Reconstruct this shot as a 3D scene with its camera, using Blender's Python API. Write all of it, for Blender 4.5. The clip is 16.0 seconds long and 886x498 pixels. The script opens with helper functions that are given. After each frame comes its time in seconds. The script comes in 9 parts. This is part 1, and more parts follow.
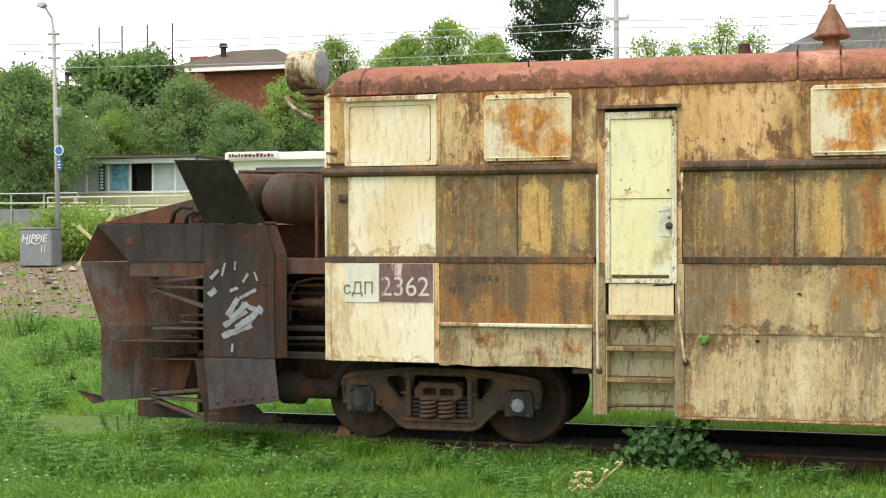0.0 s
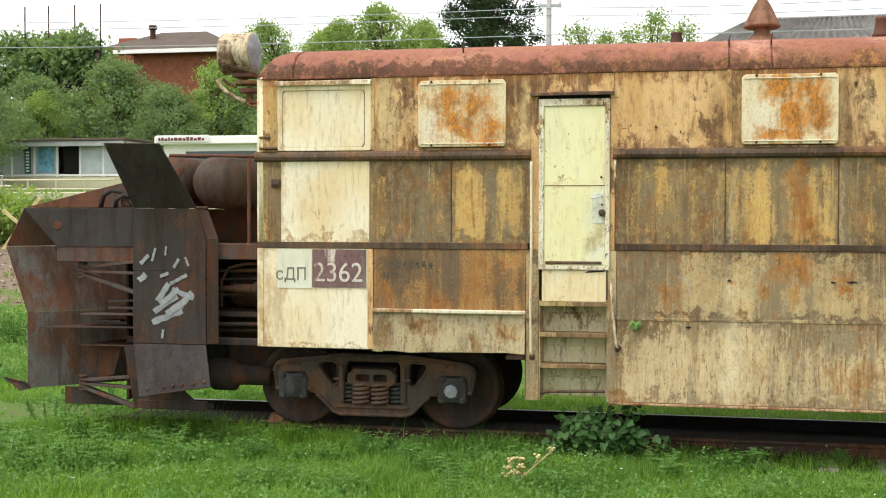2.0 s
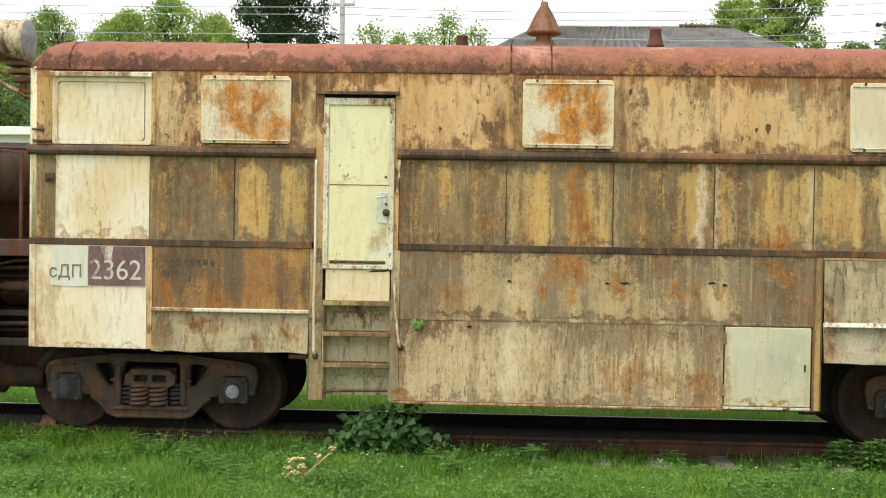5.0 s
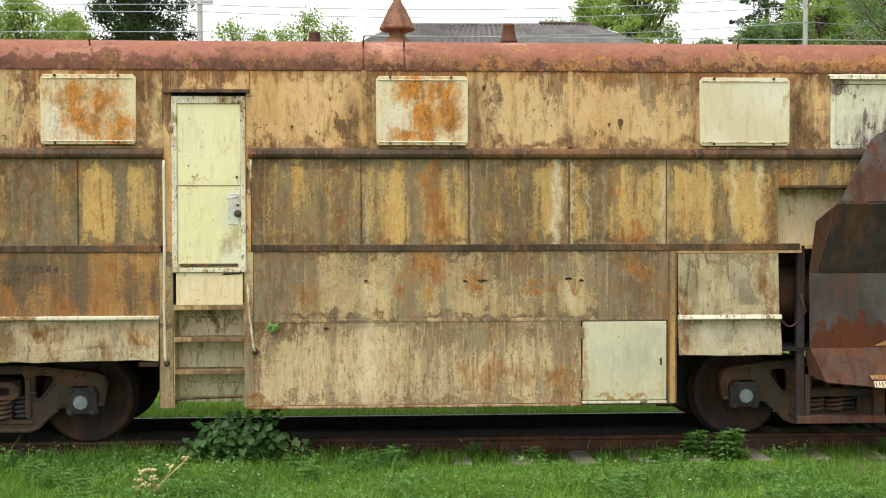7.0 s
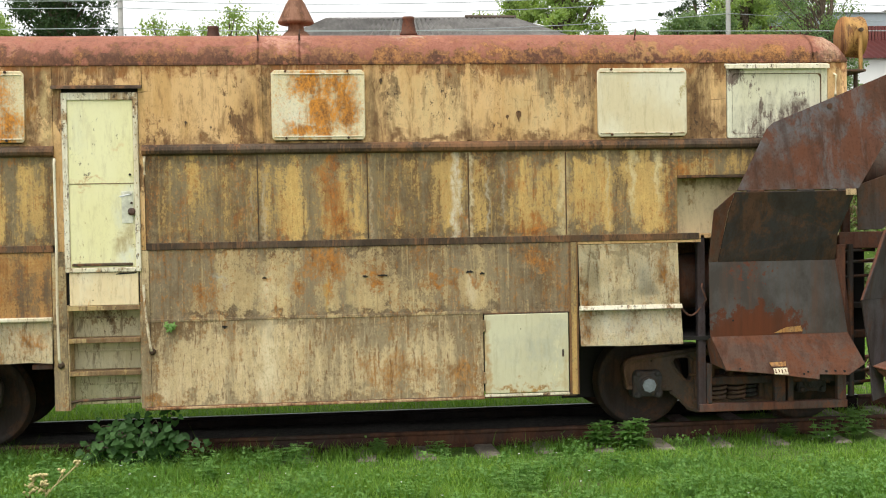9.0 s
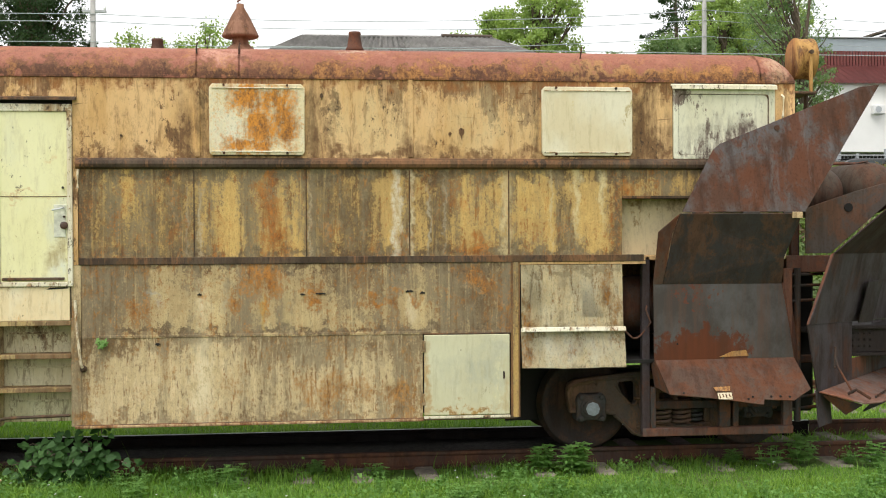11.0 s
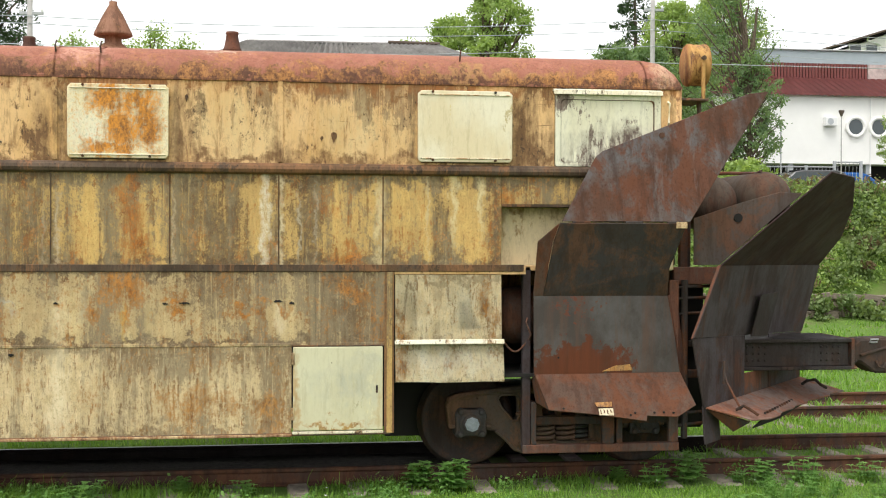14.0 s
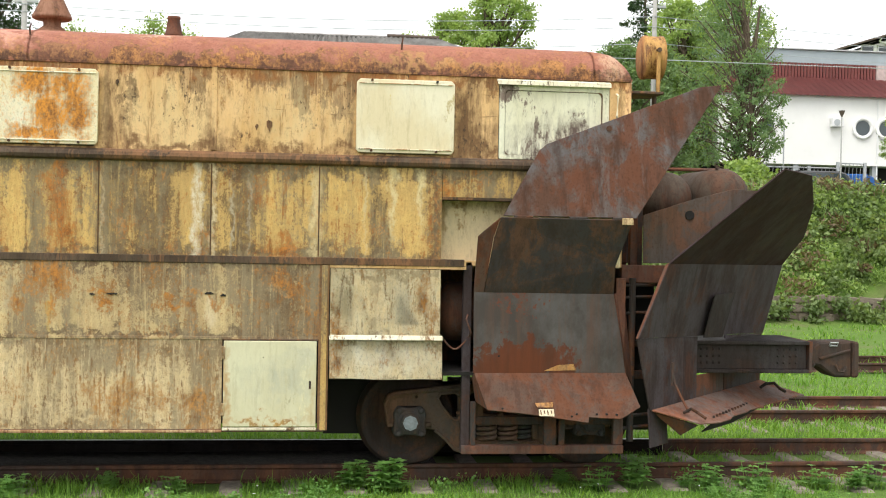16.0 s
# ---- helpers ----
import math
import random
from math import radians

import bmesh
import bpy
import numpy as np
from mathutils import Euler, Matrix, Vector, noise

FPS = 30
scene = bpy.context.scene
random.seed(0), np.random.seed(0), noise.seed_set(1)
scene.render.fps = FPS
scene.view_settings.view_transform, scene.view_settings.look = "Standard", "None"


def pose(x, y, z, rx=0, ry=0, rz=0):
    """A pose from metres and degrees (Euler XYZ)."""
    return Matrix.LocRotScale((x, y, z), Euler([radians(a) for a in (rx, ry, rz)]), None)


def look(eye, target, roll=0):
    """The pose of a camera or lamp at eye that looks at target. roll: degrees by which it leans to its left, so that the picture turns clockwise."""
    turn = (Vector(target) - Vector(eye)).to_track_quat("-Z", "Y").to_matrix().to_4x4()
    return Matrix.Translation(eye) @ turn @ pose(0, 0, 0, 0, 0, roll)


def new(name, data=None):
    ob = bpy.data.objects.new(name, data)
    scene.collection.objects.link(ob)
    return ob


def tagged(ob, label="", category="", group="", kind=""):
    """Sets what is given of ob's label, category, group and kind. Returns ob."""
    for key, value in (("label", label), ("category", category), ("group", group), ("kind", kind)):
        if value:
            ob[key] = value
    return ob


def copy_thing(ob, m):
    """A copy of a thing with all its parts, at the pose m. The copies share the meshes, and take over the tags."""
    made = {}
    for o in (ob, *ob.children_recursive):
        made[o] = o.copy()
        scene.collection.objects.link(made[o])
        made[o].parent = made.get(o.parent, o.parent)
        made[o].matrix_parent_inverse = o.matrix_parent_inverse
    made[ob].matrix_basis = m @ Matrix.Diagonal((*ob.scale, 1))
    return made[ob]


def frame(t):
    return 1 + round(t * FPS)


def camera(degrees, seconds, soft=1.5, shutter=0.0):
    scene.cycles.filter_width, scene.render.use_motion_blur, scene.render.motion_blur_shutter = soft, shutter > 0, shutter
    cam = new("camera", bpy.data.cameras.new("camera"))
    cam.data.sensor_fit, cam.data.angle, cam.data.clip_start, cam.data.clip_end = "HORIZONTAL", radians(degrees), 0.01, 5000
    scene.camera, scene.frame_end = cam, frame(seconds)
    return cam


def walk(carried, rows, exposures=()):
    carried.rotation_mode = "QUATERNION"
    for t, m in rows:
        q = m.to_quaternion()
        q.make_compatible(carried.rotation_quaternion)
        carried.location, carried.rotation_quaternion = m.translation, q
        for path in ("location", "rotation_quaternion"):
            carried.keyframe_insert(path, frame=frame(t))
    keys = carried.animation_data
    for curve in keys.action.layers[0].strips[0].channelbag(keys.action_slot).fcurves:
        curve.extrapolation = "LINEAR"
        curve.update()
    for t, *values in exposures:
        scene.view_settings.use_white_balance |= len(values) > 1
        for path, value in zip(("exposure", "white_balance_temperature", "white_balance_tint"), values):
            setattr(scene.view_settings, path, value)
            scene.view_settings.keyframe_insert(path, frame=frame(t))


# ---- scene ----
cam = camera(38.9, 16.0, 1.1)
PATH = [
    (0, (4.925, -13.179, 2.534), (4.404, -11.249, 2.506), -0.2),
    (0.5, (4.926, -13.18, 2.53), (4.42, -11.245, 2.497), 0.2),
    (1, (4.937, -13.152, 2.528), (4.456, -11.211, 2.488), 0.1),
    (1.5, (4.937, -13.139, 2.533), (4.483, -11.191, 2.485), 0.1),
    (2, (4.895, -13.154, 2.537), (4.48, -11.199, 2.486), 0.1),
    (2.5, (4.879, -13.138, 2.54), (4.522, -11.171, 2.493), 0.3),
    (3, (4.849, -13.142, 2.53), (4.571, -11.162, 2.487), 0.3),
    (3.5, (4.832, -13.136, 2.525), (4.626, -11.147, 2.488), 0.0),
    (4, (4.875, -13.125, 2.533), (4.709, -11.132, 2.499), 1.0),
    (4.2, (4.895, -13.125, 2.533), (4.748, -11.131, 2.489), 1.0),
    (6.3, (5.141, -13.004, 2.543), (5.109, -11.005, 2.488), 0.2),
    (6.5, (5.148, -12.978, 2.542), (5.136, -10.979, 2.477), -0.1),
    (7, (5.137, -12.903, 2.545), (5.254, -10.907, 2.494), -0.1),
    (7.5, (5.174, -12.858, 2.534), (5.319, -10.863, 2.503), -0.3),
    (8, (5.309, -12.853, 2.536), (5.474, -10.86, 2.502), -0.3),
    (8.5, (5.473, -12.864, 2.536), (5.625, -10.871, 2.482), -0.4),
    (9, (5.558, -12.842, 2.533), (5.77, -10.854, 2.473), -1.0),
    (9.2, (5.6, -12.816, 2.53), (5.832, -10.83, 2.47), -0.7),
    (11.3, (6.127, -12.661, 2.521), (6.368, -10.676, 2.493), -0.1),
    (11.5, (6.194, -12.642, 2.521), (6.481, -10.663, 2.482), -0.7),
    (12, (6.344, -12.529, 2.516), (6.621, -10.548, 2.477), 0.4),
    (12.5, (6.487, -12.476, 2.511), (6.795, -10.5, 2.493), -1.7),
    (13, (6.703, -12.438, 2.517), (6.926, -10.45, 2.509), -1.6),
    (13.5, (6.899, -12.441, 2.53), (7.13, -10.455, 2.504), -0.7),
    (14, (7.052, -12.335, 2.517), (7.336, -10.355, 2.501), 0.2),
    (14.5, (7.192, -12.228, 2.507), (7.512, -10.254, 2.48), -1.1),
    (15, (7.404, -12.184, 2.515), (7.659, -10.2, 2.49), 0.1),
    (15.5, (7.639, -12.174, 2.53), (7.865, -10.187, 2.505), 0.7),
    (16, (7.844, -12.085, 2.497), (8.104, -10.102, 2.475), 1.1),
]
walk(cam, [(t, look(eye, target, roll)) for t, eye, target, roll in PATH],
     [(0, 0.97), (3, 0.92), (6.3, 0.82), (9.2, 0.82), (13, 0.88), (14, 1.0), (15, 1.18), (16, 1.1)])

# ---- light ----
SUN_EL, SUN_ROT = 67.0, 216.0
world = bpy.data.worlds.new("overcast_sky")
scene.world = world
world.use_nodes = True
wn = world.node_tree
bg = wn.nodes["Background"]
sky = wn.nodes.new("ShaderNodeTexSky")
sky.sky_type = "NISHITA"
sky.sun_disc = False
sky.sun_elevation, sky.sun_rotation = radians(SUN_EL), radians(SUN_ROT)
sky.dust_density, sky.air_density, sky.ozone_density = 1.5, 1.0, 1.0
veil = wn.nodes.new("ShaderNodeHueSaturation")
veil.inputs["Saturation"].default_value = 0.06
veil.inputs["Value"].default_value = 1.0
wn.links.new(sky.outputs[0], veil.inputs["Color"])
wn.links.new(veil.outputs[0], bg.inputs["Color"])
bg.inputs["Strength"].default_value = 0.15
sun_data = bpy.data.lights.new("sun", "SUN")
sun_data.energy, sun_data.angle, sun_data.color = 1.3, radians(40), (1.0, 0.97, 0.92)
sun = new("sun", sun_data)
sun.matrix_basis = look((-4, -11, 32), (4, 0, 0))

# ---- small builders ----
rnd = random.Random(7)


def mesh_of(name, bm):
    me = bpy.data.meshes.new(name)
    bm.normal_update()
    bm.to_mesh(me)
    bm.free()
    return me


def part(name, bm, material, parent=None, label="", smooth=False):
    """One mesh object out of a bmesh, under a thing or a part."""
    me = mesh_of(name, bm)
    me.materials.append(material)
    if smooth:
        for p in me.polygons:
            p.use_smooth = True
    ob = new(name, me)
    if parent is not None:
        ob.parent = parent
    if label:
        tagged(ob, label)
    return ob


def thing(name, label, category, at=(0, 0, 0), group="", kind=""):
    ob = new(name)
    ob.location = at
    return tagged(ob, label, category, group, kind)


def structure(name, bm, material, label="", category="", smooth=False):
    return tagged(part(name, bm, material, None, "", smooth), label, category, "", "structure")


def bevel(bm, width, segments=1):
    if width > 0:
        bmesh.ops.bevel(bm, geom=bm.edges[:], offset=width, segments=segments, affect="EDGES", profile=0.5, clamp_overlap=True)
    return bm


def add_box(bm, x0, x1, y0, y1, z0, z1):
    vs = [bm.verts.new((x, y, z)) for z in (z0, z1) for y in (y0, y1) for x in (x0, x1)]
    for q in ((0, 2, 3, 1), (4, 5, 7, 6), (0, 1, 5, 4), (2, 6, 7, 3), (0, 4, 6, 2), (1, 3, 7, 5)):
        bm.faces.new([vs[i] for i in q])
    return bm


def box(x0, x1, y0, y1, z0, z1, edge=0.0):
    return bevel(add_box(bmesh.new(), x0, x1, y0, y1, z0, z1), edge)


def add_prism(bm, pts, axis, a, b):
    """A polygon, drawn in the two other axes in their order, pushed from a to b along axis."""
    def at(p, v):
        c = list(p)
        c.insert("xyz".index(axis), v)
        return c
    lo = [bm.verts.new(at(p, a)) for p in pts]
    hi = [bm.verts.new(at(p, b)) for p in pts]
    n = len(pts)
    bm.faces.new(lo)
    bm.faces.new(hi[::-1])
    for i in range(n):
        bm.faces.new((lo[i], hi[i], hi[(i + 1) % n], lo[(i + 1) % n]))
    bmesh.ops.recalc_face_normals(bm, faces=bm.faces[:])
    return bm


def prism(pts, axis, a, b, edge=0.0):
    return bevel(add_prism(bmesh.new(), pts, axis, a, b), edge)


def plate(pts, thick, edge=0.0):
    """A flat sheet of that thickness with its front corners at pts."""
    bm = bmesh.new()
    pts = [Vector(p) for p in pts]
    n = (pts[1] - pts[0]).cross(pts[2] - pts[0]).normalized() * thick
    lo = [bm.verts.new(p) for p in pts]
    hi = [bm.verts.new(p + n) for p in pts]
    k = len(pts)
    bm.faces.new(lo)
    bm.faces.new(hi[::-1])
    for i in range(k):
        bm.faces.new((lo[i], hi[i], hi[(i + 1) % k], lo[(i + 1) % k]))
    bmesh.ops.recalc_face_normals(bm, faces=bm.faces[:])
    return bevel(bm, edge)


def add_rod(bm, a, b, r, r2=None, seg=12, caps=True):
    a, b = Vector(a), Vector(b)
    m = Matrix.Translation((a + b) / 2) @ (b - a).to_track_quat("Z", "Y").to_matrix().to_4x4()
    bmesh.ops.create_cone(bm, cap_ends=caps, segments=seg, radius1=r, radius2=r if r2 is None else r2, depth=(b - a).length, matrix=m)
    return bm


def rod(a, b, r, r2=None, seg=12):
    return add_rod(bmesh.new(), a, b, r, r2, seg)


def add_tube(bm, pts, r, seg=8):
    """A round bar that follows the points."""
    pts = [Vector(p) for p in pts]
    rings = []
    for i, p in enumerate(pts):
        d = (pts[min(i + 1, len(pts) - 1)] - pts[max(i - 1, 0)]).normalized()
        q = d.to_track_quat("Z", "Y")
        rings.append([bm.verts.new(p + q @ Vector((r * math.cos(2 * math.pi * k / seg), r * math.sin(2 * math.pi * k / seg), 0))) for k in range(seg)])
    for a, b in zip(rings, rings[1:]):
        for k in range(seg):
            bm.faces.new((a[k], a[(k + 1) % seg], b[(k + 1) % seg], b[k]))
    bm.faces.new(rings[0][::-1])
    bm.faces.new(rings[-1])
    return bm


def tube(pts, r, seg=8):
    return add_tube(bmesh.new(), pts, r, seg)


def add_lathe(bm, profile, origin, axis, seg=24):
    """Turns (radius, height) pairs round an axis through origin."""
    q = Vector(axis).to_track_quat("Z", "Y")
    o = Vector(origin)
    rings = []
    for r, h in profile:
        rings.append([bm.verts.new(o + q @ Vector((max(r, 0.0005) * math.cos(2 * math.pi * k / seg), max(r, 0.0005) * math.sin(2 * math.pi * k / seg), h))) for k in range(seg)])
    for a, b in zip(rings, rings[1:]):
        for k in range(seg):
            bm.faces.new((a[k], a[(k + 1) % seg], b[(k + 1) % seg], b[k]))
    bm.faces.new(rings[0][::-1])
    bm.faces.new(rings[-1])
    bmesh.ops.recalc_face_normals(bm, faces=bm.faces[:])
    return bm


def lathe(profile, origin, axis, seg=24):
    return add_lathe(bmesh.new(), profile, origin, axis, seg)


def raw(verts, faces):
    me = bpy.data.meshes.new("mesh")
    me.from_pydata(verts, [], faces)
    return me


# ---- materials ----
class Paint:
    """A node material in the making, in the coordinates of the place."""

    def __init__(self, name, rough=0.8, metal=0.0):
        self.m = bpy.data.materials.new(name)
        self.m.use_nodes = True
        self.t = self.m.node_tree
        self.b = self.t.nodes["Principled BSDF"]
        self.b.inputs["Roughness"].default_value = rough
        self.b.inputs["Metallic"].default_value = metal
        self.b.inputs["Specular IOR Level"].default_value = 0.3
        self.co = self.t.nodes.new("ShaderNodeTexCoord").outputs["Object"]
        self.shaken = None

    def link(self, a, b):
        self.t.links.new(a, b)

    def noise(self, scale, stretch=(1, 1, 1), detail=4.0, rough=0.6, shift=(0, 0, 0), warp=0.0):
        mp = self.t.nodes.new("ShaderNodeMapping")
        mp.inputs["Scale"].default_value = stretch
        mp.inputs["Location"].default_value = shift
        self.link(self.co, mp.inputs["Vector"])
        n = self.t.nodes.new("ShaderNodeTexNoise")
        n.inputs["Scale"].default_value = scale
        n.inputs["Detail"].default_value = detail
        n.inputs["Roughness"].default_value = rough
        n.inputs["Distortion"].default_value = warp
        self.link(mp.outputs[0], n.inputs["Vector"])
        return n.outputs["Fac"]

    def ramp(self, fac, stops):
        r = self.t.nodes.new("ShaderNodeValToRGB")
        el = r.color_ramp.elements
        while len(el) < len(stops):
            el.new(0.5)
        for e, (p, c) in zip(el, stops):
            e.position = p
            e.color = (c, c, c, 1) if isinstance(c, (int, float)) else (*c, 1)
        self.link(fac, r.inputs["Fac"])
        return r.outputs["Color"]

    def mix(self, fac, a, b, how="MIX"):
        n = self.t.nodes.new("ShaderNodeMix")
        n.data_type, n.blend_type = "RGBA", how
        for sock, v in ((n.inputs[0], fac), (n.inputs[6], a), (n.inputs[7], b)):
            if isinstance(v, tuple):
                sock.default_value = (*v, 1)
            elif isinstance(v, (int, float)):
                sock.default_value = v
            else:
                self.link(v, sock)
        return n.outputs[2]

    def math(self, how, a, b):
        n = self.t.nodes.new("ShaderNodeMath")
        n.operation = how
        for sock, v in zip(n.inputs, (a, b)):
            if isinstance(v, (int, float)):
                sock.default_value = v
            else:
                self.link(v, sock)
        return n.outputs[0]

    def blob(self, centre, size, soft=0.5):
        """1 inside an ellipsoid, falling to 0 at its rim."""
        mp = self.t.nodes.new("ShaderNodeMapping")
        mp.vector_type = "TEXTURE"
        mp.inputs["Location"].default_value = centre
        mp.inputs["Scale"].default_value = size
        self.link(self.ragged(), mp.inputs["Vector"])
        g = self.t.nodes.new("ShaderNodeTexGradient")
        g.gradient_type = "SPHERICAL"
        self.link(mp.outputs[0], g.inputs["Vector"])
        return self.ramp(g.outputs["Fac"], [(0.0, 0.0), (soft, 1.0)])

    def ragged(self):
        """The coordinates, shaken so that the rims of stains come out uneven."""
        if self.shaken is None:
            n = self.t.nodes.new("ShaderNodeTexNoise")
            n.inputs["Scale"].default_value = 5.5
            n.inputs["Detail"].default_value = 6
            n.inputs["Roughness"].default_value = 0.66
            self.link(self.co, n.inputs["Vector"])
            k = self.t.nodes.new("ShaderNodeVectorMath")
            k.operation = "MULTIPLY_ADD"
            self.link(n.outputs["Color"], k.inputs[0])
            k.inputs[1].default_value = (0.28, 0.0, 0.7)
            k.inputs[2].default_value = (-0.14, 0.0, -0.35)
            a = self.t.nodes.new("ShaderNodeVectorMath")
            self.link(self.co, a.inputs[0])
            self.link(k.outputs[0], a.inputs[1])
            self.shaken = a.outputs[0]
        return self.shaken

    def spread(self, *terms):
        """Noises summed about one half, each with its weight."""
        out = 0.5 - 0.5 * sum(w for n, w in terms)
        for n, w in terms:
            m = self.t.nodes.new("ShaderNodeMath")
            m.operation = "MULTIPLY_ADD"
            self.link(n, m.inputs[0])
            m.inputs[1].default_value = w
            if isinstance(out, float):
                m.inputs[2].default_value = out
            else:
                self.link(out, m.inputs[2])
            out = m.outputs[0]
        return out

    def random(self):
        return self.t.nodes.new("ShaderNodeObjectInfo").outputs["Random"]

    def island(self):
        return self.t.nodes.new("ShaderNodeNewGeometry").outputs["Random Per Island"]

    def done(self, colour, bump=None, depth=0.3, rough=None, dist=0.01):
        if isinstance(colour, tuple):
            self.b.inputs["Base Color"].default_value = (*colour, 1)
        else:
            self.link(colour, self.b.inputs["Base Color"])
        if bump is not None:
            n = self.t.nodes.new("ShaderNodeBump")
            n.inputs["Strength"].default_value = depth
            n.inputs["Distance"].default_value = dist
            self.link(bump, n.inputs["Height"])
            self.link(n.outputs[0], self.b.inputs["Normal"])
        if rough is not None:
            self.link(rough, self.b.inputs["Roughness"])
        return self.m


def level(share, spread=0.085):
    """The noise value above which about that share of a surface lies."""
    return 0.5 + spread * math.log((1 - share) / share) / 1.7


def weathered(name, light, mid, grime, rust, grimy=0.5, rusty=0.2, streak=1.0, shift=0.0, rust_at=(), dark_at=(), chipped=0.05, drips=(), wash=1.0, zones=(), scored=0.0):
    """Old paint on steel sheet: faded flaking coat, washed-down dirt, rust runs and chips.
    grimy, rusty, chipped: the share of the surface. drips: heights of the ledges that dirt has run down from."""
    p = Paint(name, 0.72)
    s = (shift, shift * 0.7, shift * 1.3)
    flake = p.noise(3.4, (1, 1, 0.42), 10, 0.74, s, 0.3)
    runs = p.noise(5.0 * streak, (1, 1, 0.13), 8, 0.7, (s[2], s[0], s[1]), 0.35)
    fine = p.noise(16 * streak, (1, 1, 0.17), 8, 0.74, (s[1], s[2], s[0]), 0.3)
    broad = p.noise(0.75, (1, 1, 0.8), 3, 0.5, (s[1] + 7, s[0], s[2]))
    grit = p.noise(30, (1, 1, 0.6), 7, 0.72, s)
    speck = p.noise(11, (1, 1, 0.55), 10, 0.8, (s[0] + 5, s[2], s[1]), 0.2)
    # faded coat, two tones, washed in vertical bands
    tone = p.mix(1 - 0.5 * min(1.0, wash), runs, p.noise(1.6, (1, 1, 0.6), 6, 0.6, (s[2], s[1], s[0] + 3)))
    col = p.mix(p.ramp(tone, [(0.42, 0.0), (0.56, 1.0)]), mid, light)
    # dirt and lost paint
    cover = p.mix(0.28, p.mix(0.34, p.mix(0.4 * wash, flake, runs), speck), broad)
    for z, reach in drips:
        under = p.blob((5.6, 0, z), (9, 9, reach), 0.9)
        cover = p.mix(p.math("MULTIPLY", under, 0.2), cover, (0.78, 0.78, 0.78))
    thr = level(grimy, 0.052)
    dirt = p.ramp(cover, [(thr - 0.008, 0.0), (thr + 0.003, 0.8), (thr + 0.022, 0.97)])
    dirt_col = p.mix(p.ramp(p.noise(2.3, (1, 1, 0.3), 7, 0.7, (s[0] + 11, s[2], s[1])), [(0.42, 0.0), (0.58, 1.0)]), grime, tuple(min(1.0, 1.9 * g + 0.012) for g in grime))
    col = p.mix(dirt, col, dirt_col)
    for centre, size, tint, much in zones:
        near = p.blob(centre, size, 0.7)
        col = p.mix(p.mix(1.0, near, p.ramp(p.mix(0.5, speck, runs), [(0.42, 0.15 * much), (0.54, much)]), "MULTIPLY"), col, tint)
    # thin dark and pale runs
    col = p.mix(p.ramp(fine, [(level(0.36), 0.0), (level(0.09), 0.68 * wash)]), col, tuple(0.55 * g + 0.18 * r for g, r in zip(grime, rust)))
    pale = p.noise(8 * streak, (1, 1, 0.06), 7, 0.7, (s[2] + 4, s[0], s[1]), 0.2)
    col = p.mix(p.ramp(pale, [(level(0.2), 0.0), (level(0.07), 0.75 * wash)]), col, light)
    thread = p.noise(22 * streak, (1, 1, 0.07), 7, 0.74, (s[0] + 8, s[1], s[2]), 0.3)
    col = p.mix(p.ramp(thread, [(level(0.2), 0.0), (level(0.08), 0.36 * wash)]), col, tuple(min(0.85, 1.08 * c) for c in light))
    # rust
    patch = p.mix(0.35, p.noise(1.9, (1, 1, 0.5), 10, 0.76, (s[1] + 3, s[0], s[2] + 5), 0.4), fine)
    rthr = level(rusty, 0.065)
    rmask = p.ramp(patch, [(rthr - 0.015, 0.0), (rthr + 0.035, 0.9)])
    ragged = p.mix(0.4, p.mix(0.5, p.noise(3.2, (1, 1, 0.45), 9, 0.78, (9, 2, 4), 0.3), speck), fine)
    for centre, size in rust_at:
        near = p.math("ADD", p.math("MULTIPLY", p.blob(centre, size, 0.9), 0.30), p.math("MULTIPLY", ragged, 0.85))
        rmask = p.mix(1.0, rmask, p.ramp(near, [(0.56, 0.0), (0.60, 0.6), (0.68, 0.96)]), "LIGHTEN")
    rcol = p.mix(p.ramp(p.noise(6, (1, 1, 0.3), 8, 0.74, s), [(0.4, 0.0), (0.6, 1.0)]), (min(1.0, 1.1 * rust[0]), min(1.0, 1.28 * rust[1]), 1.15 * rust[2]), tuple(0.5 * r for r in rust))
    col = p.mix(rmask, col, rcol)
    for centre, size in dark_at:
        near = p.blob(centre, size, 0.7)
        col = p.mix(p.mix(1.0, near, p.ramp(p.mix(0.5, flake, runs), [(0.44, 0.0), (0.54, 0.9)]), "MULTIPLY"), col, grime)
    # chips and pits
    chips = p.mix(0.4, grit, flake)
    cthr = level(chipped, 0.055)
    col = p.mix(p.ramp(chips, [(cthr, 0.0), (cthr + 0.02, 0.85)]), col, (0.055, 0.032, 0.018))
    # small rusty freckles
    freck = p.mix(0.35, p.noise(17, (1, 1, 0.4), 8, 0.78, (s[2], s[1] + 9, s[0])), broad)
    fthr = level(0.5 * chipped + 0.45 * rusty + 0.012, 0.065)
    col = p.mix(p.ramp(freck, [(fthr - 0.01, 0.0), (fthr + 0.03, 0.7)]), col, tuple(0.6 * r for r in rust))
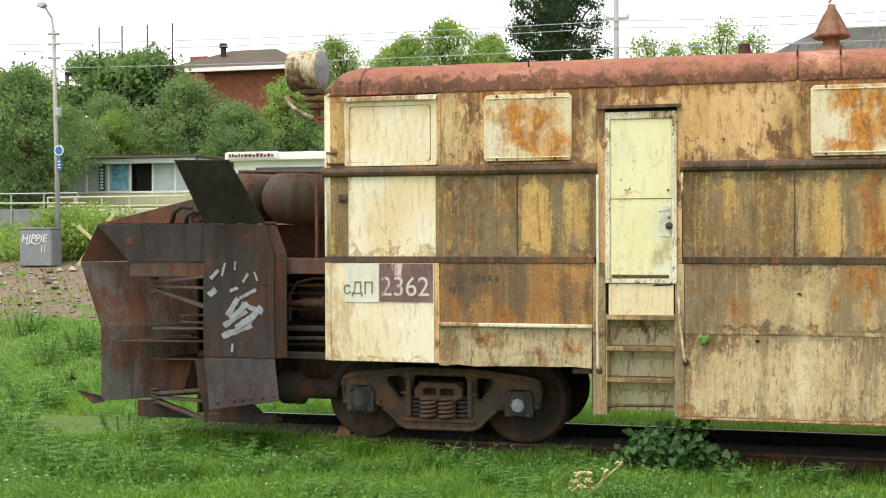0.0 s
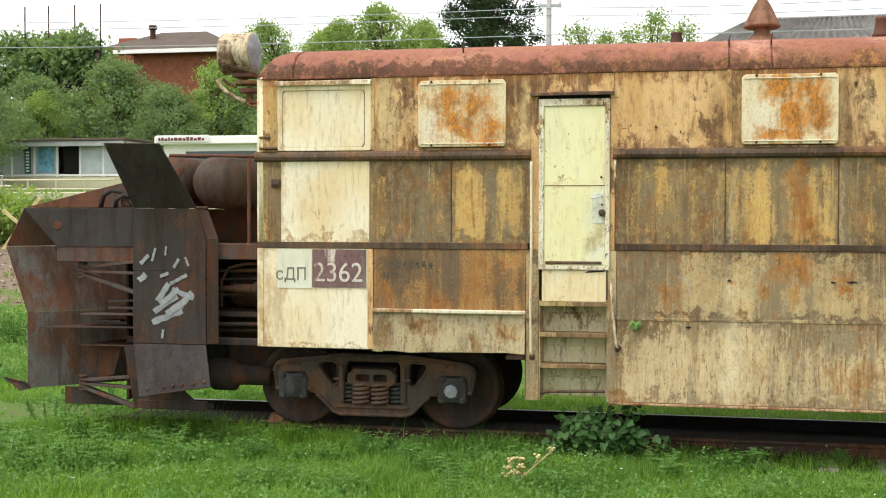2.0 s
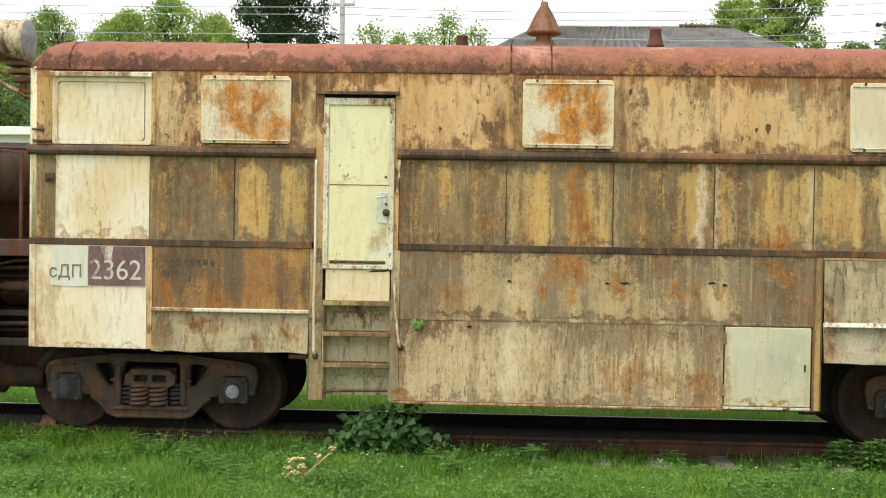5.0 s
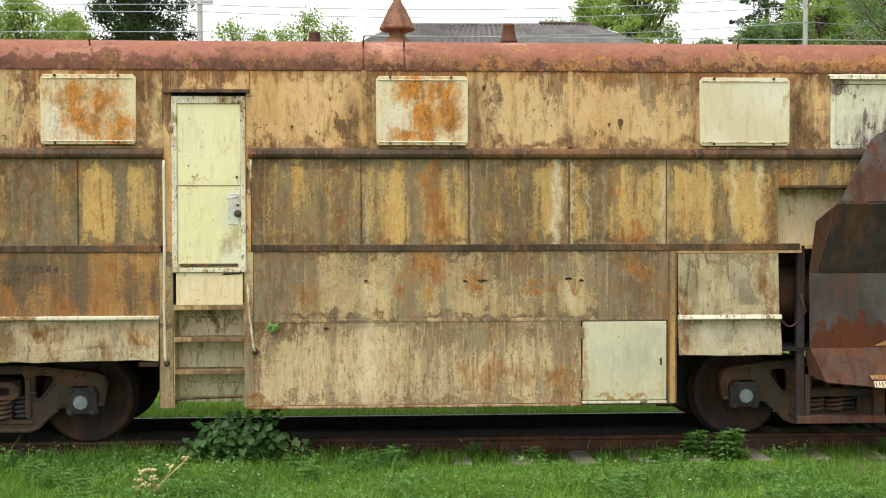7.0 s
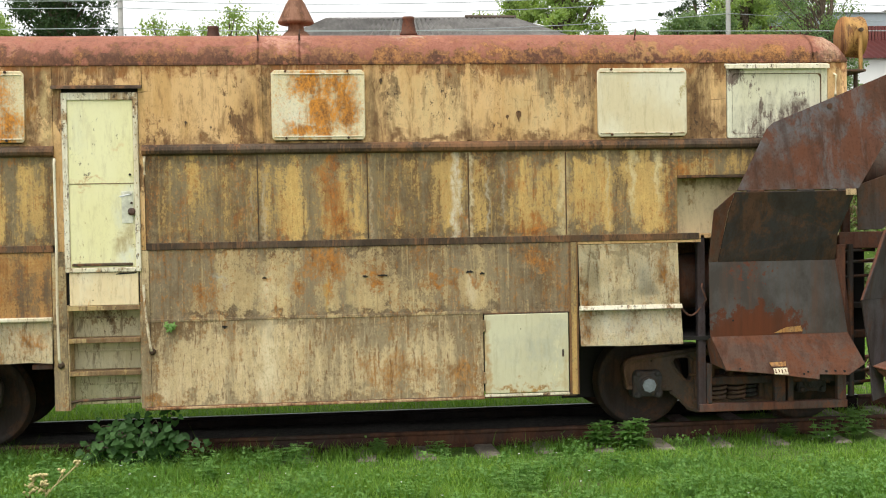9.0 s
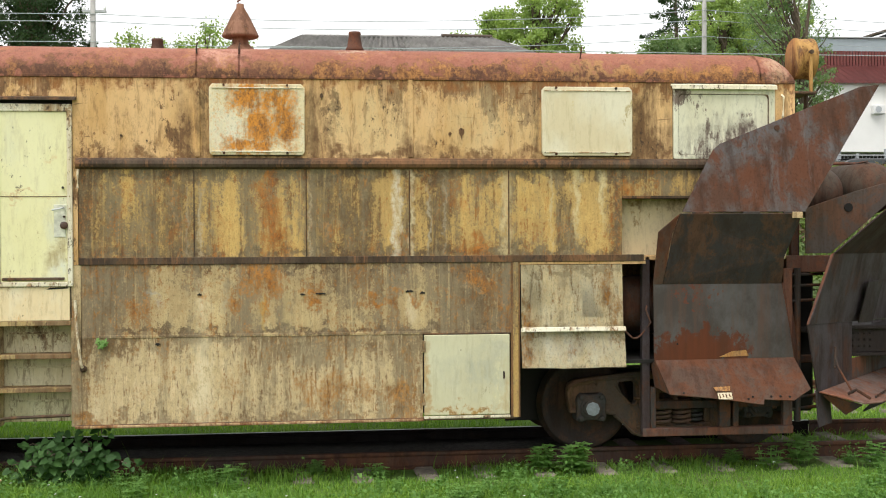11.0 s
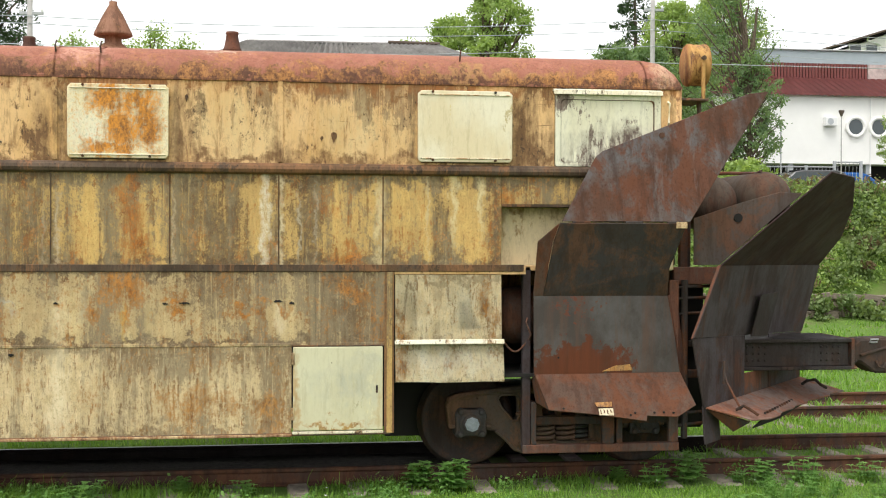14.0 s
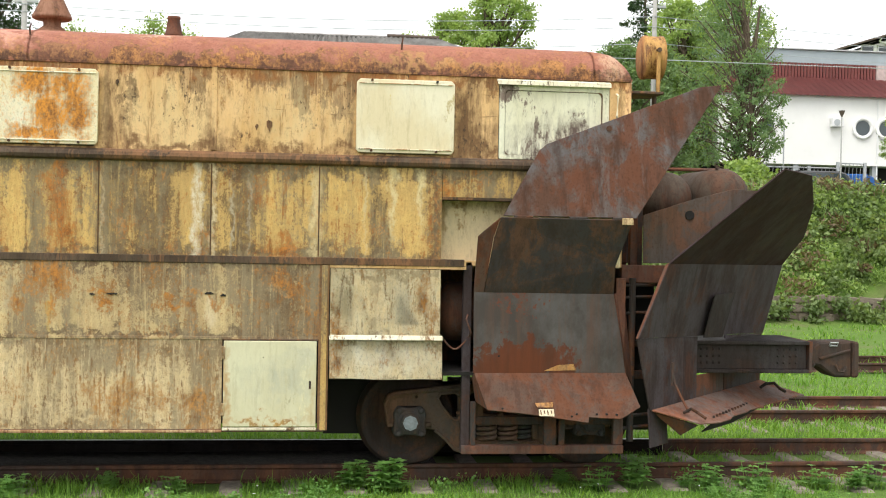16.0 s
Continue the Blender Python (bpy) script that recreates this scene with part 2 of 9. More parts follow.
    # hair cracks, scores and fine crust
    crack = p.mix(1.0, p.ramp(p.noise(4.5, (1, 1, 0.5), 9, 0.72, (s[1], s[0] + 6, s[2]), 0.2), [(0.488, 0.0), (0.5, 1.0), (0.512, 0.0)]), p.ramp(p.noise(1.3, (1, 1, 1), 3, 0.5, (s[2] + 2, s[1], s[0])), [(0.44, 0.0), (0.58, 0.5 * min(1.0, 0.25 + 2 * grimy))]), "MULTIPLY")
    col = p.mix(crack, col, tuple(0.7 * g + 0.1 * r for g, r in zip(grime, rust)))
    if scored:
        across = p.noise(7, (0.3, 1, 2.6), 8, 0.72, (s[0], s[2], s[1] + 4), 0.4)
        col = p.mix(p.ramp(across, [(level(0.2 * scored), 0.0), (level(0.1 * scored), 0.75)]), col, grime)
    crust = p.noise(24, (1, 1, 0.45), 6, 0.78, (s[1] + 8, s[2], s[0]))
    col = p.mix(min(1.0, 0.12 + 2.2 * max(0.0, grimy - 0.08)), col, p.ramp(crust, [(0.36, 0.55), (0.46, 0.95), (0.6, 1.0)]), "MULTIPLY")
    return p.done(col, p.mix(0.5, grit, flake), 0.6, None, 0.01)


def streaked(name, light, mid, grime, soot, rust, grimy=0.5, shift=0.0, coat=(), dirty=(), pale=(), rust_at=(), rusty=0.03, lines=1.0, drip=0.5, rough=0.75, columns=0.45, freckle=0.03, fall=0.08, scabby=0.2):
    """Crusted paint on sheet steel: a granular coat worn off in upright columns.
    coat, dirty: (centre, size, much) where paint has held or dirt has settled; pale: (centre, size, tint, much) washed runs."""
    p = Paint(name, rough)
    s = (shift, shift * 0.7, shift * 1.3)
    upright = p.noise(4.4 * lines, (1, 1, 0.12), 7, 0.68, s, 0.25)
    thin = p.noise(19 * lines, (1, 1, fall), 6, 0.7, (s[1] + 4, s[2], s[0]), 0.3)
    flake = p.noise(9, (1, 1, 0.62), 9, 0.76, (s[2], s[0] + 3, s[1]), 0.5)
    grain = p.noise(42, (1, 1, 0.8), 7, 0.8, s)
    broad = p.noise(1.3, (1, 1, 0.7), 6, 0.62, (s[1] + 7, s[0], s[2]), 0.3)
    paint = p.mix(p.ramp(p.spread((thin, 0.8), (flake, 0.9)), [(0.36, 0.0), (0.62, 1.0)]), mid, light)
    paint = p.mix(p.ramp(p.spread((broad, 1.0), (flake, 0.6)), [(0.36, 0.5), (0.54, 0.0)]), paint, tuple(0.6 * a + 0.4 * b for a, b in zip(mid, grime)))
    worn = p.spread((upright, 2.0 * columns), (thin, 0.35), (flake, 1.35 - columns), (grain, 1.0), (broad, 0.35))
    for much, where in ((-0.19, coat), (0.19, dirty)):
        for centre, size, share in where:
            worn = p.math("ADD", worn, p.math("MULTIPLY", p.blob(centre, size, 1.0), much * share))
    thr = level(grimy, 0.14)
    mask = p.ramp(worn, [(thr - 0.11, 0.0), (thr - 0.02, 0.34), (thr + 0.03, 0.74), (thr + 0.14, 1.0)])
    dirt = p.mix(p.ramp(p.spread((broad, 0.6), (upright, 0.7), (flake, 0.7)), [(0.40, 0.0), (0.58, 1.0)]), soot, grime)
    dirt = p.mix(p.ramp(p.spread((flake, 1.0), (grain, 0.6)), [(0.54, 0.0), (0.72, 0.7)]), dirt, tuple(min(1.0, 0.75 * g + 0.4 * m) for g, m in zip(grime, mid)))
    col = p.mix(mask, paint, dirt)
    # dark drips and threads of washed paint
    col = p.mix(p.ramp(p.spread((thin, 1.0), (grain, 0.5)), [(0.55, 0.0), (0.66, drip)]), col, soot)
    col = p.mix(p.ramp(p.spread((p.noise(24 * lines, (1, 1, 0.05), 6, 0.7, (s[0] + 8, s[1], s[2]), 0.3), 1.0), (grain, 0.5)), [(0.57, 0.0), (0.68, 0.6 * drip)]), col, light)
    for centre, size, tint, much in pale:
        near = p.math("MULTIPLY", p.blob(centre, size, 0.8), p.ramp(p.spread((thin, 0.7), (flake, 0.8), (grain, 0.7)), [(0.36, 0.15 * much), (0.52, much)]))
        col = p.mix(near, col, tint)
    # rust: granular patches, orange at the rim and brown within
    scab = p.spread((p.noise(4.2, (1, 1, 0.62), 9, 0.74, (s[1] + 3, s[0], s[2] + 5), 0.5), 0.9), (grain, 0.7), (thin, 0.45))
    rthr = level(rusty, 0.10)
    deep = p.ramp(scab, [(rthr - 0.03, 0.0), (rthr + 0.04, 0.85)])
    for centre, size in rust_at:
        near = p.math("ADD", p.math("MULTIPLY", p.blob(centre, size, 0.8), scabby), scab)
        deep = p.mix(1.0, deep, p.ramp(near, [(0.53, 0.0), (0.63, 0.45), (0.78, 0.95)]), "LIGHTEN")
    rust_col = p.mix(p.ramp(p.spread((flake, 0.9), (grain, 0.7)), [(0.40, 0.0), (0.60, 1.0)]), tuple(0.42 * r for r in rust), (min(1.0, 1.15 * rust[0]), min(1.0, 1.3 * rust[1]), 1.2 * rust[2]))
    col = p.mix(deep, col, rust_col)
    # freckles and pits
    pits = p.spread((p.noise(21, (1, 1, 0.7), 8, 0.8, (s[2], s[1] + 9, s[0])), 1.0), (broad, 0.5))
    fthr = level(freckle, 0.09)
    col = p.mix(p.ramp(pits, [(fthr - 0.012, 0.0), (fthr + 0.02, 0.8)]), col, tuple(0.35 * r + 0.4 * g for r, g in zip(rust, soot)))
    col = p.mix(0.8, col, p.ramp(grain, [(0.34, 0.5), (0.48, 0.96), (0.62, 1.0)]), "MULTIPLY")
    return p.done(col, p.mix(0.5, grain, flake), 0.7, None, 0.012)


def rusted_steel(name, base, rust, bare=(0.09, 0.095, 0.105), amount=0.5, sheen=0.5, shift=0.0, metal=0.2):
    sheen, metal = min(0.8, sheen + 0.2), 0.3 * metal
    p = Paint(name, sheen, metal)
    p.b.inputs["Specular IOR Level"].default_value = 0.15
    s = (shift, shift * 0.6, shift * 1.7)
    big = p.noise(1.5, (1, 1, 0.7), 9, 0.72, s, 0.3)
    col = p.mix(p.ramp(big, [(0.42, 0.0), (0.55, 1.0)]), base, bare)
    thr = level(amount)
    col = p.mix(p.ramp(p.noise(2.4, (1, 1, 0.7), 10, 0.76, (s[2], s[0] + 2, s[1]), 0.4), [(thr - 0.03, 0.0), (thr + 0.05, 0.92)]), col, rust)
    col = p.mix(p.ramp(p.noise(8, (1, 1, 0.1), 6, 0.7, s), [(0.48, 0.0), (0.64, 0.6)]), col, tuple(0.5 * b for b in base))
    col = p.mix(p.ramp(p.noise(7, (1, 1, 0.16), 6, 0.7, (s[1], s[2], s[0])), [(0.56, 0.0), (0.68, 0.5)]), col, tuple(min(1, 1.35 * b) for b in bare))
    grain = p.noise(45, (1, 1, 0.8), 6, 0.7, s)
    col = p.mix(p.ramp(grain, [(0.52, 0.0), (0.66, 0.55)]), col, tuple(0.45 * r for r in rust))
    return p.done(col, p.mix(0.4, grain, big), 0.35, p.ramp(big, [(0.4, min(0.95, sheen + 0.2)), (0.6, sheen - 0.05)]), 0.006)


def foliage(name, a, b, c, clear=0.4):
    """Leaves: two greens mixed leaf by leaf, with light passing through."""
    p = Paint(name, 0.55)
    col = p.mix(p.island(), a, b)
    col = p.mix(p.ramp(p.noise(0.7, (1, 1, 1), 3), [(0.38, 0.0), (0.62, 0.8)]), col, c)
    m = p.done(col)
    thin = p.t.nodes.new("ShaderNodeBsdfTranslucent")
    p.link(p.mix(1.0, col, (1.0, 1.0, 0.45), "MULTIPLY"), thin.inputs["Color"])
    both = p.t.nodes.new("ShaderNodeMixShader")
    both.inputs[0].default_value = clear
    p.link(p.b.outputs[0], both.inputs[1])
    p.link(thin.outputs[0], both.inputs[2])
    p.link(both.outputs[0], p.t.nodes["Material Output"].inputs["Surface"])
    return m


RUST = (0.34, 0.115, 0.028)
# narrow dark zones by the window covers: grime plus their shadow, as colour
M_TOP = weathered("paint_upper_band", (0.70, 0.45, 0.215), (0.58, 0.345, 0.135), (0.135, 0.068, 0.028), (0.36, 0.14, 0.032), 0.22, 0.09, 1.0, 1.0, chipped=0.09, drips=((4.1, 0.5),), wash=0.7,
                  dark_at=[((5.05, 0, 3.6), (0.2, 1, 0.75)), ((9.75, 0, 3.5), (0.3, 1, 0.8)), ((7.25, 0, 3.45), (0.16, 1, 0.5)), ((6.3, 0, 3.6), (0.12, 1, 0.8))],
                  zones=[((2.84, 0, 3.6), (0.1, 1, 0.7), (0.13, 0.07, 0.03), 0.9), ((1.72, 0, 3.6), (0.09, 1, 0.7), (0.15, 0.08, 0.033), 0.8), ((1.24, 0, 3.6), (0.05, 1, 0.7), (0.15, 0.08, 0.033), 0.8), ((5.16, 0, 3.7), (0.09, 1, 0.6), (0.13, 0.08, 0.035), 0.9), ((6.22, 0, 3.6), (0.1, 1, 0.5), (0.16, 0.095, 0.04), 0.8), ((8.52, 0, 3.6), (0.08, 1, 0.7), (0.12, 0.07, 0.03), 0.95), ((9.62, 0, 3.6), (0.14, 1, 0.7), (0.13, 0.075, 0.03), 0.95), ((6.8, 0, 3.6), (0.7, 1, 0.5), (0.62, 0.47, 0.24), 0.6), ((8.0, 0, 3.6), (0.7, 1, 0.5), (0.60, 0.47, 0.25), 0.5), ((5.6, 0, 3.27), (30, 9, 0.10), (0.17, 0.085, 0.035), 0.9), ((5.6, 0, 4.07), (30, 9, 0.14), (0.30, 0.12, 0.035), 0.95), ((1.42, 0, 3.62), (0.28, 1, 0.7), (0.66, 0.50, 0.25), 0.8), ((3.0, 0, 3.55), (0.1, 1, 0.6), (0.64, 0.47, 0.22), 0.7)], scored=0.4)
GREY, BROWN = (0.215, 0.163, 0.092), (0.118, 0.070, 0.032)
M_MID = streaked("paint_middle_band", (0.70, 0.47, 0.165), (0.54, 0.335, 0.11), GREY, BROWN, (0.42, 0.135, 0.024), 0.50, 4.0,
                 coat=[((5.42, 0, 2.7), (0.30, 1, 0.9), 1.0), ((6.03, 0, 2.65), (0.22, 1, 0.8), 0.8), ((4.40, 0, 2.95), (0.28, 1, 0.4), 0.7), ((7.9, 0, 2.75), (0.30, 1, 0.8), 0.8), ((8.58, 0, 2.75), (0.26, 1, 0.9), 1.0), ((9.08, 0, 2.8), (0.26, 1, 0.8), 1.1),
                       ((2.36, 0, 2.6), (0.34, 1, 0.8), 0.9), ((2.85, 0, 2.6), (0.22, 1, 0.6), 0.6), ((6.85, 0, 3.05), (0.3, 1, 0.25), 0.5)],
                 dirty=[((6.55, 0, 2.65), (0.50, 1, 0.9), 1.2), ((4.2, 0, 2.6), (0.6, 1, 0.6), 0.9), ((4.85, 0, 2.6), (0.3, 1, 0.8), 0.9), ((7.45, 0, 2.6), (0.34, 1, 0.9), 1.1), ((1.7, 0, 2.75), (0.65, 1, 0.8), 1.3), ((9.37, 0, 2.6), (0.14, 1, 0.9), 1.3), ((8.77, 0, 2.6), (0.12, 1, 0.6), 1.0),
                        ((2.62, 0, 2.7), (0.09, 1, 0.9), 1.2), ((2.17, 0, 2.7), (0.07, 1, 0.9), 1.0), ((5.6, 0, 3.13), (40, 9, 0.13), 1.4), ((5.6, 0, 2.27), (40, 9, 0.10), 1.2), ((3.0, 0, 2.7), (0.13, 1, 0.9), 1.2), ((3.95, 0, 2.7), (0.13, 1, 0.9), 1.0), ((0.15, 0, 2.7), (0.4, 1, 0.8), 0.8), ((10.4, 0, 2.9), (0.6, 1, 0.3), 0.8)],
                 pale=[((7.07, 0, 2.68), (0.055, 1, 1.1), (0.66, 0.58, 0.42), 1.0), ((7.225, 0, 2.7), (0.034, 1, 1.1), (0.60, 0.48, 0.29), 1.0), ((8.19, 0, 2.7), (0.07, 1, 1.0), (0.62, 0.48, 0.25), 1.0), ((8.93, 0, 2.85), (0.05, 1, 0.6), (0.64, 0.52, 0.28), 1.0), ((9.20, 0, 2.9), (0.05, 1, 0.5), (0.64, 0.52, 0.28), 1.0),
                       ((5.11, 0, 2.55), (0.028, 1, 0.6), (0.50, 0.39, 0.24), 0.9), ((6.2, 0, 2.6), (0.028, 1, 0.7), (0.46, 0.36, 0.22), 0.8), ((7.40, 0, 2.6), (0.022, 1, 0.7), (0.44, 0.37, 0.25), 0.8), ((7.56, 0, 2.6), (0.022, 1, 0.6), (0.42, 0.35, 0.24), 0.7), ((4.98, 0, 2.6), (0.02, 1, 0.5), (0.40, 0.33, 0.22), 0.6), ((8.66, 0, 2.8), (0.025, 1, 0.8), (0.55, 0.44, 0.24), 0.8)],
                 rust_at=[((5.80, 0, 2.72), (0.20, 1, 0.34)), ((5.80, 0, 2.42), (0.22, 1, 0.30)), ((7.9, 0, 2.36), (0.32, 1, 0.2)), ((5.75, 0, 2.95), (0.12, 1, 0.2)), ((9.5, 0, 2.95), (0.2, 1, 0.1))], rusty=0.035, columns=0.56, drip=0.6, lines=1.15)
M_LOW = streaked("paint_lower_band", (0.70, 0.54, 0.28), (0.48, 0.34, 0.165), (0.235, 0.18, 0.108), (0.135, 0.084, 0.042), (0.42, 0.15, 0.028), 0.58, 9.0,
                 coat=[((5.14, 0, 1.72), (0.26, 1, 0.4), 0.9), ((5.72, 0, 1.75), (0.25, 1, 0.5), 0.5), ((7.24, 0, 1.72), (0.16, 1, 0.3), 0.9), ((4.95, 0, 1.75), (0.3, 1, 0.3), 0.5), ((6.2, 0, 1.65), (0.5, 1, 0.2), 0.4)],
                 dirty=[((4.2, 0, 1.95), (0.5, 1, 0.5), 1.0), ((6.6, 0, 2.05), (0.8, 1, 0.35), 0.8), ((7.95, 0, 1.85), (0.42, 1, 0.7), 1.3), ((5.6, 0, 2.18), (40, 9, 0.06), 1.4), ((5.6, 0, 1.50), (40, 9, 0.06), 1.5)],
                 pale=[((5.13, 0, 1.75), (0.10, 1, 0.32), (0.66, 0.54, 0.33), 1.0), ((5.36, 0, 1.8), (0.10, 1, 0.2), (0.50, 0.41, 0.25), 0.7), ((7.23, 0, 1.77), (0.07, 1, 0.2), (0.62, 0.50, 0.31), 1.0), ((4.66, 0, 1.86), (0.10, 1, 0.09), (0.42, 0.40, 0.33), 0.8), ((5.72, 0, 1.72), (0.04, 1, 0.35), (0.55, 0.38, 0.13), 0.9), ((5.97, 0, 1.7), (0.04, 1, 0.3), (0.48, 0.36, 0.17), 0.7)],
                 rust_at=[((5.72, 0, 2.04), (0.34, 1, 0.26)), ((4.42, 0, 1.76), (0.22, 1, 0.16)), ((7.0, 0, 1.80), (0.14, 1, 0.12)), ((7.95, 0, 2.0), (0.3, 1, 0.16)), ((5.45, 0, 1.72), (0.12, 1, 0.15)), ((5.74, 0, 1.72), (0.06, 1, 0.35)), ((5.1, 0, 1.87), (0.1, 1, 0.07)), ((6.22, 0, 1.86), (0.16, 1, 0.07)), ((7.22, 0, 1.86), (0.16, 1, 0.08)), ((6.85, 0, 1.78), (0.2, 1, 0.06))], rusty=0.03, drip=0.65)
M_SKIRT = streaked("paint_skirt", (0.77, 0.61, 0.36), (0.58, 0.43, 0.225), (0.31, 0.24, 0.14), (0.17, 0.105, 0.05), (0.38, 0.16, 0.045), 0.40, 14.0,
                   coat=[((5.12, 0, 0.95), (0.35, 1, 0.9), 0.9), ((4.5, 0, 0.95), (0.4, 1, 0.6), 0.5), ((2.2, 0, 1.3), (1.1, 1, 0.6), 1.6)],
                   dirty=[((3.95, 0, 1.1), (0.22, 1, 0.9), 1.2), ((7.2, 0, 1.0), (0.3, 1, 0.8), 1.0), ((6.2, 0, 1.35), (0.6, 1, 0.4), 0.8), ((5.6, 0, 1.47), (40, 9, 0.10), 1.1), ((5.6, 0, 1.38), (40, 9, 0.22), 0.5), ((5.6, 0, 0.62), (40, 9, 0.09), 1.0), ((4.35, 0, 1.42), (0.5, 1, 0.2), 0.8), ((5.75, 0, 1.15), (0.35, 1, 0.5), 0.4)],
                   pale=[((5.12, 0, 0.95), (0.14, 1, 0.7), (0.74, 0.62, 0.40), 0.9), ((4.1, 0, 0.75), (0.10, 1, 0.2), (0.70, 0.58, 0.36), 0.8), ((2.0, 0, 1.28), (0.09, 1, 0.3), (0.76, 0.68, 0.48), 0.9), ((2.62, 0, 1.28), (0.10, 1, 0.3), (0.76, 0.68, 0.48), 0.9), ((2.28, 0, 1.28), (0.05, 1, 0.3), (0.76, 0.68, 0.48), 0.8), ((2.2, 0, 1.26), (1.0, 1, 0.24), (0.74, 0.62, 0.40), 0.6)],
                   rust_at=[((6.4, 0, 0.85), (0.5, 1, 0.3)), ((7.1, 0, 0.8), (0.3, 1, 0.4)), ((1.55, 0, 1.35), (0.3, 1, 0.2)), ((4.0, 0, 0.65), (0.3, 1, 0.1))], rusty=0.045, lines=1.7, drip=0.95, columns=0.5, fall=0.15)
M_CREAM = weathered("cream_paint", (0.84, 0.76, 0.57), (0.78, 0.63, 0.38), (0.42, 0.26, 0.11), (0.38, 0.155, 0.045), 0.15, 0.06, 1.0, 20.0, chipped=0.03, dark_at=[((0.12, 0, 1.4), (0.22, 1, 0.6))], wash=0.45, zones=[((0.28, 0, 2.7), (0.07, 1, 2), (0.45, 0.27, 0.1), 0.8), ((0.6, 0, 2.28), (3, 1, 0.06), (0.4, 0.24, 0.09), 0.8), ((0.06, 0, 1.6), (0.1, 1, 2), (0.42, 0.25, 0.1), 0.8), ((0.6, 0, 1.1), (3, 1, 0.05), (0.4, 0.24, 0.09), 0.8), ((0.7, 0, 2.75), (0.5, 1, 0.4), (0.70, 0.52, 0.28), 0.45)])
M_DOOR = weathered("pale_yellow_paint", (0.80, 0.76, 0.46), (0.77, 0.72, 0.40), (0.42, 0.33, 0.17), (0.40, 0.17, 0.04), 0.05, 0.03, 0.8, 25.0, chipped=0.045, dark_at=[((3.7, 0, 2.27), (0.14, 1, 0.16)), ((3.78, 0, 2.4), (0.08, 1, 0.12))], wash=0.25, zones=[((3.78, 0, 2.62), (0.2, 1, 0.3), (0.64, 0.65, 0.55), 0.8), ((3.74, 0, 2.16), (0.16, 1, 0.16), (0.70, 0.70, 0.58), 0.8), ((3.3, 0, 3.4), (0.12, 1, 0.3), (0.72, 0.70, 0.48), 0.6), ((3.45, 0, 2.89), (0.3, 1, 0.035), (0.55, 0.30, 0.12), 0.6), ((3.66, 0, 3.26), (0.07, 1, 0.06), (0.66, 0.44, 0.2), 0.6)])
M_WHITE = weathered("worn_white_paint", (0.78, 0.73, 0.57), (0.66, 0.56, 0.38), (0.24, 0.15, 0.07), (0.34, 0.15, 0.04), 0.24, 0.10, 1.0, 31.0, chipped=0.14, wash=0.6)
M_ROOF = streaked("red_oxide_roof", (0.38, 0.155, 0.105), (0.29, 0.105, 0.066), (0.16, 0.065, 0.036), (0.095, 0.042, 0.024), (0.40, 0.16, 0.055), 0.15, 37.0,
                  coat=[((5.6, 0.2, 4.42), (40, 9, 0.16), 0.8)], dirty=[((5.6, 0, 4.085), (40, 9, 0.10), 4.5), ((5.6, 0, 4.12), (40, 9, 0.12), 1.2), ((1.4, 0, 4.16), (1.8, 9, 0.12), 0.8), ((3.4, 0, 4.2), (0.9, 9, 0.1), 0.6)],
                  pale=[((6.2, 0, 4.15), (4.0, 9, 0.05), (0.45, 0.22, 0.09), 0.4), ((5.3, 0.1, 4.30), (0.35, 9, 0.09), (0.56, 0.30, 0.22), 0.8), ((2.2, 0, 4.24), (0.8, 9, 0.05), (0.5, 0.26, 0.17), 0.6), ((9.6, 0, 4.15), (1.4, 9, 0.07), (0.52, 0.28, 0.11), 0.7), ((11.1, 0, 4.25), (0.16, 9, 0.2), (0.62, 0.42, 0.28), 0.8), ((6.7, 0.3, 4.39), (0.3, 9, 0.05), (0.6, 0.48, 0.36), 0.7)],
                  rust_at=[((10.2, 0, 4.12), (1.2, 9, 0.09)), ((7.3, 0, 4.13), (1.6, 9, 0.06))], rusty=0.05, lines=0.9, drip=0.35, columns=0.3)
M_BELT = weathered("grimy_belt", (0.22, 0.105, 0.045), (0.10, 0.055, 0.025), (0.048, 0.031, 0.018), (0.17, 0.07, 0.024), 0.6, 0.05, 1.0, 41.0)
M_COVER = streaked("rusted_cover", (0.80, 0.72, 0.51), (0.75, 0.63, 0.38), (0.62, 0.43, 0.19), (0.46, 0.27, 0.09), (0.56, 0.19, 0.02), 0.14, 45.0,
                   pale=[((5.4, 0, 3.5), (0.3, 1, 0.3), (0.78, 0.73, 0.58), 0.7), ((1.95, 0, 3.5), (0.2, 1, 0.3), (0.80, 0.77, 0.64), 0.7)],
                   rust_at=[((2.16, -0.03, 3.80), (0.34, 1, 0.26)), ((2.45, -0.03, 3.72), (0.28, 1, 0.36)), ((2.3, -0.03, 3.52), (0.42, 1, 0.28)), ((2.62, -0.03, 3.45), (0.2, 1, 0.3)), ((5.60, -0.03, 3.86), (0.26, 1, 0.18)), ((5.85, -0.03, 3.84), (0.36, 1, 0.2)), ((5.97, -0.03, 3.62), (0.2, 1, 0.42)), ((5.72, -0.03, 3.58), (0.22, 1, 0.3)), ((5.62, -0.03, 3.36), (0.4, 1, 0.14))], rusty=0.012, drip=0.12, freckle=0.012, columns=0.3, scabby=0.30)
M_DARK = rusted_steel("dark_steel", (0.055, 0.045, 0.038), (0.12, 0.05, 0.025), (0.045, 0.042, 0.04), 0.45, 0.6, 2.0)
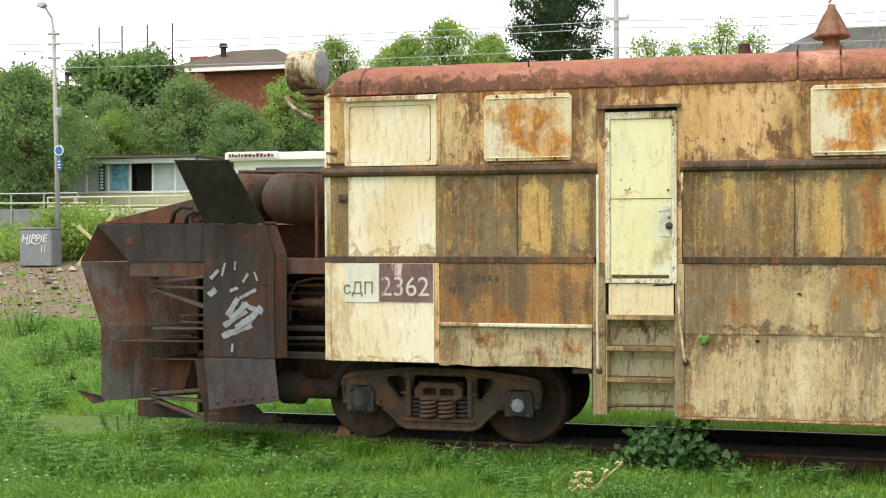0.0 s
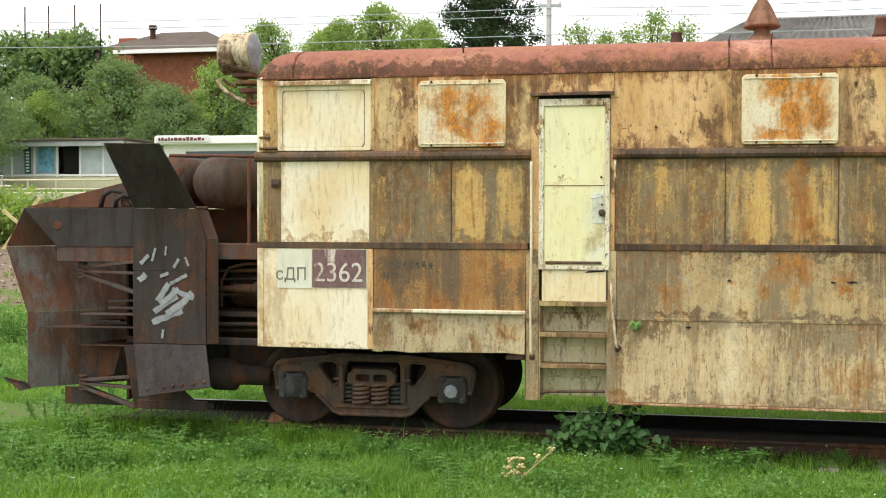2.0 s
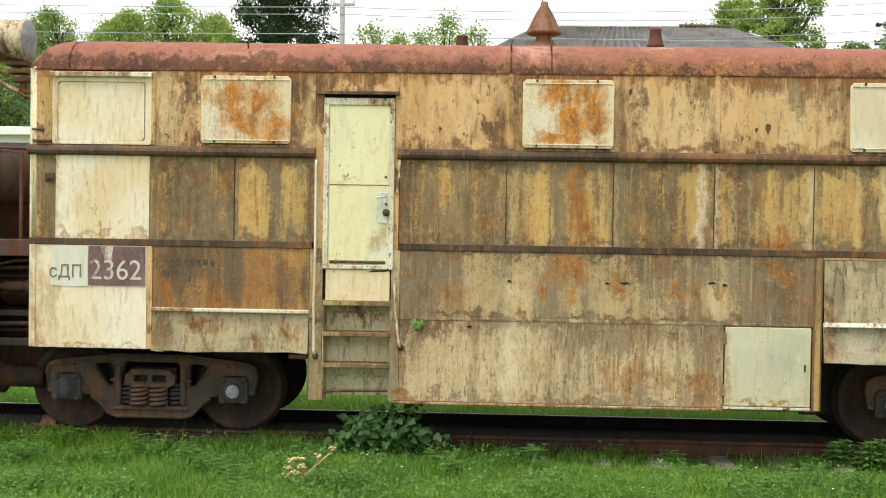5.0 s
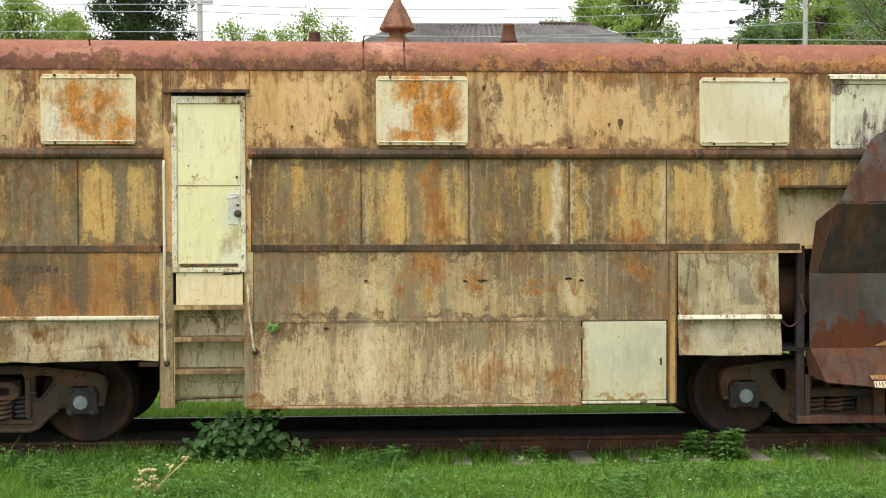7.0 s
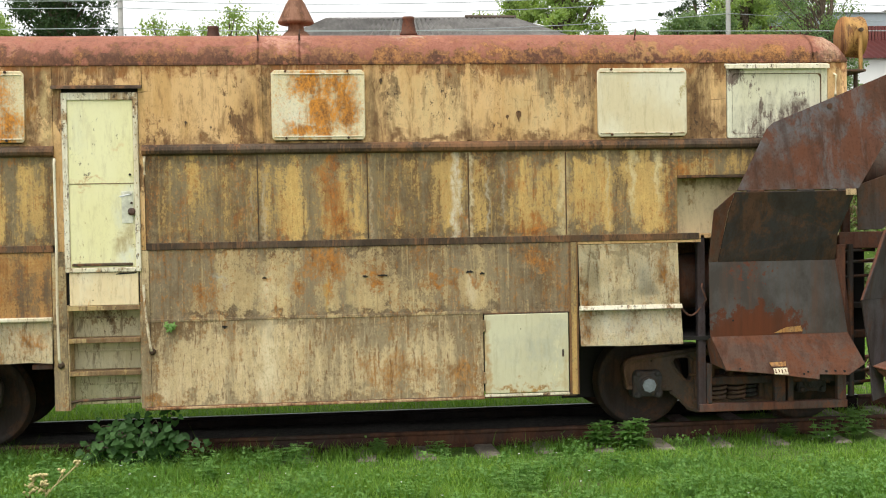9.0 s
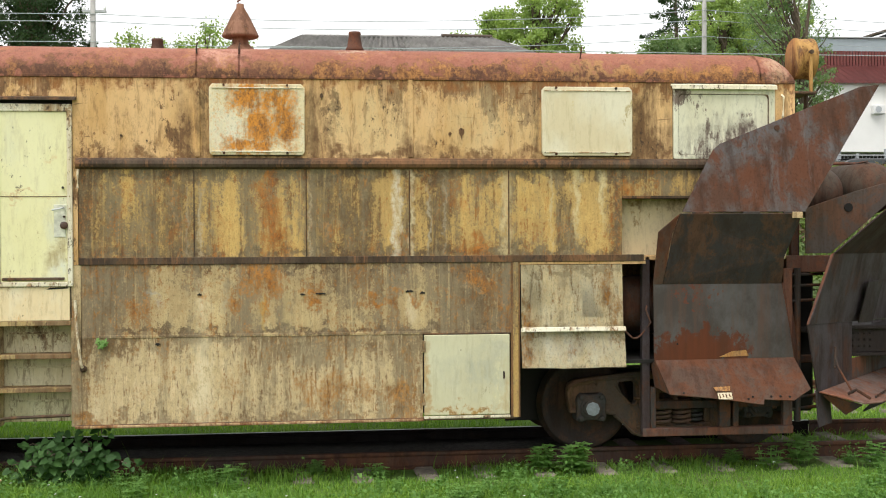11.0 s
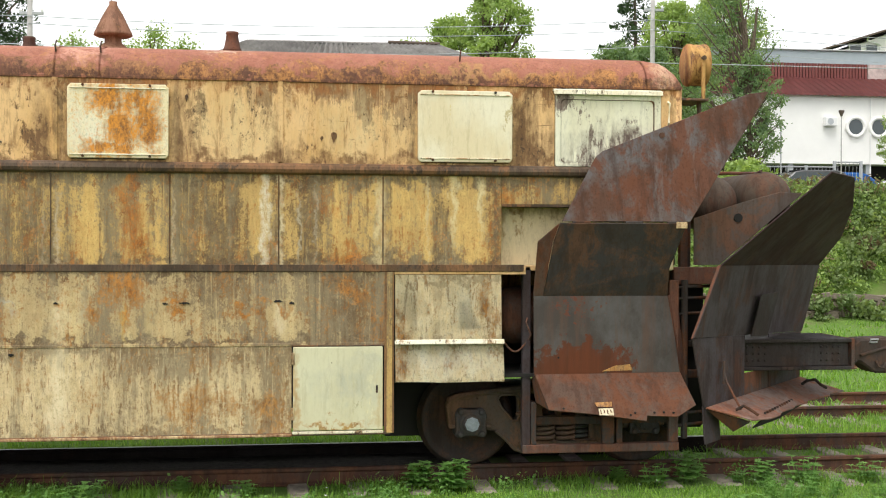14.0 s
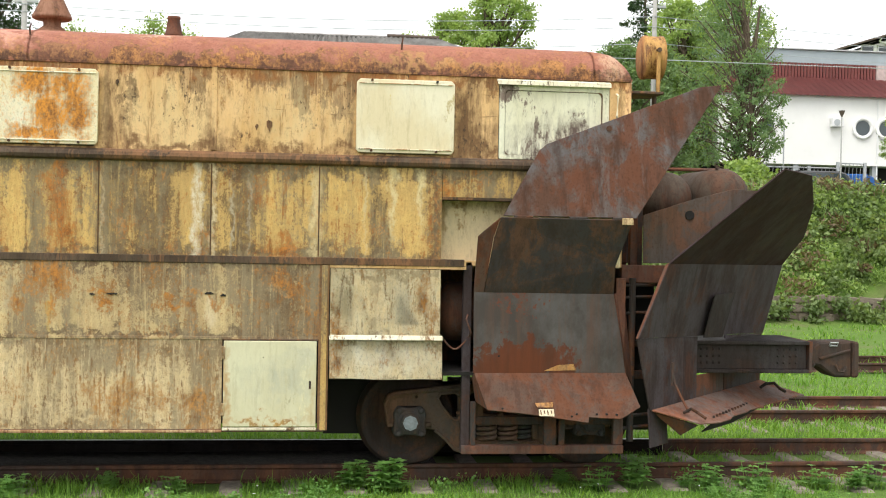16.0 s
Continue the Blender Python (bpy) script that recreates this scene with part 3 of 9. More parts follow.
M_BLADE = rusted_steel("blade_steel", (0.062, 0.047, 0.038), (0.105, 0.054, 0.032), (0.046, 0.042, 0.041), 0.36, 0.5, 6.0)
M_BLADE_DARK = rusted_steel("blade_dark_steel", (0.052, 0.037, 0.034), (0.08, 0.038, 0.026), (0.066, 0.055, 0.060), 0.25, 0.45, 11.0)
M_BROWN = rusted_steel("brown_rusted_steel", (0.13, 0.062, 0.042), (0.17, 0.07, 0.04), (0.09, 0.072, 0.064), 0.45, 0.65, 16.0, 0.1)
M_BOGIE = rusted_steel("bogie_iron", (0.098, 0.068, 0.049), (0.14, 0.078, 0.045), (0.075, 0.062, 0.051), 0.5, 0.7, 21.0, 0.15)
M_WHEEL = rusted_steel("wheel_iron", (0.05, 0.037, 0.03), (0.085, 0.045, 0.028), (0.04, 0.034, 0.03), 0.5, 0.6, 23.0, 0.2)
M_BOXIRON = rusted_steel("axle_box_iron", (0.058, 0.054, 0.051), (0.085, 0.06, 0.044), (0.07, 0.07, 0.07), 0.25, 0.6, 22.0, 0.15)
# far rail: the shade below the car is put into this black
M_SHADERAIL = rusted_steel("oil_blackened_rail", (0.016, 0.012, 0.010), (0.022, 0.014, 0.010), (0.018, 0.015, 0.014), 0.3, 0.6, 28.0)
M_RAIL = rusted_steel("rail_steel", (0.085, 0.045, 0.032), (0.13, 0.06, 0.035), (0.07, 0.05, 0.042), 0.5, 0.6, 27.0, 0.2)
# near-black: shade inside holes, in openings and under the car, as a colour
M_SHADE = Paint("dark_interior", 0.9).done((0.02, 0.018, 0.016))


def plain(name, c, rough=0.7, metal=0.0, vary=0.25, scale=2.0):
    p = Paint(name, rough, metal)
    n = p.noise(scale, (1, 1, 1), 6, 0.7)
    col = p.mix(p.ramp(n, [(0.3, 0.0), (0.7, 1.0)]), tuple(v * (1 - vary) for v in c), tuple(min(1, v * (1 + vary)) for v in c))
    return p.done(col, p.noise(scale * 12, (1, 1, 1), 5, 0.7), 0.15)


def ground_paint():
    p = Paint("meadow_soil", 0.95)
    n = p.noise(0.35, (1, 1, 1), 6, 0.65)
    f = p.noise(6, (1, 1, 1), 6, 0.7)
    col = p.mix(p.ramp(f, [(0.3, 0.0), (0.7, 1.0)]), (0.07, 0.13, 0.02), (0.11, 0.19, 0.03))
    col = p.mix(p.ramp(n, [(0.5, 0.0), (0.68, 0.8)]), col, (0.13, 0.12, 0.06))
    pebbles = p.noise(9, (1, 1, 1), 8, 0.8)
    stony = p.mix(p.ramp(pebbles, [(0.35, 0.0), (0.65, 1.0)]), (0.115, 0.078, 0.052), (0.27, 0.205, 0.15))
    heap = p.blob((-18, 16.4, 1.2), (19, 5.0, 8), 0.2)
    edge = p.ramp(p.math("MULTIPLY", heap, p.ramp(p.noise(0.8, (1, 1, 1), 8, 0.7), [(0.36, 0.2), (0.58, 1.0)])), [(0.35, 0.0), (0.5, 1.0)])
    col = p.mix(edge, col, stony)
    return p.done(col, p.mix(0.5, f, pebbles), 0.6, None, 0.05)


M_GROUND = ground_paint()
M_STONE = plain("ballast_stone", (0.19, 0.155, 0.12), 0.9, 0, 0.35, 6)
M_SLEEPER = plain("concrete_sleeper", (0.215, 0.185, 0.145), 0.95, 0, 0.5, 9)
M_WHITEWALL = plain("white_render", (0.86, 0.85, 0.81), 0.85, 0, 0.04, 0.6)
M_GREYWALL = plain("grey_render", (0.42, 0.44, 0.45), 0.85, 0, 0.12, 0.6)
M_BRICK = plain("red_brick_wall", (0.27, 0.10, 0.055), 0.9, 0, 0.35, 3.0)
M_SLATE = plain("asbestos_slate", (0.33, 0.315, 0.295), 0.9, 0, 0.35, 1.2)
M_BROWNROOF = plain("brown_sheet_roof", (0.105, 0.078, 0.06), 0.8, 0, 0.2, 1.0)
M_REDROOF = plain("dark_red_sheet", (0.17, 0.05, 0.045), 0.6, 0, 0.2, 1.0)
M_GALV = plain("galvanised_steel", (0.42, 0.43, 0.43), 0.5, 0.4, 0.15, 2.0)
M_CONCRETE = plain("grey_concrete", (0.36, 0.35, 0.33), 0.9, 0, 0.2, 1.5)
M_YELLOWWALL = plain("yellow_plinth", (0.50, 0.47, 0.32), 0.85, 0, 0.1, 1.0)
M_PVC = plain("white_frame", (0.78, 0.78, 0.76), 0.5, 0, 0.06, 1.0)
M_BLUE = plain("blue_paint", (0.04, 0.16, 0.42), 0.5, 0, 0.1, 1.0)
M_BARK = plain("bark", (0.12, 0.09, 0.065), 0.95, 0, 0.35, 7)
M_ASPHALT = plain("asphalt", (0.06, 0.06, 0.062), 0.95, 0, 0.2, 4)
M_WIRE = plain("wire", (0.42, 0.45, 0.46), 0.5, 0.3, 0.1, 2)
L_TREE = foliage("leaves_green", (0.20, 0.305, 0.135), (0.32, 0.43, 0.215), (0.145, 0.235, 0.105), 0.52)
L_LARCH = foliage("larch_leaves", (0.20, 0.31, 0.15), (0.34, 0.46, 0.24), (0.14, 0.23, 0.125), 0.55)
L_DRY = foliage("dry_leaves", (0.16, 0.115, 0.06), (0.27, 0.21, 0.11), (0.11, 0.075, 0.04), 0.3)
L_LIGHT = foliage("leaves_light_green", (0.30, 0.42, 0.13), (0.44, 0.56, 0.21), (0.24, 0.35, 0.115), 0.55)
L_DARK = foliage("leaves_dark_green", (0.04, 0.075, 0.03), (0.07, 0.12, 0.045), (0.03, 0.06, 0.025))
L_WEED = foliage("weed_leaves", (0.155, 0.32, 0.075), (0.27, 0.46, 0.13), (0.125, 0.265, 0.062), 0.5)
L_GRASS = foliage("grass_blades", (0.115, 0.25, 0.034), (0.34, 0.52, 0.095), (0.125, 0.27, 0.042), 0.5)
L_BANK = foliage("bank_leaves", (0.17, 0.25, 0.09), (0.36, 0.44, 0.18), (0.13, 0.19, 0.075), 0.5)
M_STRAW = plain("dry_flower", (0.50, 0.42, 0.20), 0.9, 0, 0.2, 8)


def glass():
    p = Paint("window_glass", 0.08)
    p.b.inputs["Specular IOR Level"].default_value = 0.6
    return p.done((0.05, 0.065, 0.07))


M_GLASS = glass()
M_YELLOW = streaked("yellow_streaked_paint", (0.38, 0.215, 0.085), (0.26, 0.135, 0.055), (0.15, 0.08, 0.038), (0.095, 0.05, 0.024), RUST, 0.55, 51.0, rusty=0.08, drip=0.6)
M_RUSTLOW = streaked("rust_orange_low_sheet", (0.56, 0.33, 0.11), (0.40, 0.20, 0.065), (0.155, 0.105, 0.06), (0.085, 0.05, 0.028), (0.36, 0.125, 0.028), 0.55, 55.0,
                     coat=[((2.84, 0, 2.08), (0.16, 1, 0.16), 1.6), ((2.5, 0, 1.9), (0.3, 1, 0.5), 0.6)], dirty=[((1.65, 0, 2.0), (0.34, 1, 0.3), 1.4), ((2.2, 0, 1.8), (0.12, 1, 0.3), 1.0), ((2.68, 0, 1.8), (0.1, 1, 0.4), 1.0), ((2.94, 0, 1.8), (0.1, 1, 0.4), 1.0)],
                     rust_at=[((2.46, 0, 1.88), (0.24, 1, 0.50)), ((2.06, 0, 1.64), (0.25, 1, 0.18)), ((1.5, 0, 1.7), (0.2, 1, 0.25))], rusty=0.06, scabby=0.16)
M_PALE = streaked("pale_streaked_paint", (0.85, 0.76, 0.52), (0.76, 0.62, 0.36), (0.50, 0.40, 0.24), (0.26, 0.17, 0.08), (0.44, 0.18, 0.045), 0.16, 58.0,
                  coat=[((9.0, 0, 1.3), (0.6, 1, 0.2), 0.8)], dirty=[((1.5, 0, 1.3), (0.25, 1, 0.3), 0.8), ((2.2, 0, 1.1), (2, 1, 0.05), 1.2), ((8.72, 0, 1.9), (0.34, 1, 0.4), 0.7), ((8.9, 0, 2.13), (3, 1, 0.07), 1.2), ((8.9, 0, 1.50), (3, 1, 0.05), 1.2), ((8.9, 0, 1.11), (3, 1, 0.04), 1.4), ((10.3, 0, 2.82), (3, 1, 0.14), 1.6)],
                  pale=[((8.9, 0, 1.3), (0.8, 1, 0.24), (0.82, 0.75, 0.56), 0.65), ((9.05, 0, 1.75), (0.12, 1, 0.3), (0.80, 0.72, 0.52), 0.8), ((8.62, 0, 1.3), (0.05, 1, 0.3), (0.82, 0.76, 0.58), 0.9), ((8.85, 0, 1.3), (0.06, 1, 0.3), (0.82, 0.76, 0.58), 0.9), ((9.1, 0, 1.3), (0.08, 1, 0.3), (0.82, 0.76, 0.58), 0.9)],
                  rust_at=[((9.24, 0, 1.9), (0.16, 1, 0.42)), ((9.3, 0, 1.6), (0.1, 1, 0.2)), ((8.4, 0, 1.55), (0.08, 1, 0.5)), ((1.45, 0, 1.3), (0.16, 1, 0.3)), ((1.85, 0, 1.4), (0.3, 1, 0.12)), ((2.45, 0, 1.2), (0.07, 1, 0.25)), ((2.85, 0, 1.35), (0.2, 1, 0.2))], rusty=0.04, lines=1.5, drip=0.85, fall=0.13)
# browner along the top edge and at the left end of the wall
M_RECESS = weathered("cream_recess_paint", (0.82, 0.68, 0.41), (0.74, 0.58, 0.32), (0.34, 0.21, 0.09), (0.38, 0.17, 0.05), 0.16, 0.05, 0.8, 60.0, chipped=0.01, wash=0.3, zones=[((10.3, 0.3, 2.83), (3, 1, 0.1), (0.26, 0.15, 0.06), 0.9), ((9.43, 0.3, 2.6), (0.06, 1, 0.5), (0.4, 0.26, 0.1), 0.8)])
M_PEEL = weathered("peeling_white", (0.74, 0.71, 0.55), (0.66, 0.62, 0.45), (0.11, 0.075, 0.06), (0.2, 0.1, 0.05), 0.22, 0.02, 1.3, 62.0, dark_at=[((10.6, 0, 3.4), (0.7, 1, 0.35)), ((10.85, 0, 3.36), (0.45, 1, 0.26)), ((10.2, 0, 3.28), (0.4, 1, 0.1))], wash=0.3)
M_WHITECOVER = weathered("pale_cover", (0.74, 0.68, 0.51), (0.67, 0.57, 0.37), (0.44, 0.34, 0.15), (0.46, 0.3, 0.1), 0.10, 0.02, 0.8, 66.0, chipped=0.012, wash=0.3)
M_STENCIL = weathered("stencil_ground", (0.74, 0.74, 0.64), (0.69, 0.67, 0.53), (0.44, 0.40, 0.28), (0.4, 0.3, 0.15), 0.12, 0.02, 1.0, 70.0, chipped=0.02, wash=0.3)
M_NUMBER = weathered("maroon_number_ground", (0.20, 0.115, 0.11), (0.15, 0.08, 0.078), (0.46, 0.39, 0.34), (0.12, 0.07, 0.06), 0.50, 0.05, 0.3, 74.0, chipped=0.03)
M_LETTER = weathered("stencil_letter", (0.19, 0.17, 0.14), (0.15, 0.14, 0.12), (0.5, 0.46, 0.36), (0.2, 0.15, 0.1), 0.2, 0.04, 1.0, 78.0)
M_NUMERAL = weathered("pale_numeral", (0.66, 0.60, 0.52), (0.58, 0.51, 0.44), (0.24, 0.15, 0.14), (0.3, 0.2, 0.18), 0.18, 0.04, 1.0, 80.0)
M_LOCK = plain("worn_lock_plate", (0.60, 0.59, 0.48), 0.6, 0.1, 0.3, 14)
M_FADED = plain("faded_black_writing", (0.095, 0.075, 0.05), 0.9, 0, 0.6, 30)
M_STEPWELL = weathered("step_well_paint", (0.70, 0.64, 0.42), (0.58, 0.50, 0.29), (0.17, 0.11, 0.055), (0.27, 0.12, 0.045), 0.22, 0.08, 1.0, 84.0)
M_TREAD = weathered("tread_paint", (0.5, 0.37, 0.17), (0.36, 0.24, 0.09), (0.12, 0.075, 0.035), (0.3, 0.14, 0.05), 0.35, 0.15, 1.0, 86.0)
M_HATCH = weathered("hatch_paint", (0.61, 0.585, 0.40), (0.56, 0.52, 0.335), (0.36, 0.33, 0.20), (0.42, 0.22, 0.07), 0.10, 0.03, 0.7, 88.0, [((7.75, 0, 0.64), (0.5, 1, 0.07))], chipped=0.01, wash=0.3, zones=[((7.85, 0, 1.08), (0.42, 1, 0.26), (0.43, 0.43, 0.33), 0.75), ((8.12, 0, 1.3), (0.2, 1, 0.14), (0.46, 0.45, 0.34), 0.6), ((7.36, 0, 1.0), (0.05, 1, 0.6), (0.44, 0.26, 0.1), 0.8), ((8.2, 0, 0.8), (0.06, 1, 0.4), (0.5, 0.36, 0.17), 0.7), ((7.7, 0, 0.66), (0.5, 1, 0.06), (0.42, 0.22, 0.07), 0.9)])
M_DRUM = weathered("drum_paint", (0.60, 0.52, 0.36), (0.48, 0.37, 0.22), (0.15, 0.085, 0.045), (0.24, 0.10, 0.035), 0.36, 0.16, 0.8, 91.0, zones=[((-0.55, 0.8, 4.32), (1, 2, 0.16), (0.09, 0.05, 0.03), 1.0)])
M_ORANGE = weathered("orange_drum_paint", (0.48, 0.27, 0.085), (0.36, 0.16, 0.05), (0.13, 0.065, 0.03), (0.24, 0.085, 0.03), 0.45, 0.25, 0.8, 94.0)
M_SPRING = rusted_steel("spring_steel", (0.19, 0.105, 0.07), (0.24, 0.12, 0.07), (0.12, 0.085, 0.066), 0.4, 0.6, 31.0, 0.1)
M_PALEHUB = plain("pale_blue_hub_paint", (0.26, 0.29, 0.31), 0.6, 0, 0.25, 20)
M_BLADE_RED = rusted_steel("red_rusted_plate", (0.115, 0.05, 0.03), (0.13, 0.05, 0.025), (0.10, 0.062, 0.046), 0.5, 0.55, 36.0, 0.15)
M_BLADE_TOP = rusted_steel("brown_blue_plate", (0.098, 0.050, 0.034), (0.125, 0.05, 0.028), (0.115, 0.105, 0.104), 0.45, 0.5, 41.0)
M_SOOT = rusted_steel("sooty_steel", (0.043, 0.034, 0.031), (0.060, 0.038, 0.029), (0.053, 0.046, 0.045), 0.25, 0.5, 44.0)
# the overhang's shade is in this dark tone, reddened against green bounce
M_BLADE_OVERHANG = rusted_steel("sooty_brown_plate", (0.047, 0.025, 0.022), (0.064, 0.031, 0.024), (0.052, 0.033, 0.036), 0.25, 0.5, 44.0)
M_BLADE_BROWN = rusted_steel("brown_gusset", (0.118, 0.083, 0.062), (0.16, 0.082, 0.05), (0.105, 0.086, 0.074), 0.3, 0.65, 47.0)
M_LIP = rusted_steel("lip_rust", (0.23, 0.12, 0.085), (0.26, 0.10, 0.055), (0.20, 0.15, 0.13), 0.4, 0.75, 50.0, 0.05)
M_COUPLER = rusted_steel("coupler_cast", (0.082, 0.05, 0.037), (0.115, 0.062, 0.038), (0.062, 0.052, 0.046), 0.4, 0.65, 53.0, 0.15)
M_LWING = rusted_steel("left_wing_plate", (0.058, 0.040, 0.033), (0.10, 0.05, 0.03), (0.05, 0.043, 0.04), 0.28, 0.5, 56.0)
M_LBLADE = rusted_steel("left_blade_plate", (0.12, 0.07, 0.05), (0.16, 0.07, 0.04), (0.15, 0.14, 0.13), 0.36, 0.6, 59.0, 0.1)
M_SMEAR = plain("smeared_grey_paint", (0.27, 0.28, 0.29), 0.7, 0, 0.35, 14)


def rust_patch_plate():
    p = Paint("wing_plate_with_patch", 0.5, 0.2)
    big = p.noise(1.6, (1, 1, 0.7), 7, 0.7, (3, 8, 1))
    col = p.mix(p.ramp(big, [(0.4, 0.0), (0.58, 1.0)]), (0.06, 0.049, 0.043), (0.10, 0.092, 0.088))
    runs = p.noise(7, (1, 1, 0.1), 5, 0.7)
    col = p.mix(p.ramp(runs, [(0.46, 0.0), (0.66, 0.7)]), col, (0.105, 0.058, 0.04))
    patch = p.math("ADD", p.math("MULTIPLY", p.blob((10.22, 0.05, 1.22), (0.8, 1, 0.42), 0.7), 0.34), p.math("MULTIPLY", p.noise(5, (1, 1, 0.7), 10, 0.8, (1, 5, 2)), 0.8))
    col = p.mix(p.ramp(patch, [(0.55, 0.0), (0.59, 0.9), (0.72, 1.0)]), col, p.mix(p.ramp(runs, [(0.4, 0.0), (0.6, 1.0)]), (0.085, 0.026, 0.010), (0.12, 0.032, 0.011)))
    flakes = p.math("MULTIPLY", p.blob((10.2, 0.05, 1.83), (0.5, 1, 0.25), 0.4), p.noise(16, (1, 1, 1), 5, 0.7))
    col = p.mix(p.ramp(flakes, [(0.52, 0.0), (0.56, 1.0)]), col, (0.13, 0.045, 0.025))
    return p.done(col, p.noise(45, (1, 1, 1), 6, 0.7), 0.25, None, 0.006)


M_WINGMID = rust_patch_plate()
M_CONE = weathered("rusty_cap", (0.26, 0.13, 0.078), (0.19, 0.085, 0.048), (0.12, 0.055, 0.03), (0.36, 0.17, 0.06), 0.3, 0.15, 1.0, 97.0)
M_STRUT = rusted_steel("strut_steel", (0.10, 0.06, 0.045), (0.14, 0.07, 0.045), (0.085, 0.075, 0.07), 0.4, 0.65, 63.0, 0.1)
M_TANK = rusted_steel("tank_steel", (0.085, 0.055, 0.04), (0.115, 0.06, 0.038), (0.09, 0.072, 0.056), 0.4, 0.6, 67.0, 0.1)
# kiosk glass: the bright reflection is put into the base colour
M_SHOPGLASS = plain("bright_shop_glass", (0.40, 0.44, 0.45), 0.15, 0, 0.35, 0.7)


def shaded_bed():
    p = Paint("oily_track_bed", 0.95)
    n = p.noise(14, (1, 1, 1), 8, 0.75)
    # dark soil, blackened further to stand in for the car's shade
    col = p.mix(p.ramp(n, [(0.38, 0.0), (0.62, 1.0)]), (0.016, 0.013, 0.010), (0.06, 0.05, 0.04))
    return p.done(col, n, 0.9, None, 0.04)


M_BED = shaded_bed()

# ---- terrain ----
def lerp_table(v, table):
    for (a, za), (b, zb) in zip(table, table[1:]):
        if v <= b:
            return za + (zb - za) * max(0.0, (v - a)) / (b - a)
    return table[-1][1]


LEFT = [(-400, -0.09), (7, -0.09), (13, 0.64), (19, 1.66), (25.5, 2.32), (26.4, 3.4), (40, 3.93), (46, 6.66), (60, 8.6), (400, 14.0), (2000, 20.0)]
RIGHT = [(-400, -0.09), (20, -0.05), (23.9, 0.0), (24.5, 0.85), (27.6, 3.75), (30, 3.95), (34, 3.7), (49, 3.7), (60, 4.9), (400, 12.0), (2000, 20.0)]


def terrain(x, y):
    k = min(1.0, max(0.0, (x + 4) / 14))
    k = k * k * (3 - 2 * k)
    z = lerp_table(y, LEFT) * (1 - k) + lerp_table(y, RIGHT) * k
    if 5 < y < 200:
        z += 0.12 * noise.noise((x * 0.35, y * 0.35, 3)) * min(1, (y - 5) / 5)
    return z


def ground():
    xs = [-1500, -500, -200, -100] + [-60 + 2 * i for i in range(68)] + [100, 200, 500, 1500]
    ys = [-1500, -400, -100, -30, -10, -4, 0, 3.1, 5] + [6 + 0.75 * i for i in range(40)] + [37, 39, 41, 44, 47, 50, 55, 60, 80, 120, 200, 400, 800, 1800]
    verts = [(x, y, terrain(x, y)) for y in ys for x in xs]
    n = len(xs)
    faces = [(j * n + i, j * n + i + 1, (j + 1) * n + i + 1, (j + 1) * n + i) for j in range(len(ys) - 1) for i in range(n - 1)]
    me = raw(verts, faces)
    me.materials.append(M_GROUND)
    for p in me.polygons:
        p.use_smooth = True
    return tagged(new("ground", me), "green meadow ground with a stony heap and overgrown embankment", "ground", "", "structure")


ground()

# ---- rail track ----
RAIL_TOP, RAIL_FOOT = 0.13, -0.05
RAIL = [(-0.075, 0), (0.075, 0), (0.075, 0.012), (0.012, 0.035), (0.010, 0.13), (0.037, 0.145), (0.036, 0.18), (-0.036, 0.18), (-0.037, 0.145), (-0.010, 0.13), (-0.012, 0.035), (-0.075, 0.012)]


def rail(y, x0, x1, z=RAIL_FOOT):
    bm = prism([(y + a, z + b) for a, b in RAIL], "x", x0, x1, 0.004)
    return structure("rail", bm, M_RAIL, "rusty brown steel rail on sleepers", "rail")


rail(0.79, -2.2, 80)
# far rail, coloured black for the shade as far as the car reaches
structure("rail", prism([(2.31 + a, RAIL_FOOT + b) for a, b in RAIL], "x", -2.2, 12.4, 0.004), M_SHADERAIL, "rail below the car, blackened for the shade there", "rail")
rail(2.31, 12.41, 80)
structure("rail_head_polish", box(-2.2, 12.4, 2.285, 2.335, RAIL_TOP - 0.001, RAIL_TOP + 0.003), M_GALV, "worn bright running face of the rail", "rail")
for y in (4.75, 6.27):
    rail(y, 12.4, 80)
for y in (11.2, 12.72):
    rail(y, 6, 90, RAIL_FOOT + 0.02)

# bed in a colour that carries the shade under the car
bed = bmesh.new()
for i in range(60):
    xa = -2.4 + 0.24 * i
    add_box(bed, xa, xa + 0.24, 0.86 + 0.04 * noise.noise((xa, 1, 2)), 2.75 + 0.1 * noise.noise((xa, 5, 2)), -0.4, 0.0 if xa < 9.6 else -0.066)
structure("track_bed", bed, M_BED, "dark ballast bed between the rails, blackened for the car's shade", "ballast")

# ---- the railcar ----
railcar = thing("snowplow_railcar", "rusty cream and brown railway snowplow car standing on rails", "railcar", (0, 0, 0))
CENTRE_Y, LENGTH = 1.55, 11.29


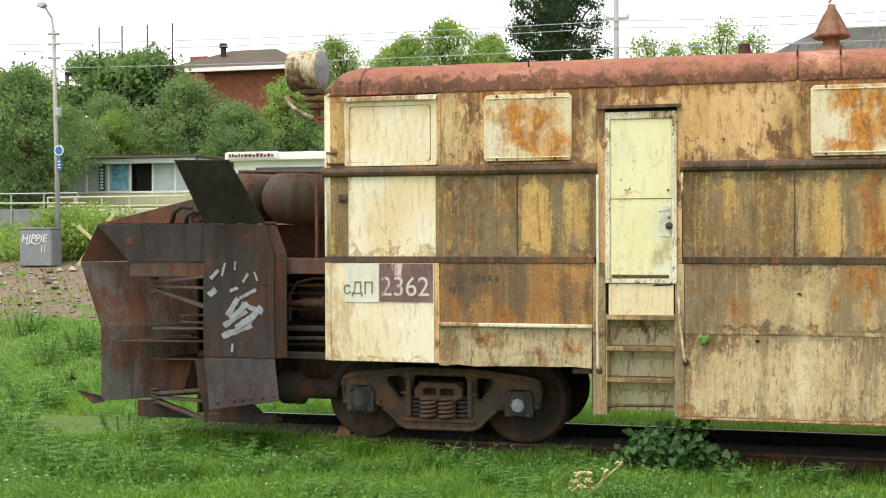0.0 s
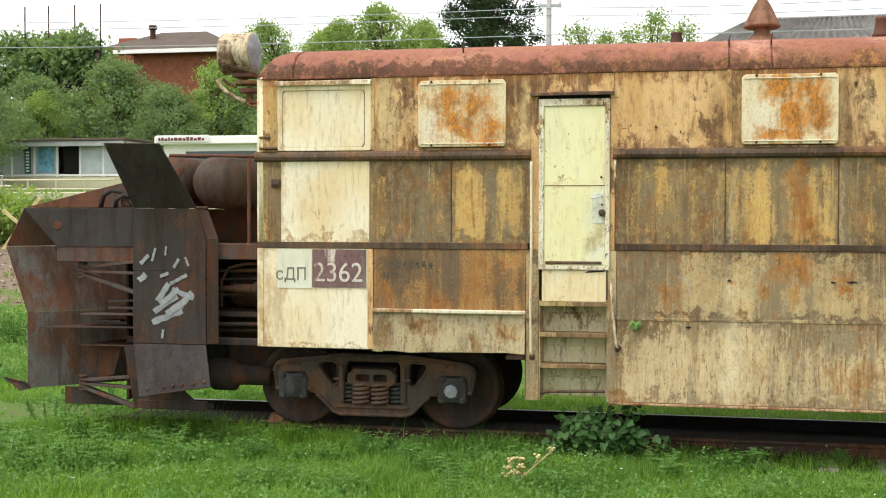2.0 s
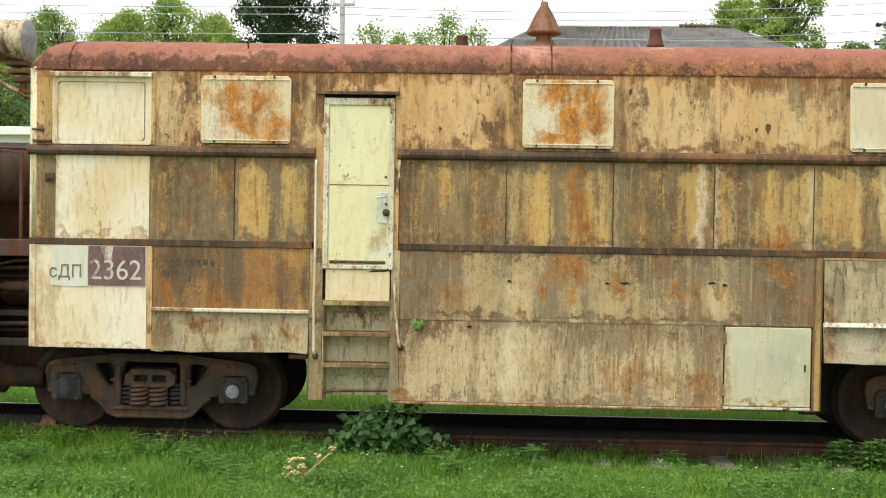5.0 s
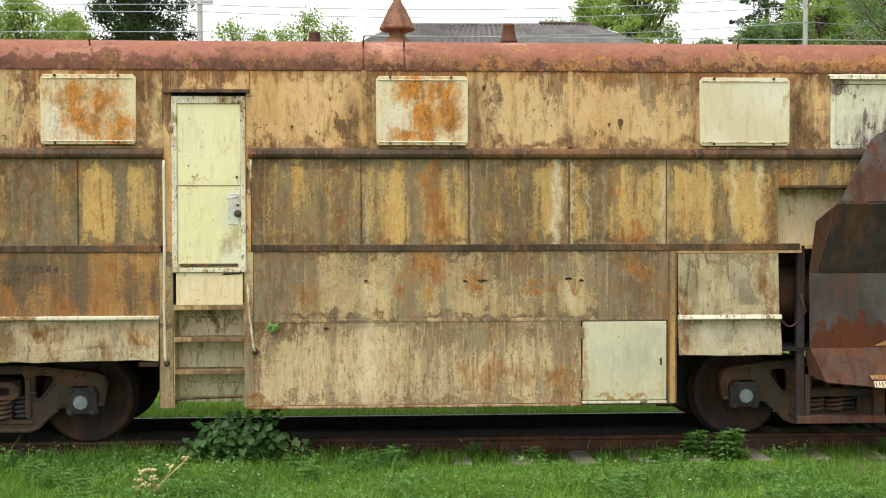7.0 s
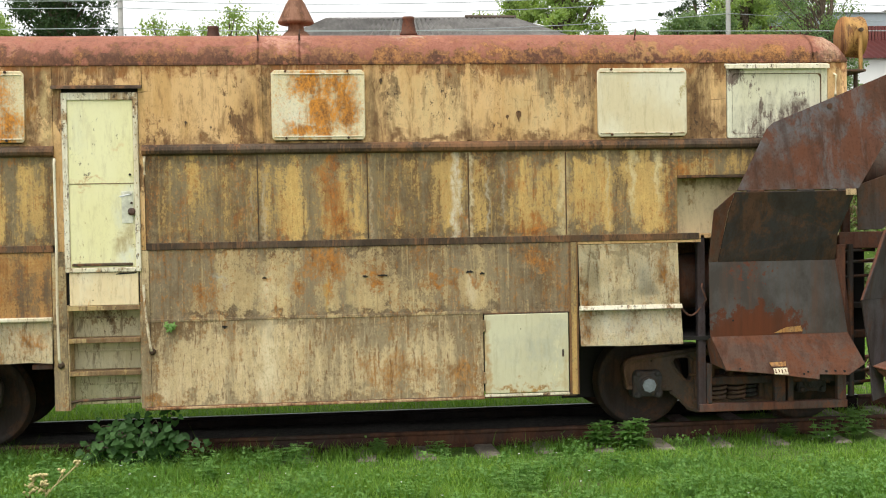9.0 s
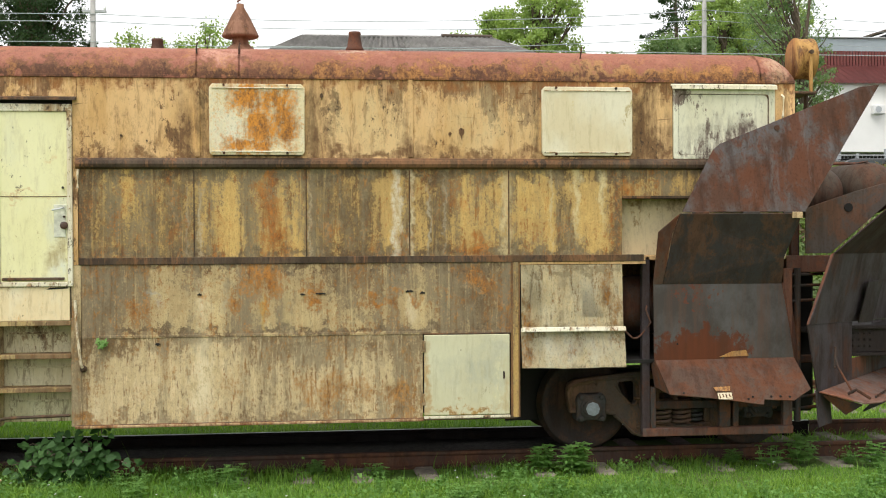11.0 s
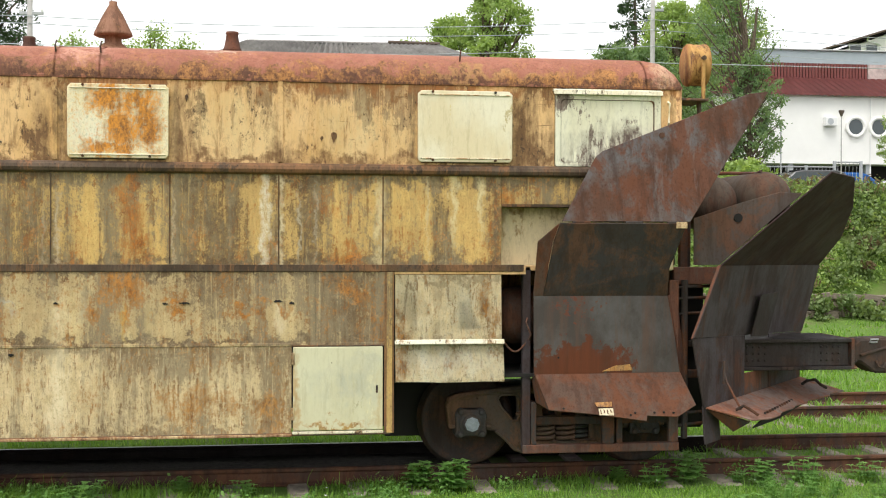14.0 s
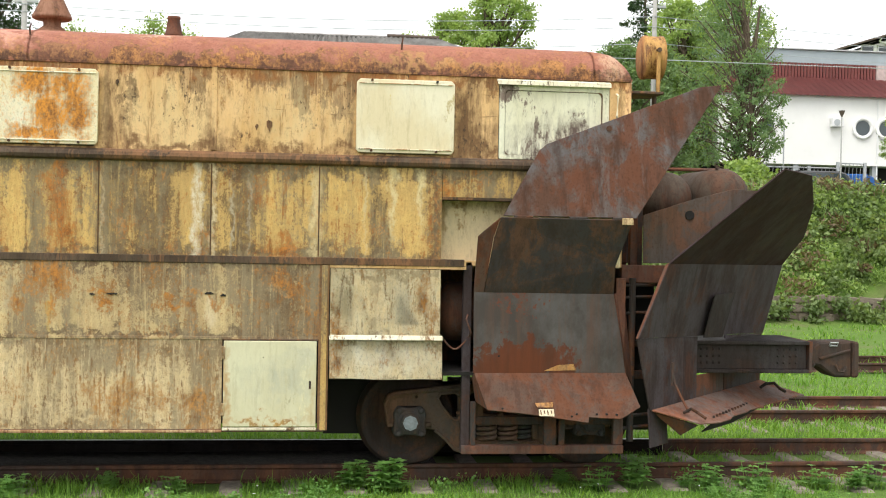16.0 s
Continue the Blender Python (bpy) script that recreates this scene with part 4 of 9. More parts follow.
def cut_sheet(name, outer, holes, y0, y1, soft=0.008):
    """A sheet in the x-z plane with holes through it, from y0 to y1."""
    cu = bpy.data.curves.new(name, "CURVE")
    cu.dimensions, cu.fill_mode = "2D", "BOTH"
    cu.extrude, cu.bevel_depth, cu.bevel_resolution = abs(y1 - y0) / 2 - soft, soft, 1
    for ring in [outer] + list(holes):
        sp = cu.splines.new("POLY")
        sp.points.add(len(ring) - 1)
        for q, (x, z) in zip(sp.points, ring):
            q.co = (x, z, 0, 1)
        sp.use_cyclic_u = True
    tmp = bpy.data.objects.new(name, cu)
    me = bpy.data.meshes.new_from_object(tmp)
    bpy.data.objects.remove(tmp)
    me.transform(Matrix.Translation((0, (y0 + y1) / 2, 0)) @ Matrix.Rotation(radians(90), 4, "X"))
    return me


def ring(x, z, r, n=10):
    return [(x + r * math.cos(2 * math.pi * k / n), z + r * math.sin(2 * math.pi * k / n)) for k in range(n)]


def rounded(x0, x1, z0, z1, r, n=4):
    pts = []
    for cx, cz, a in ((x1 - r, z1 - r, 0), (x0 + r, z1 - r, 90), (x0 + r, z0 + r, 180), (x1 - r, z0 + r, 270)):
        pts += [(cx + r * math.cos(radians(a + 90 * k / n)), cz + r * math.sin(radians(a + 90 * k / n))) for k in range(n + 1)]
    return pts


def mesh_part(name, me, material, parent, label="", smooth=False):
    me.materials.append(material)
    if smooth:
        for p in me.polygons:
            p.use_smooth = True
    ob = new(name, me)
    ob.parent = parent
    if label:
        tagged(ob, label)
    return ob


def sheet(x0, x1, z0, z1, material, y=0.0, thick=0.03, label="", dent=0.006):
    """A wall sheet with slightly buckled steel between its edges."""
    bm = bmesh.new()
    nx, nz = max(2, int((x1 - x0) / 0.16)), max(2, int((z1 - z0) / 0.16))
    grid = []
    for j in range(nz + 1):
        row = []
        for i in range(nx + 1):
            x, z = x0 + (x1 - x0) * i / nx, z0 + (z1 - z0) * j / nz
            rim = min(i, nx - i, 1) * min(j, nz - j, 1)
            dy = rim * dent * noise.noise((x * 1.7, z * 1.3, len(material.name)))
            row.append(bm.verts.new((x, y + dy, z)))
        grid.append(row)
    for j in range(nz):
        for i in range(nx):
            bm.faces.new((grid[j][i], grid[j][i + 1], grid[j + 1][i + 1], grid[j + 1][i]))
    back = {}
    for row in grid:
        for v in row:
            if v in grid[0] or v in grid[-1] or v is row[0] or v is row[-1]:
                back[v] = bm.verts.new((v.co.x, y + thick, v.co.z))
    loop = grid[0] + [r[-1] for r in grid[1:]] + grid[-1][-2::-1] + [r[0] for r in grid[-2:0:-1]]
    for a, b in zip(loop, loop[1:] + loop[:1]):
        bm.faces.new((b, a, back[a], back[b]))
    return part("panel", bm, material, railcar, label)


# inner shell: closed volumes behind the sheets
shell = bmesh.new()
add_box(shell, 0.03, 3.13, 0.035, 3.07, 1.16, 4.06)
add_box(shell, 3.131, 3.879, 0.305, 3.07, 1.161, 4.059)
add_box(shell, 3.88, 9.40, 0.035, 3.07, 1.16, 4.06)
add_box(shell, 3.132, 3.878, 0.036, 0.304, 1.67, 4.058)
add_box(shell, 9.401, 11.26, 0.30, 2.80, 2.21, 4.06)
add_box(shell, 9.402, 11.26, 0.035, 0.299, 2.86, 4.06)
add_box(shell, 3.9, 8.28, 0.036, 3.06, 0.66, 1.159)
part("shell", shell, M_SHADE, railcar)
part("far_wall", box(0.0, LENGTH, 3.071, 3.1, 1.1, 4.05), M_MID, railcar)
part("end_wall", box(0.0, 0.029, 0.0, 3.07, 1.1, 4.05, 0.006), M_CREAM, railcar, "cream end wall with rusty edges")
part("end_wall", box(11.261, LENGTH, 0.27, 3.07, 2.2, 4.05, 0.006), M_TOP, railcar)
part("corner_post", rod((0.05, 0.045, 1.1), (0.05, 0.045, 2.2), 0.05, None, 16), M_CREAM, railcar, "", True)
part("corner_post", rod((0.05, 0.045, 2.2), (0.05, 0.045, 4.06), 0.05, None, 16), M_PALE, railcar, "", True)
part("corner_post", rod((11.24, 0.045, 2.86), (11.24, 0.045, 4.06), 0.05, None, 16), M_TOP, railcar, "", True)
part("corner_post", box(11.16, 11.25, 0.17, 0.26, 2.2, 2.86, 0.01), M_CREAM, railcar)

# upper band
sheet(0.06, 0.24, 3.25, 4.06, M_TOP)
sheet(1.305, 3.045, 3.25, 4.06, M_TOP)
sheet(3.05, 3.92, 3.85, 4.06, M_TOP)
for a, b in ((3.925, 5.088), (5.093, 7.215), (7.22, 9.95)):
    sheet(a, b, 3.25, 4.06, M_TOP)
sheet(11.06, 11.23, 3.25, 4.06, M_TOP)
# middle band
sheet(0.06, 0.275, 2.26, 3.15, M_MID)
sheet(0.28, 1.285, 2.26, 3.15, M_CREAM, label="sheet with thick cream paint")
for a, b in ((1.29, 2.19), (2.194, 3.02), (3.935, 5.05), (5.055, 6.16), (6.164, 7.2), (7.204, 8.22)):
    sheet(a, b, 2.26, 3.15, M_MID)
sheet(8.225, 9.41, 2.26, 3.15, M_MID)
sheet(9.414, 11.23, 2.87, 3.15, M_MID)
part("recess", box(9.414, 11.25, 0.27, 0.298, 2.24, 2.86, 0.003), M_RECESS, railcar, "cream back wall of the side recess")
part("recess_lip", box(9.414, 11.19, 0.0, 0.29, 2.84, 2.869, 0.004), M_BELT, railcar)
part("recess_sill", box(9.40, 11.15, 0.12, 0.29, 2.20, 2.25, 0.004), M_TOP, railcar)
part("recess_sill", box(9.415, 9.66, 0.0, 0.119, 2.20, 2.255, 0.004), M_TOP, railcar)
# lower band
sheet(0.06, 1.265, 1.10, 2.19, M_CREAM, label="cream painted lower corner sheet")
sheet(1.335, 2.995, 1.545, 2.19, M_RUSTLOW)
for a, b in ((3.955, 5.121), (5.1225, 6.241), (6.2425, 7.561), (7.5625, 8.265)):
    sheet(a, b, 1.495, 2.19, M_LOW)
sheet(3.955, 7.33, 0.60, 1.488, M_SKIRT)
sheet(3.05, 3.132, 2.195, 3.845, M_TOP)
sheet(3.883, 3.928, 2.195, 3.845, M_TOP)
sheet(3.86, 3.95, 0.60, 2.19, M_SKIRT)
sheet(3.0, 3.135, 0.60, 2.19, M_LOW)
sheet(8.24, 8.335, 0.60, 2.19, M_YELLOW, -0.004)


def flared(x0, x1, z0, z1, out, material, label=""):
    bm = bmesh.new()
    n = max(3, int((x1 - x0) / 0.2))
    rows = []
    for k, (z, y) in enumerate(((z1, 0.0), (z0 + 0.12, -out * 0.75), (z0, -out))):
        rows.append([bm.verts.new((x0 + (x1 - x0) * i / n, y + 0.006 * noise.noise((i * 0.9, k, x0)), z + (0.018 * noise.noise((i * 0.8, 7, x0)) if k == 2 else 0))) for i in range(n + 1)])
    for a, b in zip(rows, rows[1:]):
        for i in range(n):
            bm.faces.new((a[i], b[i], b[i + 1], a[i + 1]))
    bmesh.ops.solidify(bm, geom=bm.faces[:], thickness=0.014)
    bmesh.ops.recalc_face_normals(bm, faces=bm.faces[:])
    return part("skirt_panel", bm, material, railcar, label)


flared(1.335, 2.995, 1.09, 1.52, 0.05, M_PALE, "bent pale skirt sheet over the bogie")
part("ledge", box(1.32, 3.0, -0.05, 0.03, 1.505, 1.545, 0.008), M_WHITE, railcar)
flared(8.345, 9.435, 1.10, 1.48, 0.07, M_PALE, "cream skirt sheet with streaks")
flared(8.345, 9.41, 1.50, 2.16, 0.05, M_PALE, "cream flap sheet over the end bogie")
part("ledge", prism([(-0.068, 1.475), (-0.02, 1.475), (-0.02, 1.518), (-0.055, 1.522)], "x", 8.34, 9.435, 0.005), M_WHITE, railcar)
sheet(8.34, 9.66, 2.165, 2.195, M_TOP)

# belts and strips
BELT = [(0.03, 3.14), (-0.02, 3.142), (-0.045, 3.16), (-0.055, 3.19), (-0.045, 3.222), (-0.02, 3.245), (0.03, 3.26)]
for a, b in ((-0.02, 3.05), (3.91, 11.27)):
    part("belt", prism(BELT, "x", a, b), M_BELT, railcar, "grimy half-round belt moulding")
for a, b in ((0.0, 3.02), (3.93, 9.64)):
    part("strip", box(a, b, -0.012, 0.03, 2.192, 2.262, 0.004), M_BELT, railcar)
part("strip", box(3.955, 8.24, -0.006, 0.03, 1.465, 1.495, 0.003), M_LOW, railcar)
for x, z0, z1, m in ((1.30, 1.1, 2.19, M_TOP), (3.035, 2.26, 3.14, M_MID), (8.29, 0.6, 2.19, M_MID), (5.09, 3.26, 4.05, M_TOP), (1.318, 3.26, 4.02, M_TOP), (7.216, 3.26, 4.05, M_TOP), (0.045, 1.1, 2.19, M_CREAM)):
    part("seam_strip", box(x - 0.028, x + 0.028, -0.011, 0.03, z0, z1, 0.004), m, railcar)
part("rubbing_strip", box(3.9, 8.3, -0.008, 0.03, 0.585, 0.615, 0.005), M_BELT, railcar)
part("gutter", box(0.02, 11.27, -0.012, 0.03, 4.04, 4.075, 0.006), M_ROOF, railcar)

# rain drips at the seams: thin welds
for x, z0, z1 in ((5.052, 2.27, 3.13), (6.162, 2.27, 3.13), (7.202, 2.27, 3.13), (8.222, 2.27, 3.13), (2.192, 2.27, 3.13)):
    part("weld", rod((x, -0.002, z0), (x, -0.002, z1), 0.007, None, 6), M_BELT, railcar)


def roof():
    prof = [(-0.01, 4.06), (-0.005, 4.13), (0.03, 4.21), (0.10, 4.29), (0.22, 4.35), (0.45, 4.40), (0.95, 4.45), (1.55, 4.47)]
    prof += [(3.1 - y, z) for y, z in prof[-2::-1]]
    xs = [-0.01, 0.01, 0.05, 0.11, 0.19, 0.30] + [0.30 + 0.445 * k for k in range(1, 24)] + [10.98, 11.10, 11.18, 11.24, 11.28, 11.30]
    bm = bmesh.new()
    rows = []
    for x in xs:
        e = max(0.0, 1 - min(x + 0.01, 11.30 - x) / 0.31)
        f = math.sqrt(max(0.0, 1 - e * e)) * 0.86 + 0.14
        rows.append([bm.verts.new((x, 1.55 + (y - 1.55) * (1 - 0.03 * e * e), 4.06 + (z - 4.06) * f + 0.006 * noise.noise((x * 2, y * 3, 1)))) for y, z in prof])
    for a, b in zip(rows, rows[1:]):
        for i in range(len(prof) - 1):
            bm.faces.new((a[i], b[i], b[i + 1], a[i + 1]))
    bm.faces.new(rows[0])
    bm.faces.new(rows[-1][::-1])
    bmesh.ops.recalc_face_normals(bm, faces=bm.faces[:])
    top = part("roof", bm, M_ROOF, railcar, "rounded roof in faded red oxide paint", True)
    for x in (0.42, 5.08, 5.5, 10.9):
        strap = bmesh.new()
        add = []
        for dx in (-0.010, 0.010):
            add.append([strap.verts.new((x + dx, y if i else y - 0.004, z + 0.007)) for i, (y, z) in enumerate(prof)])
        for i in range(len(prof) - 1):
            strap.faces.new((add[0][i], add[1][i], add[1][i + 1], add[0][i + 1]))
        bmesh.ops.solidify(strap, geom=strap.faces[:], thickness=0.009)
        part("roof_strap", strap, M_ROOF, top)
    for x in (5.08, 5.5, 2.3, 9.0):
        part("roof_hook", tube([(x, 0.12, 4.29), (x, 0.08, 4.36), (x + 0.01, 0.1, 4.41)], 0.009, 6), M_BROWN, top)
    cone = part("chimney", lathe([(0.22, 4.32), (0.215, 4.42), (0.14, 4.49), (0.09, 4.53), (0.09, 4.60), (0.18, 4.595), (0.205, 4.61), (0.20, 4.63), (0.105, 4.83), (0.045, 4.93), (0.042, 4.97), (0.01, 4.98)], (5.46, 1.46, 0.07), (0, 0, 1)), M_CONE, top, "rusty roof chimney with a conical rain cap", True)
    part("rain_hook", tube([(5.45, 1.46, 5.03), (5.43, 1.46, 5.07), (5.46, 1.46, 5.09)], 0.012, 6), M_BROWN, cone)
    for x, y in ((4.50, 2.0), (6.72, 1.3)):
        part("roof_vent", lathe([(0.07, 4.42), (0.07, 4.51), (0.10, 4.515), (0.10, 4.535), (0.085, 4.56), (0.062, 4.69), (0.07, 4.70), (0.065, 4.725), (0.03, 4.73)], (x, y, 0), (0, 0, 1), 16), M_BROWN, top, "", True)


roof()


def side_window(x0, x1, z0, z1, material, label, visor, seal):
    """A blanked cab window: frame, blanking sheet with rounded corners, drip visor."""
    frame_me = cut_sheet("cab_window", rounded(x0, x1, z0, z1, 0.02), [rounded(x0 + 0.05, x1 - 0.06, z0 + 0.035, z1 - 0.1, 0.035)], -0.012, 0.03, 0.003)
    w = mesh_part("cab_window", frame_me, material, railcar, label)
    part("blanking_sheet", box(x0 + 0.03, x1 - 0.04, -0.004, 0.028, z0 + 0.02, z1 - 0.07), material, w)
    mesh_part("rubber_seal", cut_sheet("rubber_seal", rounded(x0 + 0.052, x1 - 0.062, z0 + 0.037, z1 - 0.102, 0.034), [rounded(x0 + 0.055, x1 - 0.074, z0 + 0.040, z1 - 0.108, 0.05)], -0.009, 0.0, 0.001), seal, w)
    part("visor", prism([(0.01, visor), (-0.055, visor - 0.02), (-0.06, visor - 0.06), (-0.05, visor - 0.06), (-0.045, visor - 0.03), (0.01, visor - 0.02)], "x", x0 - 0.03, x1 + 0.01), M_WHITE, w, "white drip visor")
    return w


side_window(0.245, 1.30, 3.26, 4.02, M_CREAM, "blanked cab window in cream painted sheet", 4.03, M_TREAD)
side_window(9.96, 11.05, 3.255, 4.03, M_PEEL, "blanked cab window with peeling white paint", 4.035, M_BELT)
part("dark_groove", box(0.15, 0.235, -0.006, 0.01, 3.30, 3.96, 0.003), M_MID, railcar)
part("hinge_bracket", tube([(0.06, -0.01, 4.06), (0.06, -0.05, 4.05), (0.06, -0.05, 3.95)], 0.012, 6), M_CREAM, railcar)
part("hinge_bracket", box(0.04, 0.24, -0.05, 0.01, 3.275, 3.30, 0.006), M_BELT, railcar)
part("hinge_bracket", box(0.03, 0.16, -0.03, 0.0, 3.40, 3.42, 0.004), M_BELT, railcar)
part("bracket", box(0.17, 0.27, -0.03, 0.0, 2.86, 2.95, 0.006), M_BELT, railcar)
part("bracket", box(0.19, 0.25, -0.045, -0.03, 2.88, 2.90, 0.003), M_DARK, railcar)
part("grab_handle", tube([(11.13, 0.0, 3.92), (11.13, -0.06, 3.90), (11.12, -0.06, 3.70), (11.14, 0.0, 3.66)], 0.012, 8), M_CREAM, railcar)


def cover(x0, x1, z0, z1, material, label):
    """A sheet-steel window cover with a raised rim, two bolts and clips."""
    c = mesh_part("window_cover", cut_sheet("window_cover", [(x0, z0 + 0.03), (x0 + 0.02, z0), (x1 - 0.02, z0), (x1, z0 + 0.03), (x1, z1 - 0.03), (x1 - 0.03, z1), (x0 + 0.03, z1), (x0, z1 - 0.03)], [], -0.042, -0.012, 0.006), material, railcar, label)
    part("rim", box(x0 + 0.02, x1 - 0.02, -0.052, -0.035, z0 + 0.022, z0 + 0.034, 0.003), M_WHITE, c)
    part("rim", box(x0 + 0.02, x1 - 0.02, -0.052, -0.035, z1 - 0.04, z1 - 0.03, 0.003), M_WHITE, c)
    part("mounting_rail", box(x0 + 0.03, x1 - 0.03, -0.02, 0.01, z0 - 0.015, z0 + 0.01, 0.004), M_BELT, c)
    for fx in (0.15, 0.82):
        for z in (z0 + 0.012, z1 - 0.008):
            x = x0 + (x1 - x0) * fx
            part("bolt", rod((x, -0.015, z), (x, -0.068, z), 0.013, None, 8), M_DARK, c)
    return c


cover(1.842, 2.78, 3.29, 3.985, M_COVER, "cream window cover with orange rust patch")
cover(5.213, 6.145, 3.285, 3.98, M_COVER, "cream window cover with orange rust patch")
cover(8.568, 9.505, 3.285, 3.98, M_WHITECOVER, "pale white window cover")

# letters and number on the cream sheet
part("stencil_ground", box(0.235, 0.635, -0.0085, 0.0, 1.755, 2.185), M_STENCIL, railcar, "pale patch under stencilled letters")
part("number_ground", box(0.642, 1.25, -0.009, 0.0, 1.765, 2.18), M_NUMBER, railcar, "faded maroon number panel")


def lettering(text, x, z, size, wide, material, y=-0.012):
    cu = bpy.data.curves.new("lettering", "FONT")
    cu.body, cu.size, cu.extrude = text, size, 0.0015
    tmp = bpy.data.objects.new("lettering", cu)
    me = bpy.data.meshes.new_from_object(tmp)
    bpy.data.objects.remove(tmp)
    xs = [v.co.x for v in me.vertices]
    k = wide / (max(xs) - min(xs))
    me.transform(Matrix.Translation((x, y, z)) @ Matrix.Rotation(radians(90), 4, "X") @ Matrix.Diagonal((k, 1, 1, 1)) @ Matrix.Translation((-min(xs), 0, 0)))
    return mesh_part("lettering", me, material, railcar)


lettering("\u0441\u0414\u041f", 0.225, 1.845, 0.19, 0.34, M_LETTER)
lettering("2362", 0.66, 1.83, 0.30, 0.55, M_NUMERAL)
for k in range(7):
    part("faded_writing", box(1.52 + 0.07 * k, 1.565 + 0.07 * k, -0.004, 0.0, 1.98 + 0.01 * (k % 3), 2.05 + 0.012 * (k % 2)), M_FADED, railcar)
for k in range(4):
    part("faded_writing", box(1.44 + 0.045 * k, 1.47 + 0.045 * k, -0.004, 0.0, 1.87, 1.94), M_FADED, railcar)


def door():
    leaf = part("door", box(3.19, 3.83, -0.012, 0.03, 2.03, 3.70, 0.006), M_DOOR, railcar, "pale yellow steel side door, shut, chipped")
    for name, b in (("frame_side", (3.135, 3.19, 1.985, 3.775)), ("frame_side", (3.83, 3.88, 1.985, 3.775)), ("frame_top", (3.19, 3.83, 3.70, 3.775)), ("frame_bottom", (3.19, 3.83, 1.985, 2.03))):
        part(name, box(b[0], b[1], -0.028, 0.03, b[2], b[3], 0.006), M_WHITE, leaf, "white chipped frame")
    part("seam", box(3.195, 3.825, -0.0155, -0.008, 2.865, 2.872), M_BELT, leaf)
    part("kick_strip", box(3.205, 3.80, -0.03, -0.01, 2.045, 2.075, 0.006), M_BELT, leaf)
    part("lock_plate", box(3.70, 3.815, -0.018, -0.01, 2.47, 2.79, 0.003), M_LOCK, leaf, "bare worn lock plate")
    part("handle", tube([(3.795, -0.02, 2.76), (3.79, -0.06, 2.755), (3.69, -0.06, 2.735)], 0.009, 6), M_GALV, leaf)
    part("padlock", lathe([(0.03, 0.0), (0.038, 0.01), (0.038, 0.03), (0.02, 0.04)], (3.80, -0.012, 2.585), (0, -1, 0), 14), M_BROWN, leaf, "", True)
    part("bolt", rod((3.80, -0.01, 2.67), (3.80, -0.035, 2.67), 0.012, None, 8), M_DARK, leaf)
    part("bolt", rod((3.79, -0.01, 2.955), (3.79, -0.03, 2.955), 0.012, None, 8), M_DARK, leaf)
    for k in range(15):
        for x in (3.162, 3.855):
            part("rivet", lathe([(0.007, 0), (0.005, 0.004)], (x, -0.028, 2.03 + 0.12 * k), (0, -1, 0), 6), M_TREAD, leaf)
    part("door_drip", prism([(0.02, 3.855), (-0.06, 3.835), (-0.065, 3.81), (-0.05, 3.81), (0.02, 3.83)], "x", 3.045, 3.925), M_BELT, railcar, "dark rain drip over the door")
    part("riser", box(3.17, 3.845, -0.006, 0.03, 1.65, 1.98, 0.005), M_CREAM, railcar, "white riser panel below the door")
    part("torn_gap", prism([(3.62, 1.955), (3.82, 1.965), (3.84, 1.978), (3.66, 1.975)], "y", -0.01, -0.004), M_SHADE, railcar)


door()


def steps():
    st = part("step_well", box(3.15, 3.86, 0.27, 0.30, 0.62, 1.66, 0.004), M_STEPWELL, railcar, "olive grey step well with dents")
    for x in (3.14, 3.85):
        part("cheek", box(x, x + 0.012, 0.0, 0.27, 0.60, 1.66, 0.003), M_SKIRT, st)
    for z in (1.645, 1.32, 0.99):
        part("tread", box(3.15, 3.855, -0.01, 0.22, z - 0.022, z, 0.004), M_TREAD, st, "rusty cream step tread")
        part("tread_nose", box(3.15, 3.855, -0.022, -0.01, z - 0.045, z + 0.003, 0.004), M_TREAD, st)
    for z in (1.50, 1.16, 0.82):
        part("back_rib", box(3.2, 3.8, 0.245, 0.27, z, z + 0.02, 0.004), M_STEPWELL, st)
    part("bottom_bar", tube([(3.16, 0.02, 0.68), (3.25, -0.01, 0.70), (3.84, -0.01, 0.715)], 0.016, 8), M_BELT, st)


steps()
part("grab_rail", tube([(3.06, -0.03, 3.12), (3.06, -0.05, 3.08), (3.062, -0.05, 2.2), (3.055, -0.055, 1.6), (3.06, -0.05, 1.12), (3.07, -0.01, 1.06)], 0.014, 8), M_WHITE, railcar, "white peeling grab rail")
part("grab_rail", tube([(3.935, -0.02, 3.13), (3.935, -0.045, 3.08), (3.935, -0.045, 2.95)], 0.012, 8), M_WHITE, railcar)
part("grab_rail", tube([(3.90, -0.03, 1.85), (3.91, -0.05, 1.6), (3.955, -0.06, 1.22), (3.97, -0.03, 1.17)], 0.014, 8), M_WHITE, railcar, "bent white grab rail")
part("rail_socket", lathe([(0.035, 0), (0.03, 0.03), (0.015, 0.05)], (3.97, 0.0, 1.17), (0, -1, 0), 12), M_BELT, railcar)
part("rail_socket", lathe([(0.035, 0), (0.03, 0.03), (0.015, 0.05)], (3.07, 0.0, 1.06), (0, -1, 0), 12), M_BELT, railcar)


